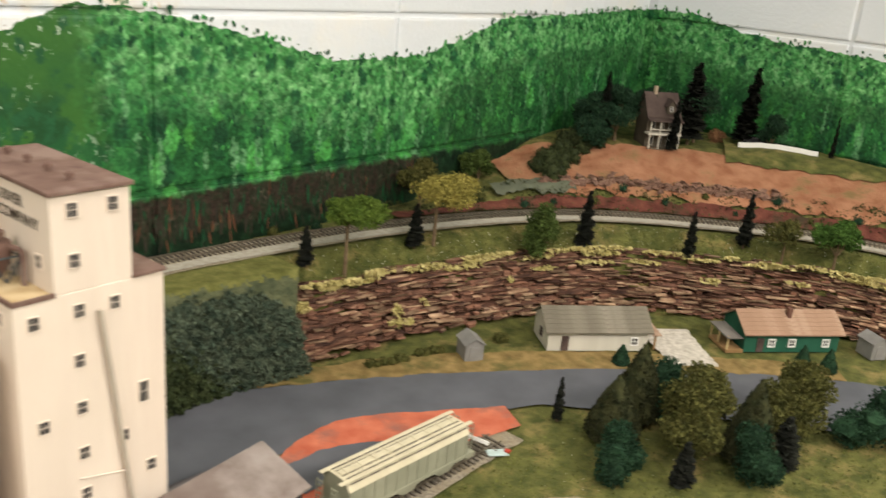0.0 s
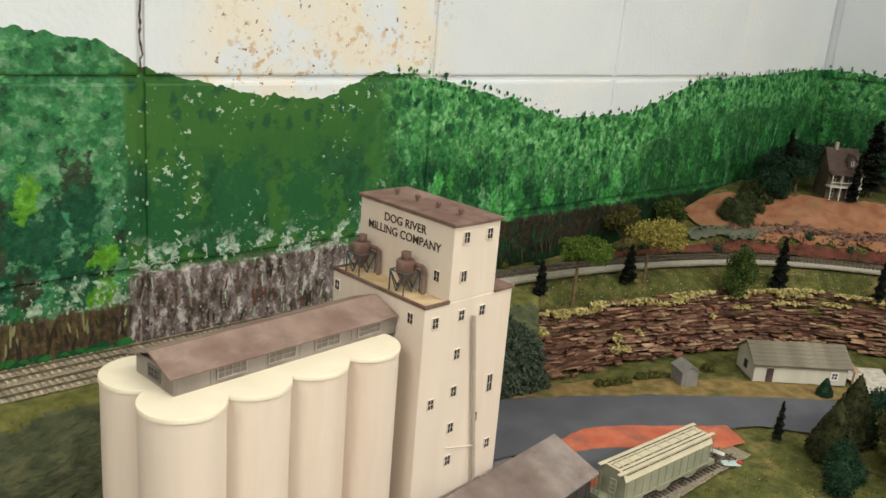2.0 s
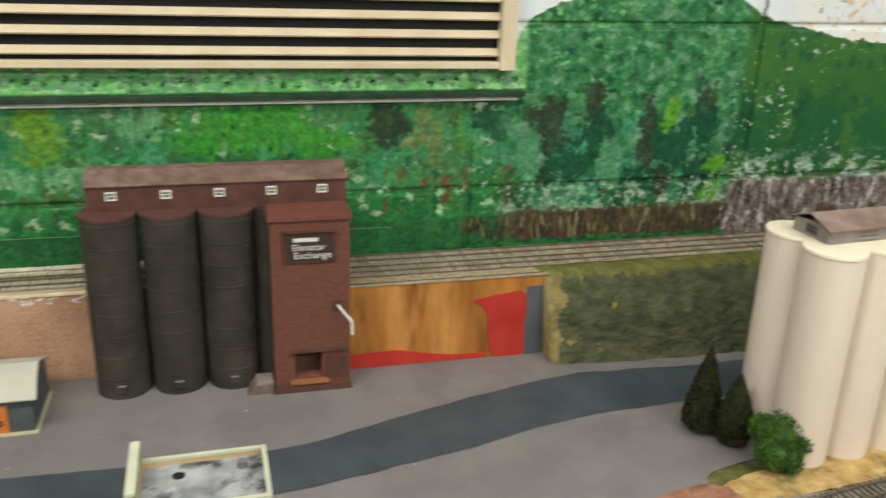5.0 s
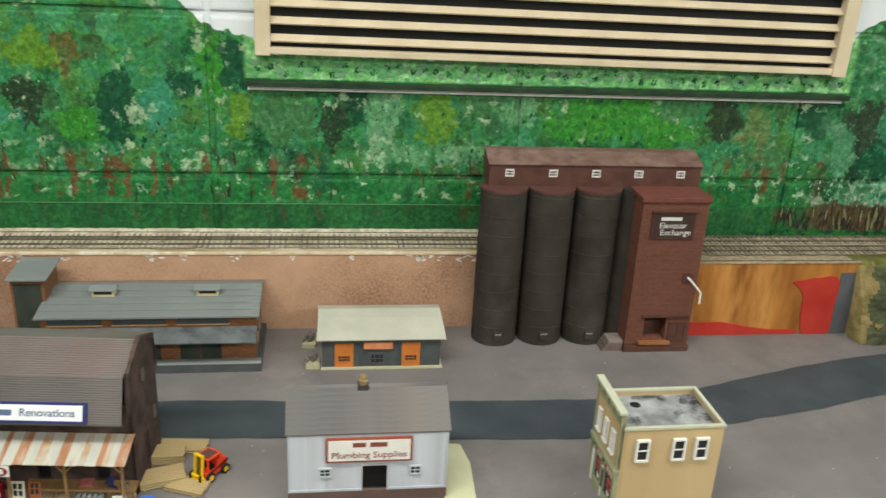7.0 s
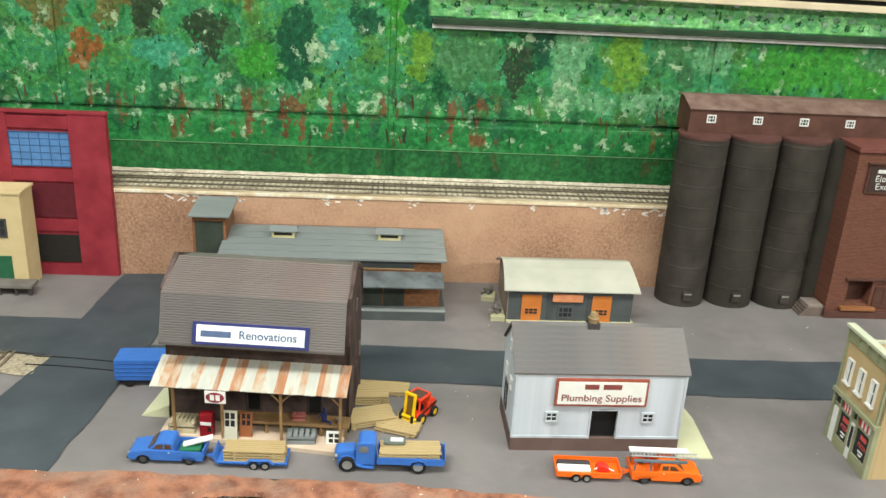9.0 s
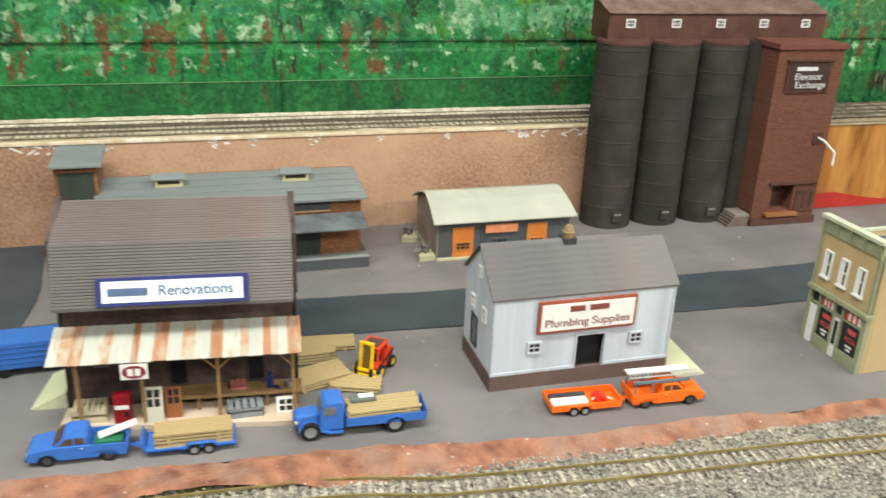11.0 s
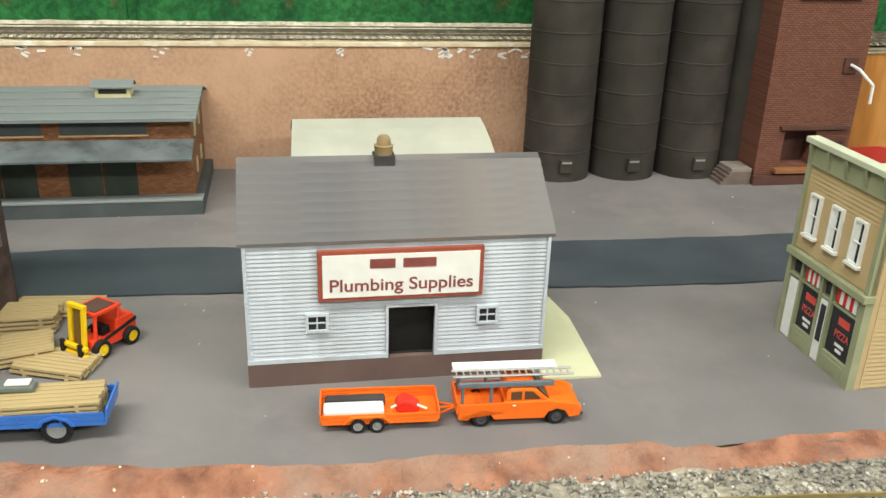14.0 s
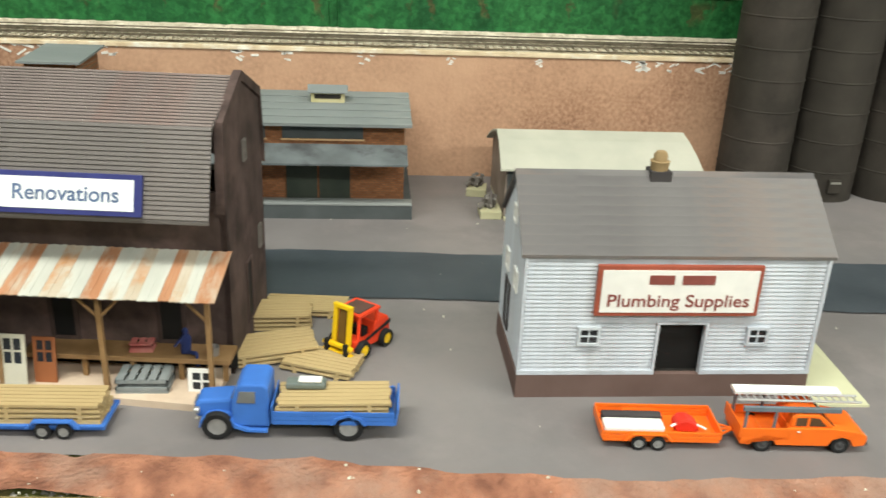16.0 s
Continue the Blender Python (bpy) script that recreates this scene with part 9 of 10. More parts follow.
def stone_terrace():
    g = thing("stone_terrace", pose(0, 0, 0), "pinkish brown rubble terrace on the hill", "terrace", kind="structure")
    r = random.Random(9)
    m_ = mat("pink_brown_stone", (0.11, 0.060, 0.045), (0.30, 0.18, 0.13), 60, 0.9, 0.8, 0.0015, 260, random_ob=0.25)
    line = beside(TRACK_LINE, 0.098)
    use = [k for k in range(len(line)) if 1.13 < line[k][0] < 1.40 and line[k][1] > 0.47]
    shapes = []
    for k in range(6):
        bm = box(-0.006, 0.006, -0.0045, 0.0045, -0.003, 0.003)
        bmesh.ops.subdivide_edges(bm, edges=list(bm.edges), cuts=1, use_grid_fill=True)
        for v in bm.verts:
            v.co += Vector((r.uniform(-1, 1), r.uniform(-1, 1), r.uniform(-1, 1))) * 0.0025
        shapes.append(mesh_of("stone", bm, m_))
    for k in range(230):
        p = line[r.choice(use)] + np.array((r.gauss(0, 0.009), r.gauss(0, 0.007)))
        shared("stone", r.choice(shapes), g, pose(p[0], p[1], land(*p) + r.uniform(0.002, 0.006), r.uniform(-25, 25), r.uniform(-25, 25), r.uniform(0, 180)))
    return g


stone_terrace()


# ---- houses on the right ----
def cottage(m, label, wall_mat, roof_mat, L, porch=False, chimney=False):
    g = thing("cottage", m, label, "house")
    D, E, R = 0.060, 0.030, 0.051
    part("wall", box(0, L, 0, D, 0, E), wall_mat, g)
    for x in (0, L - 0.0015):
        part("gable", prism([(0, E), (D / 2, R - 0.002), (D, E)], x, x + 0.0015), wall_mat, g)
    for k in range(7):
        part("board", prism([(0, 0), (-0.0006, 0), (-0.0001, 0.0034), (0, 0.0034)], 0, L), wall_mat, g).matrix_basis = pose(0, 0, 0.001 + 0.0034 * k)
    roof = part("roof", slab([(-0.006, E - 0.002), (D / 2, R), (D + 0.008, E - 0.003)], -0.005, L + 0.005, 0.0014), roof_mat, g)
    a, run = math.degrees(math.atan2(R - E + 0.002, D / 2 + 0.006)), math.hypot(R - E + 0.002, D / 2 + 0.006)
    c = mesh_of("shingle_course", prism([(0, 0.0001), (0, 0.0007), (run / 6, 0.0003), (run / 6, 0.0001)], -0.005, L + 0.005), roof_mat)
    for k in range(6):
        shared("shingle_course", c, roof, pose(0, -0.006, E - 0.002, a) @ pose(0, run / 6 * k, 0))
    part("door", box(0.018, 0.028, -0.0012, 0.0004, 0.001, 0.021), M_BARN, g, "dark brown front door")
    for x in ((0.112,) if not porch else (0.034, 0.064, 0.115)):
        window_part(g, x, 0.008, 0.011, 0.012, -0.0004, M_WHITE, (1, 1), 0.0014)
    if not porch:
        window_part(g, 0, 0.009, 0.010, 0.012, 0.034, M_BARN, (1, 1), 0.0012, turn=-90)
        for y in (0.004, D * 0.5):
            part("porch_post", box(L + 0.012, L + 0.0142, y, y + 0.0022, 0, 0.024), M_WOODMID, g)
        part("porch_roof", slab([(-0.003, 0.0238), (D * 0.9, 0.0275)], L + 0.0052, L + 0.018, 0.0012), M_TANROOF, g, "tan porch roof")
    if porch:
        part("porch_floor", box(-0.026, -0.001, -0.002, D * 0.8, 0, 0.004), M_WOODMID, g)
        for y in (0.0, D * 0.4, D * 0.76):
            part("porch_post", box(-0.025, -0.0228, y, y + 0.0022, 0.004, 0.023), M_WOODPALE, g)
        part("porch_roof", slab([(-0.004, 0.0225), (D * 0.8, 0.0245)], -0.028, -0.0055, 0.0012), M_GREYWOOD, g)
    if chimney:
        part("chimney", box(L * 0.48, L * 0.48 + 0.006, D / 2 - 0.013, D / 2 - 0.006, 0.040, 0.057, 0.0004), mat("brown_chimney", (0.12, 0.06, 0.045), (0.18, 0.09, 0.065), 80, 0.8), g)
    return g


M_HOUSEWHITE = mat("dusty_white_siding", (0.46, 0.44, 0.38), (0.58, 0.56, 0.49), 40, 0.7, 0.15)
M_HOUSEGREEN = mat("deep_green_siding", (0.010, 0.070, 0.042), (0.022, 0.105, 0.065), 40, 0.6, 0.15)
M_TANROOF = mat("tan_brown_roof", (0.27, 0.165, 0.11), (0.36, 0.235, 0.165), 40, 0.75, 0.25, coarse=20, coarse_col=(0.42, 0.30, 0.22))
cottage(pose(0.862, 0.540, land(0.862, 0.540), 0, 0, -39), "small dusty white cottage with a grey shingle roof", M_HOUSEWHITE, mat("weathered_board_roof", (0.125, 0.112, 0.085), (0.21, 0.19, 0.15), 40, 0.8, 0.5, 0.0006, 260, coarse=18, coarse_col=(0.27, 0.245, 0.20)), 0.136)
cottage(pose(1.074, 0.366, 0.0, 0, 0, -39), "deep green cottage with a tan roof and a porch", M_HOUSEGREEN, M_TANROOF, 0.140, True, True)


def grey_shed(m, label):
    g = thing("garden_shed", m, label, "shed")
    grey = mat("plain_grey_shed", (0.19, 0.185, 0.18), (0.25, 0.245, 0.235), 50, 0.7, 0.2)
    part("wall", prism([(0, 0), (0, 0.024), (0.012, 0.031), (0.024, 0.024), (0.024, 0)], 0, 0.030, "y"), grey, g)
    part("roof", slab([(-0.002, 0.0235), (0.012, 0.0325), (0.026, 0.0235)], -0.002, 0.032, 0.0012, "y"), grey, g)
    part("door", box(0.006, 0.018, -0.0008, 0.0003, 0.001, 0.020), grey, g)
    return g


grey_shed(pose(0.753, 0.587, land(0.753, 0.587), 0, 0, -30), "plain grey garden shed by the verge")
grey_shed(pose(1.195, 0.236, 0, 0, 0, -35), "plain grey garden shed beside the green cottage")


def hill_house():
    z = land(1.40, 0.70) - 0.004
    g = thing("hill_house", pose(1.378, 0.712, z, 0, 0, -39), "tall dark Victorian house with a cream two-storey porch", "house")
    cream = mat("dim_brown_siding", (0.075, 0.062, 0.045), (0.12, 0.10, 0.075), 50, 0.7, 0.2)
    roofm = mat("dull_brown_roof", (0.055, 0.038, 0.034), (0.090, 0.064, 0.056), 50, 0.8, 0.25)
    part("wall", box(0, 0.056, 0, 0.05, 0, 0.062), cream, g)
    part("gable", prism([(0, 0.062), (0.025, 0.094), (0.05, 0.062)], 0.0, 0.056), cream, g)
    part("roof", slab([(-0.005, 0.0585), (0.025, 0.0975), (0.055, 0.0585)], -0.004, 0.060, 0.0015), roofm, g)
    d = part("dormer", prism([(0.032, 0.064), (0.032, 0.078), (0.039, 0.088), (0.046, 0.078), (0.046, 0.064)], -0.003, 0.02, "y"), cream, g)
    part("dormer_roof", slab([(0.030, 0.0765), (0.039, 0.0895), (0.048, 0.0765)], -0.006, 0.02, 0.0012, "y"), roofm, d)
    window_part(d, 0.0365, 0.068, 0.005, 0.009, -0.003, M_WHITE, (0, 1), 0.001)
    part("porch_floor", box(-0.003, 0.059, -0.018, 0, 0, 0.004), cream, g)
    for z0, h in ((0.004, 0.024), (0.031, 0.022)):
        for x in (0.0, 0.018, 0.037, 0.0545):
            part("porch_post", box(x, x + 0.0018, -0.017, -0.0152, z0, z0 + h), M_HOUSEWHITE, g)
    part("balcony", box(-0.003, 0.059, -0.018, 0, 0.028, 0.031), M_HOUSEWHITE, g)
    part("porch_roof", slab([(-0.020, 0.053), (0.0, 0.058)], -0.004, 0.060, 0.0015), roofm, g)
    part("balcony_rail", box(-0.002, 0.058, -0.0174, -0.0166, 0.037, 0.0385), M_HOUSEWHITE, g)
    for x in (0.008, 0.024, 0.040):
        window_part(g, x, 0.036, 0.007, 0.014, 0, M_HOUSEWHITE, (0, 1), 0.001)
        window_part(g, x, 0.007, 0.007, 0.016, 0, M_HOUSEWHITE, (0, 1), 0.001)
    part("chimney", box(0.014, 0.020, 0.022, 0.028, 0.088, 0.108, 0.0005), plain("buff_chimney", (0.36, 0.29, 0.21), 0.8), g)
    return g


hill_house()


def white_fence():
    g = thing("fence", pose(0, 0, 0), "plain white board fence on the hill", "fence")
    n = 22
    for k in range(n):
        u = k / (n - 1)
        x, y = 1.505 + 0.070 * u, 0.590 - 0.112 * u
        part("fence_board", box(-0.0031, 0.0031, -0.0008, 0.0008, 0, 0.019), M_WHITE, g).matrix_basis = pose(x, y, land(x, y) - 0.004, 0, 0, -58)
    return g


white_fence()
shrub(1.545, 0.655, land(1.545, 0.655), [((0, 0, 0.010), 0.014), ((0.008, -0.006, 0.008), 0.012)], 0.0016, leaf_mat("russet_foliage", (0.20, 0.10, 0.05), (0.33, 0.18, 0.09)), "russet brown shrub by the fence", 700, 200)


def small_car(m):
    g = thing("toy_car", m, "small black toy car parked on the hill lawn", "car")
    part("body", hull([(-0.020, 0.003), (-0.020, 0.009), (-0.010, 0.010), (-0.006, 0.015), (0.008, 0.015), (0.013, 0.010), (0.020, 0.009), (0.020, 0.003)], -0.008, 0.008, 0.001), plain("black_enamel", (0.015, 0.015, 0.018), 0.25), g)
    for x in (-0.012, 0.012):
        for y in (-0.0085, 0.0055):
            wheel(g, x, y, 0.004, 0.003)
    return g


small_car(pose(1.535, 0.575, land(1.535, 0.575) + 0.008, 0, 0, -70))


# ---- covered hoppers ----
def hopper(m, label, roof_mat, side_mat):
    """A covered hopper wagon, 0.172 long, standing on its spur."""
    g = thing("hopper_wagon", m, label, "rail wagon", "hopper wagons")
    L, W = 0.172, 0.034
    sec = [(-W / 2, 0.019), (-W / 2, 0.041), (-W / 2 + 0.003, 0.0465), (-0.008, 0.0495), (0.008, 0.0495), (W / 2 - 0.003, 0.0465), (W / 2, 0.041), (W / 2, 0.019), (W / 2 - 0.005, 0.013), (-W / 2 + 0.005, 0.013)]
    bm = prism(sec, 0.012, L - 0.012)
    part("body", bm, side_mat, g)
    for x0, x1 in ((0.0, 0.012), (L - 0.012, L)):
        part("end_frame", prism([(-W / 2, 0.013), (-W / 2, 0.018), (W / 2, 0.018), (W / 2, 0.013)], x0, x1), side_mat, g)
        x = x0 + 0.001 if x0 == 0 else x1 - 0.001
        part("ladder", rods([((x, y, 0.016), (x, y, 0.046)) for y in (-0.013, -0.006, 0.006, 0.013)] + [((x, a, z), (x, a + 0.007, z)) for a in (-0.013, 0.006) for z in (0.020, 0.025, 0.030, 0.035, 0.040, 0.045)], 0.0005, 5), side_mat, g)
    for y in (-W / 2, W / 2):
        for k in range(12):
            x = 0.015 + (L - 0.03) * k / 11
            part("rib", box(x - 0.0006, x + 0.0006, y - 0.0006, y + 0.0006, 0.019, 0.041), side_mat, g)
        part("sill", box(0.002, L - 0.002, y - 0.0009, y + 0.0009, 0.0165, 0.0195), side_mat, g)
    part("roof", slab([(-W / 2 - 0.0003, 0.0415), (-W / 2 + 0.003, 0.0470), (-0.008, 0.0500), (0.008, 0.0500), (W / 2 - 0.003, 0.0470), (W / 2 + 0.0003, 0.0415)], 0.011, L - 0.011, 0.0005), roof_mat, g, "yellowed cream roof")
    for y in (-0.0125, 0.0125):
        part("walkway", box(0.004, L - 0.004, y - 0.0022, y + 0.0022, 0.0492, 0.0500), roof_mat, g)
    part("hatch", box(0.014, L - 0.014, -0.0035, 0.0035, 0.0500, 0.0512, 0.0003), roof_mat, g)
    for k in range(9):
        x = 0.020 + (L - 0.04) * k / 8
        part("hatch_clamp", box(x - 0.0007, x + 0.0007, -0.0055, 0.0055, 0.0503, 0.0517), roof_mat, g)
    # dark dashes stand in for the shadow gaps between the walkways
    slot = mesh_of("walkway_gap_shade", box(-0.0082, 0.0082, -0.0005, 0.0005, 0, 0.0003), M_DARKWOOD)
    for y in (-0.0152, -0.0093, -0.0045, 0.0045, 0.0093, 0.0152):
        z = 0.0476 if abs(y) > 0.015 else 0.0499 if abs(y) > 0.005 else 0.0502
        for k in range(8):
            shared("walkway_gap_shade", slot, g, pose(0.0225 + 0.0182 * k, y, z))
    for k in range(3):
        x = 0.038 + 0.048 * k
        bm = prism([(x - 0.018, 0.014), (x + 0.018, 0.014), (x + 0.006, 0.0065), (x - 0.006, 0.0065)], -0.013, 0.013, "y")
        part("bay", bm, side_mat, g)
    for x in (0.024, L - 0.024):
        t = part("bogie", box(x - 0.014, x + 0.014, -0.010, 0.010, 0.0075, 0.0115, 0.0006), M_BLACK, g, "black bogie")
        for dx in (-0.0095, 0.0095):
            for y in (-0.0098, 0.0076):
                part("wheel", moved(lathe([(0.0055, 0), (0.0062, 0.0002), (0.0062, 0.0006), (0.0055, 0.0008), (0.0054, 0.0022)], 18), pose(x + dx, y + 0.0022, 0.0090, 90)), M_RAIL, t, smooth=True)
    for x in (-0.004, L):
        part("coupler", box(x, x + 0.004, -0.0014, 0.0014, 0.010, 0.0125), M_BLACK, g)
    return g


hopper(pose(0.410, 0.4575, 0.0016, 0, 0, -2.2), "cream covered hopper wagon with a yellowed roof", M_HOPTOP, M_CREAMPLASTIC)
hopper(pose(0.206, 0.4545, 0.0016, 0, 0, 5.2), "dark grey covered hopper wagon inside the shed", M_GREYWALL, mat("grey_wagon_paint", (0.055, 0.06, 0.06), (0.085, 0.09, 0.09), 50, 0.6))


def derailed_scrap(m):
    g = thing("buffer_stop", m, "white and pale blue scrap buffer at the spur's end", "buffer stop")
    part("beam", moved(box(-0.001, 0.001, -0.014, 0.014, 0, 0.004, 0.0004), pose(0, 0, 0.012, 0, 20, 10)), M_WHITE, g)
    part("leg", rods([((0, -0.008, 0), (0.004, -0.008, 0.014)), ((0, 0.008, 0), (0.004, 0.008, 0.014)), ((0.016, 0, 0), (0.002, 0, 0.013))], 0.0011, 6), M_RAIL, g)
    part("sheet", moved(box(0, 0.022, -0.006, 0.006, 0, 0.0006), pose(0.004, -0.012, 0.002, 0, 5, -30)), plain("pale_blue_card", (0.42, 0.52, 0.52), 0.6), g)
    part("tag", box(0.021, 0.026, -0.026, -0.021, 0.001, 0.003), plain("red_tag", (0.45, 0.06, 0.04), 0.6), g)
    return g


derailed_scrap(pose(0.604, 0.450, 0.002))


def track_scrap(m):
    """Loose dark ties and a pale scrap lying across the spur."""
    g = thing("scrap_heap", m, "heap of loose black ties and pale scrap on the spur", "scrap")
    r = random.Random(12)
    for k in range(11):
        bm = box(-r.uniform(0.008, 0.017), r.uniform(0.008, 0.017), -0.0011, 0.0011, 0, 0.0019, 0.0002)
        part("loose_tie", bm, M_TIE, g).matrix_basis = pose(r.uniform(-0.016, 0.014), r.uniform(-0.010, 0.010), 0.0004 + 0.00045 * k, r.uniform(-6, 6), r.uniform(-4, 4), 10 + r.uniform(-24, 24))
    part("pale_scrap", moved(box(-0.006, 0.006, -0.003, 0.003, 0, 0.0012, 0.0002), pose(0.003, -0.006, 0.0058, 4, -4, 12)), plain("pale_metal_scrap", (0.40, 0.43, 0.45), 0.4), g, "pale metal scrap")
    return g


track_scrap(pose(0.0005, 0.4085, 0.0032))
single("plaster_lump", lathe([(0.0004, 0.0042), (0.0028, 0.0034), (0.0043, 0.0014), (0.0046, 0)], 14), M_ROOMWALL, "small white plaster lump beside the loading shed", "lump", m=pose(0.1625, 0.4600, 0.002), smooth=True)

# ---- mural: brush dabs of paint on the block walls ----
def paint(name, c, vary=0.14):
    return mat("mural_" + name, tuple(v * 0.82 for v in c), tuple(min(1, v * 1.15) for v in c), 120, 0.6, 0.35, 0.0004, 500, island=vary)


PAINTS = {
    "deep": (0.010, 0.070, 0.028), "mid": (0.024, 0.155, 0.042), "bright": (0.055, 0.285, 0.068), "light": (0.125, 0.38, 0.15),
    "pale": (0.36, 0.46, 0.36),
    "brown": (0.115, 0.050, 0.028), "tan": (0.22, 0.22, 0.11), "umber": (0.035, 0.030, 0.022), "ash": (0.24, 0.21, 0.19), "fern": (0.040, 0.21, 0.035), "flat": (0.028, 0.145, 0.034), "haze": (0.19, 0.33, 0.21)}
mural_rnd = random.Random(21)
DABS = {key: ([], []) for key in PAINTS}
JOINTS_Z = (0.185, 0.385)


def on_north(u, z, d):
    return (u, WALL_Y - d, z)


def on_east(u, z, d):
    return (EAST_X - d, u, z)


def dab(place, key, u, z, w, h, n=6):
    if any(abs(z - j) < 0.0035 for j in JOINTS_Z) and mural_rnd.random() < 0.75:
        return
    if place is on_north and -0.985 < u < -0.2 and (z + h > 0.337 or (0.295 < z + h and z - h < 0.310)):
        return
    if place is on_north and not -2.1 < u < EAST_X - 0.004 or place is on_east and u > WALL_Y - 0.004:
        return
    verts, faces = DABS[key]
    d = 0.0005 + mural_rnd.random() * 0.0012
    t = mural_rnd.uniform(-0.5, 0.5)
    i = len(verts)
    for k in range(n):
        a = 2 * math.pi * k / n
        q = mural_rnd.uniform(0.7, 1.2)
        x, y = w * q * math.cos(a), h * q * math.sin(a)
        verts.append(place(u + x * math.cos(t) - y * math.sin(t) * 0.6, z + x * math.sin(t) * 0.6 + y * math.cos(t), d))
    faces.append(tuple(range(i, i + n)))


def clump(place, key, u, z, rad, n, w, h, point=False):
    for _ in range(n):
        a, q = mural_rnd.uniform(0, 6.283), math.sqrt(mural_rnd.random())
        dz = q * math.sin(a)
        shrink = 1.0 if not point else 0.15 + 0.85 * (1 - (dz + 1) / 2)
        dab(place, key, u + rad * q * math.cos(a) * shrink, z + rad * (1.5 if point else 1.0) * dz, w, h)


def field(place, u0, u1, z0, z1, n, keys, w, h):
    """n dabs over a stretch; z0 and z1 may follow the stretch."""
    lo = z0 if callable(z0) else (lambda u: z0)
    hi = z1 if callable(z1) else (lambda u: z1)
    for _ in range(n):
        u = mural_rnd.uniform(u0, u1)
        z = mural_rnd.uniform(lo(u), hi(u))
        s = mural_rnd.uniform(0.6, 1.5)
        dab(place, mural_rnd.choice(keys), u, z, w * s, h * s)


def strokes(place, u0, u1, z0, z1, n, keys, w, h):
    for _ in range(n):
        u = mural_rnd.uniform(u0, u1)
        hh = h * mural_rnd.uniform(0.5, 1.4)
        dab(place, mural_rnd.choice(keys), u, mural_rnd.uniform(z0 + hh * 0.6, max(z0 + hh * 0.7, z1 - hh * 0.6)), w * mural_rnd.uniform(0.6, 1.5), hh, 7)


N = on_north
# mixed wood on the left and under the vent: a few thick touches over the brushwork
field(N, -2.1, -0.2, 0.16, 0.30, 260, ("haze", "pale", "light"), 0.0007, 0.0012)
field(N, -1.5, -0.5, 0.205, 0.29, 300, ("deep", "mid", "fern"), 0.0012, 0.0022)
strokes(N, -1.5, -0.4, 0.150, 0.215, 60, ("brown", "umber"), 0.0011, 0.0085)
# strip above the ledge
field(N, -0.98, -0.2, 0.3105, 0.334, 320, ("light", "light", "haze"), 0.0042, 0.0024)
for k in range(46):
    clump(N, "deep" if k % 2 else "mid", -0.97 + 0.0168 * k + mural_rnd.uniform(-0.004, 0.004), mural_rnd.uniform(0.316, 0.328), 0.0038, 10, 0.0012, 0.0015)
# blue-green wood beside the vent
field(N, -0.24, 0.10, 0.150, 0.19, 200, ("haze", "pale"), 0.0010, 0.0022)
strokes(N, -0.26, 0.10, 0.113, 0.150, 120, ("umber", "umber", "umber", "tan"), 0.0013, 0.011)
field(N, -0.3, 0.10, 0.104, 0.1125, 200, ("flat", "deep"), 0.006, 0.003)
# plain green hill in the middle
field(N, 0.10, 0.44, 0.21, lambda x: sky_n(x) - 0.012, 26, ("haze",), 0.0008, 0.0013)
for u in (0.12, 0.155, 0.19, 0.225, 0.29, 0.325, 0.37, 0.41):
    clump(N, "pale", u, 0.192 + mural_rnd.uniform(-0.006, 0.008), 0.007, 20, 0.0010, 0.0017, True)
strokes(N, 0.09, 0.45, 0.106, 0.178, 90, ("ash", "umber", "ash", "pale", "brown"), 0.0012, 0.009)
field(N, 0.10, 0.45, 0.108, 0.172, 260, ("pale", "ash"), 0.0008, 0.0014)
field(N, 0.085, 0.125, 0.19, 0.33, 36, ("pale", "haze"), 0.0013, 0.0020)
# leafy hills towards the corner, and on the east wall
for place, u0, u1, sky, base in ((N, 0.43, EAST_X, sky_n, 0.18), (on_east, -0.3, WALL_Y, sky_e, 0.18)):
    span = u1 - u0
    field(place, u0, u1, lambda v: sky(v) - 0.028, lambda v: sky(v) + 0.005, int(380 * span), ("deep", "mid", "deep", "bright"), 0.0022, 0.0030)
    field(place, u0, u1, base + 0.02, lambda v: sky(v) - 0.03, int(420 * span), ("deep", "mid", "bright"), 0.0016, 0.0036)
strokes(N, 0.44, 1.0, 0.106, 0.178, 240, ("umber", "umber", "deep", "umber", "deep", "umber", "deep", "brown"), 0.0013, 0.012)
for key, (verts, faces) in DABS.items():
    me = bpy.data.meshes.new("mural_dabs")
    me.from_pydata(verts, [], faces)
    me.materials.append(paint(key, PAINTS[key]))
    tagged(new("mural_dabs", me), "thick brush dabs of a painted forest mural", "mural", kind="stuff")

# thin pale seams of the backdrop boards
for x0, x1, z in ((-2.0, -0.55, 0.1475), (-0.62, -0.36, 0.139)):
    single("trim", box(x0, x1, WALL_Y - 0.0011, WALL_Y - 0.0004, z, z + 0.0007), plain("pale_green_seam", (0.16, 0.30, 0.15), 0.6), "pale seam along the painted wall", kind="structure")


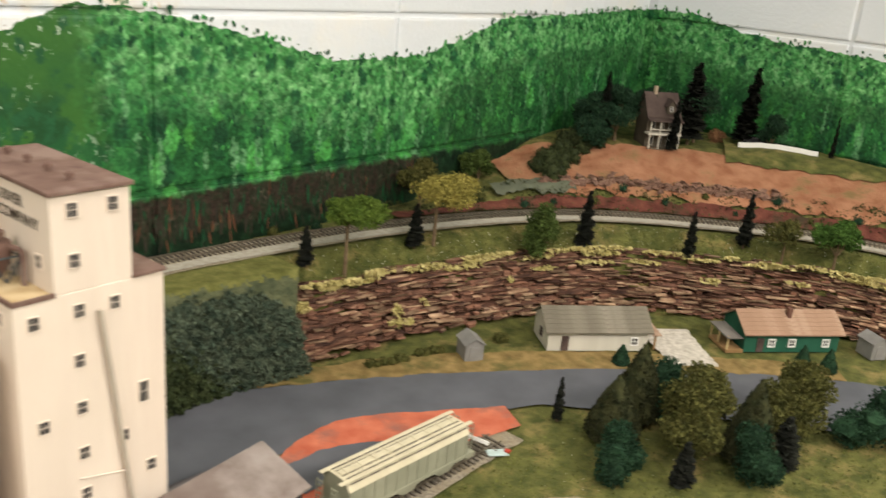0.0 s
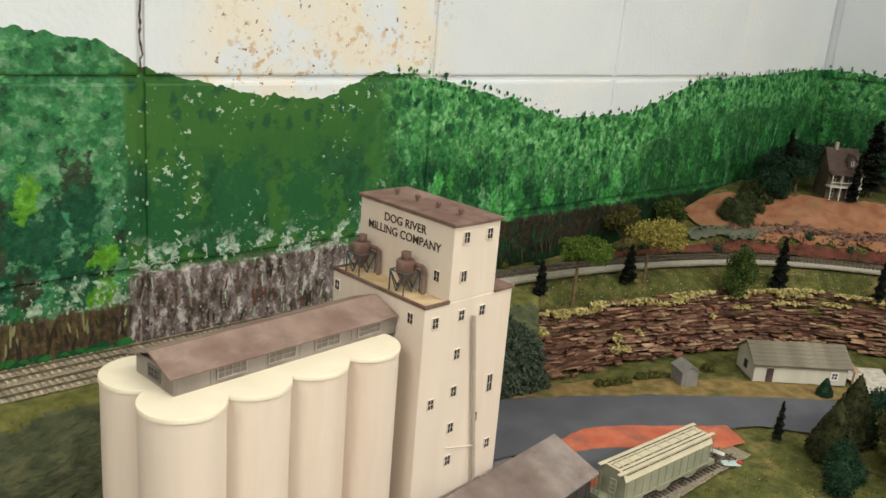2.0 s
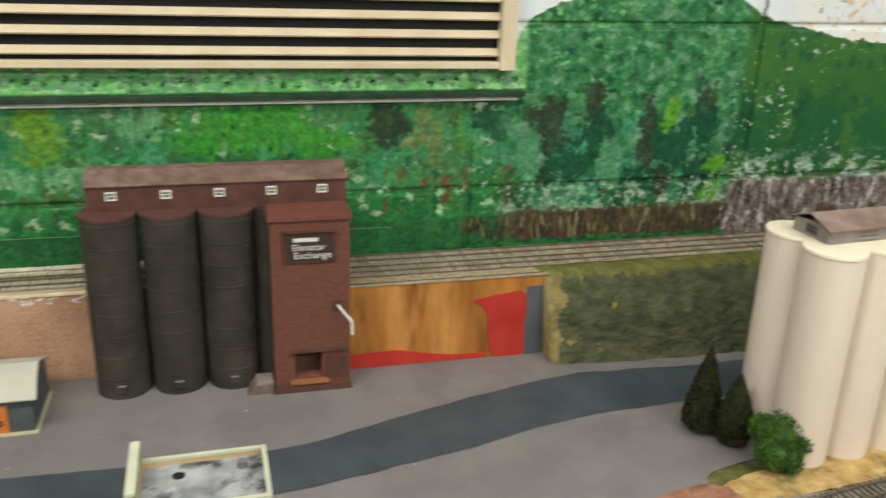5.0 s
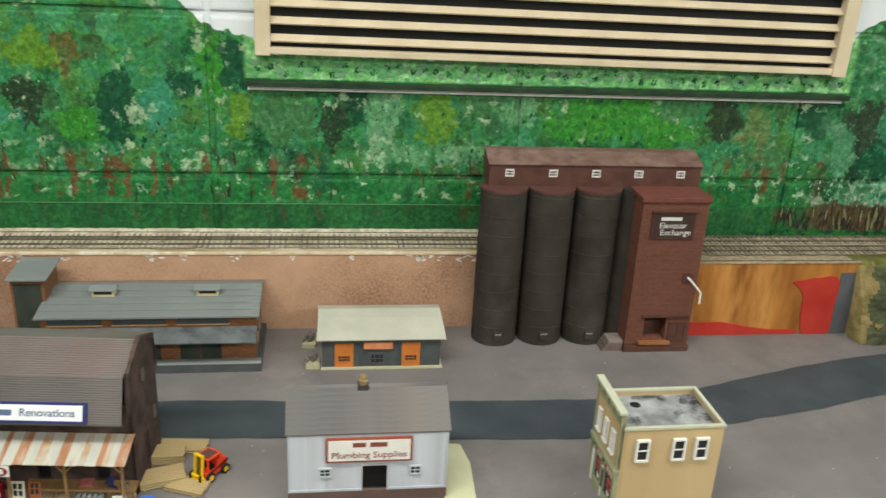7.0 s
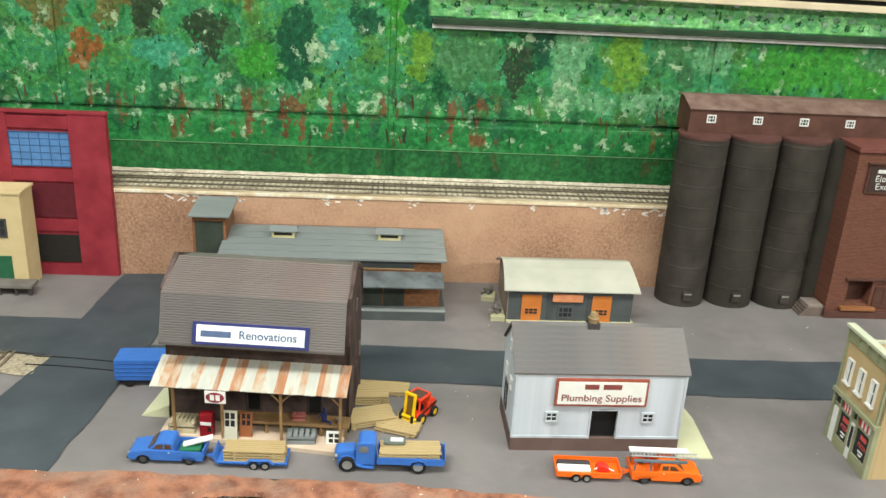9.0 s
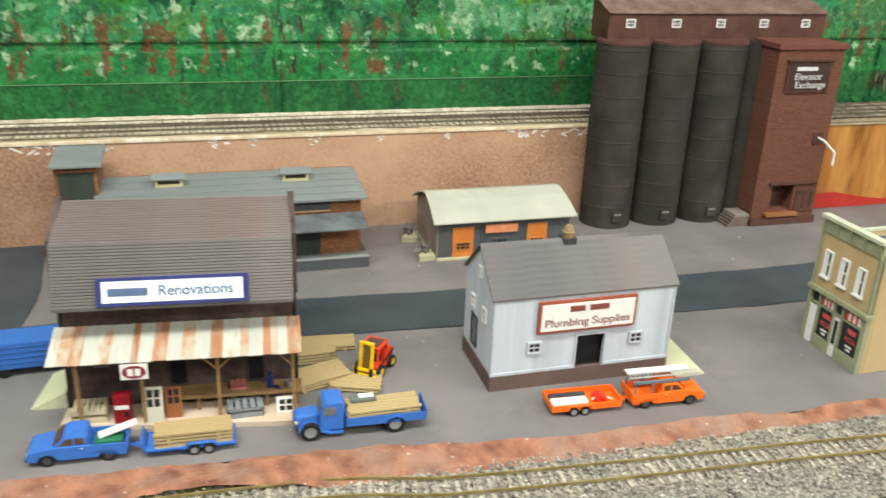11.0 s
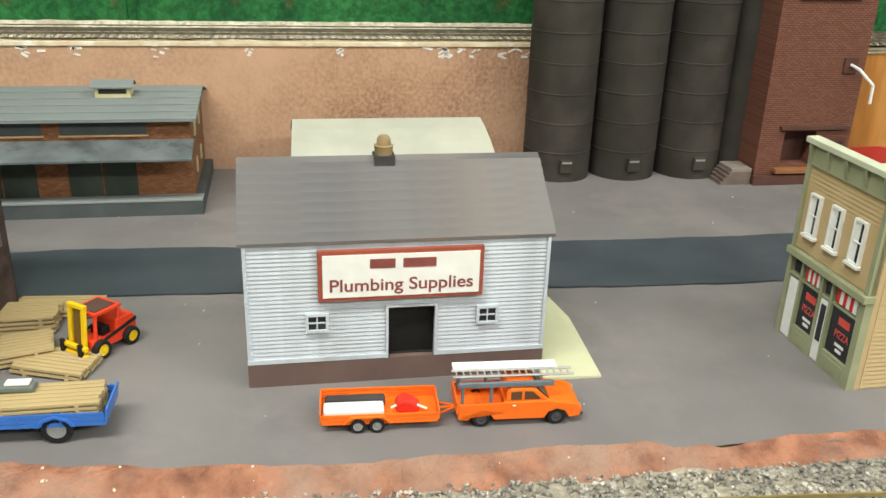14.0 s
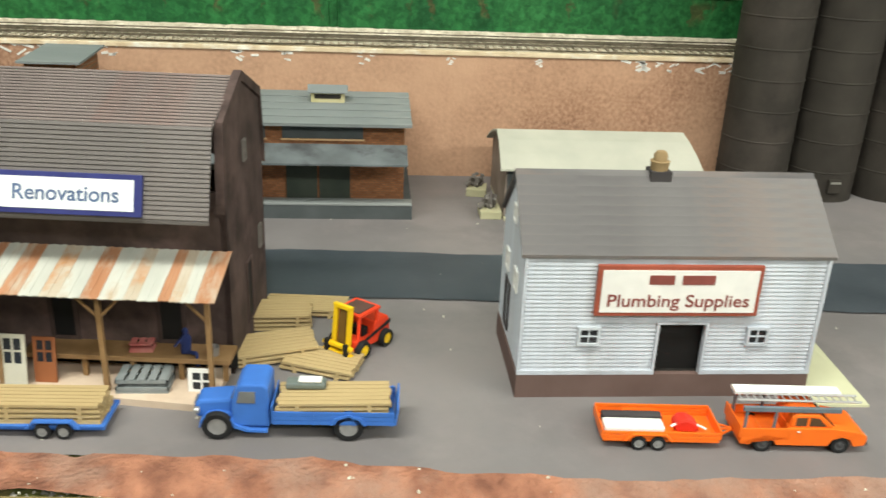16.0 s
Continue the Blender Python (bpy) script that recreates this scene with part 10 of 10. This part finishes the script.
# ---- loose stones and flecks ----
def scatter(name, spots, size, material, label, category, seed):
    r = random.Random(seed)
    verts, faces = [], []
    for x, y, z in spots:
        s = size * r.uniform(0.5, 1.5)
        q = Euler((r.uniform(0, 6.3), r.uniform(0, 6.3), r.uniform(0, 6.3))).to_matrix()
        i = len(verts)
        for c in ((1, 0, 0), (-0.9, 0.1, 0), (0, 0.8, 0.1), (0.1, -0.9, 0), (0, 0.1, 0.7), (0, 0, -0.6)):
            verts.append(tuple(Vector((x, y, z)) + q @ (Vector(c) * s * r.uniform(0.7, 1.2))))
        faces += [(i + a, i + b, i + c) for a, b, c in ((0, 2, 4), (2, 1, 4), (1, 3, 4), (3, 0, 4), (2, 0, 5), (1, 2, 5), (3, 1, 5), (0, 3, 5))]
    me = bpy.data.meshes.new(name)
    me.from_pydata(verts, [], faces)
    me.materials.append(material)
    return tagged(new(name, me), label, category, kind="stuff")


r = random.Random(31)
spots = []
low = np.array([(-1.9, 0.30), (-1.15, 0.325), (-0.87, 0.292), (-0.65, 0.275), (-0.3, 0.245), (0.15, 0.215), (0.4, 0.18)])
top = np.array([(-1.9, 0.385), (-1.15, 0.384), (-0.87, 0.366), (-0.65, 0.360), (-0.3, 0.318), (0.15, 0.272), (0.4, 0.238)])
for _ in range(27000):
    x = r.uniform(-1.3, 0.35)
    a, b = np.interp(x, low[:, 0], low[:, 1]), np.interp(x, top[:, 0], top[:, 1])
    y = r.uniform(a, b)
    near = abs(y - np.interp(x, main_line[:, 0], main_line[:, 1]))
    if near < 0.0125 and r.random() < 0.25:
        continue
    spots.append((x, y, ballast_z(x, y) + r.uniform(0.0003, 0.0019)))
scatter("ballast", spots, 0.00125, M_STONE, "loose grey ballast stones along the front line", "ballast", 5)
spots = []
for line, count in ((spur_line, 1500), (side_line, 900)):
    for _ in range(count):
        k = r.randrange(len(line))
        if line[k][0] > 0.1 and r.random() < 0.8:
            continue
        t = tangent_at(line, k)
        off = r.choice((-1, 1)) * r.uniform(0.010, 0.022)
        spots.append((line[k][0] - t[1] * off + r.uniform(-0.003, 0.003), line[k][1] + t[0] * off, 0.0032 if line[k][0] > -0.3 else -0.001))
scatter("ballast", spots, 0.0011, mat("dull_brown_stone", (0.11, 0.10, 0.082), (0.34, 0.31, 0.26), 200, 0.85, 0.5, 0.0005, 600, island=0.55), "loose grey ballast stones along the spur", "ballast", 6)
spots = []
for _ in range(520):
    i = r.randrange(150, 250) if r.random() < 0.75 else r.randrange(100, 250)
    p = beside(TRACK_LINE, -r.uniform(0.024, 0.066))[i] + tangent_at(TRACK_LINE, i) * r.uniform(-0.008, 0.008)
    if p[0] > 0.55:
        spots.append((p[0], p[1], land(*p) + 0.001))
for _ in range(160):
    x, y = r.uniform(0.1, 0.95), r.uniform(0.27, 0.43)
    if abs(y - float(np.interp(x, side_line[:, 0], side_line[:, 1]))) > 0.025 and y < 0.41 - 0.02 * (x < 0.4):
        spots.append((x, y, land(x, y) + 0.0008))
for _ in range(1100):
    x = r.uniform(-1.3, -0.15)
    q = r.random() ** 1.6
    y = float(np.interp(x, [v[0] for v in SOIL_LOW], [v[1] for v in SOIL_LOW])) * (1 - q) + q * float(np.interp(x, [v[0] for v in SOIL_TOP], [v[1] for v in SOIL_TOP]))
    if r.random() < 0.07:
        spots.append((x, y, soil_z(x, y) + 0.0003))
for _ in range(60):
    spots.append((r.uniform(-1.2, -0.2), r.uniform(0.41, 0.70), 0.0003))
scatter("flecks", spots, 0.0008, plain("white_fleck", (0.62, 0.60, 0.50), 0.8), "tiny white flecks of scenic scatter", "scatter", 7)
pts = []
for _ in range(26000):
    if r.random() < 0.5:
        x, y = r.uniform(0.0, 1.0), r.uniform(0.12, 0.46)
        d = min(abs(y - float(np.interp(x, L_[:, 0], L_[:, 1]))) for L_ in (side_line, spur_line, main_line))
        road_y = float(np.interp(x, [0.37, 0.47, 0.7, 0.774, 0.95, 1.08], [0.60, 0.568, 0.48, 0.416, 0.2, 0.0]))
        if d < 0.026 or y > road_y - 0.008 or (x < 0.4 and y > 0.405) or (x < 0.70 and y > 0.455) or (x < 0.12 and y > 0.37):
            continue
        pts.append(Vector((x, y, land(x, y) + 0.0005)))
    else:
        i = r.randrange(96, 256)
        p = beside(TRACK_LINE, -r.uniform(0.020, 0.068))[i] + tangent_at(TRACK_LINE, i) * r.uniform(-0.008, 0.008)
        if p[0] > 0.5:
            pts.append(Vector((p[0], p[1], land(*p) + 0.0008)))
me = leaf_mesh("grass_tufts", pts, 0.0013, mat("grass_tuft", (0.062, 0.078, 0.018), (0.155, 0.165, 0.042), 30, 0.95, 0.2, island=0.4), r)
tagged(new("grass_tufts", me), "olive and straw-coloured grass tufts on the scenery", "grass", kind="stuff")

# scrub along the borders of the bank and the clay slope
pts = []
for _ in range(9000):
    i = r.randrange(110, 250)
    d = r.choice((0.042, 0.066, 0.070, 0.100, 0.100)) + r.gauss(0, 0.006)
    p = beside(TRACK_LINE, d)[i] + tangent_at(TRACK_LINE, i) * r.uniform(-0.008, 0.008)
    if p[0] > 0.86 and noise.noise(Vector((p[0] * 24, p[1] * 24, 2.0))) > -0.12:
        pts.append(Vector((p[0], p[1], land(*p) + r.uniform(0.004, 0.010))))
tagged(new("scrub", leaf_mesh("scrub", pts, 0.0022, mat("dark_scrub", (0.020, 0.032, 0.012), (0.075, 0.080, 0.028), 60, 0.95, 0.2, island=0.4), r)), "dark olive scrub along the red bank", "scrub", kind="stuff")
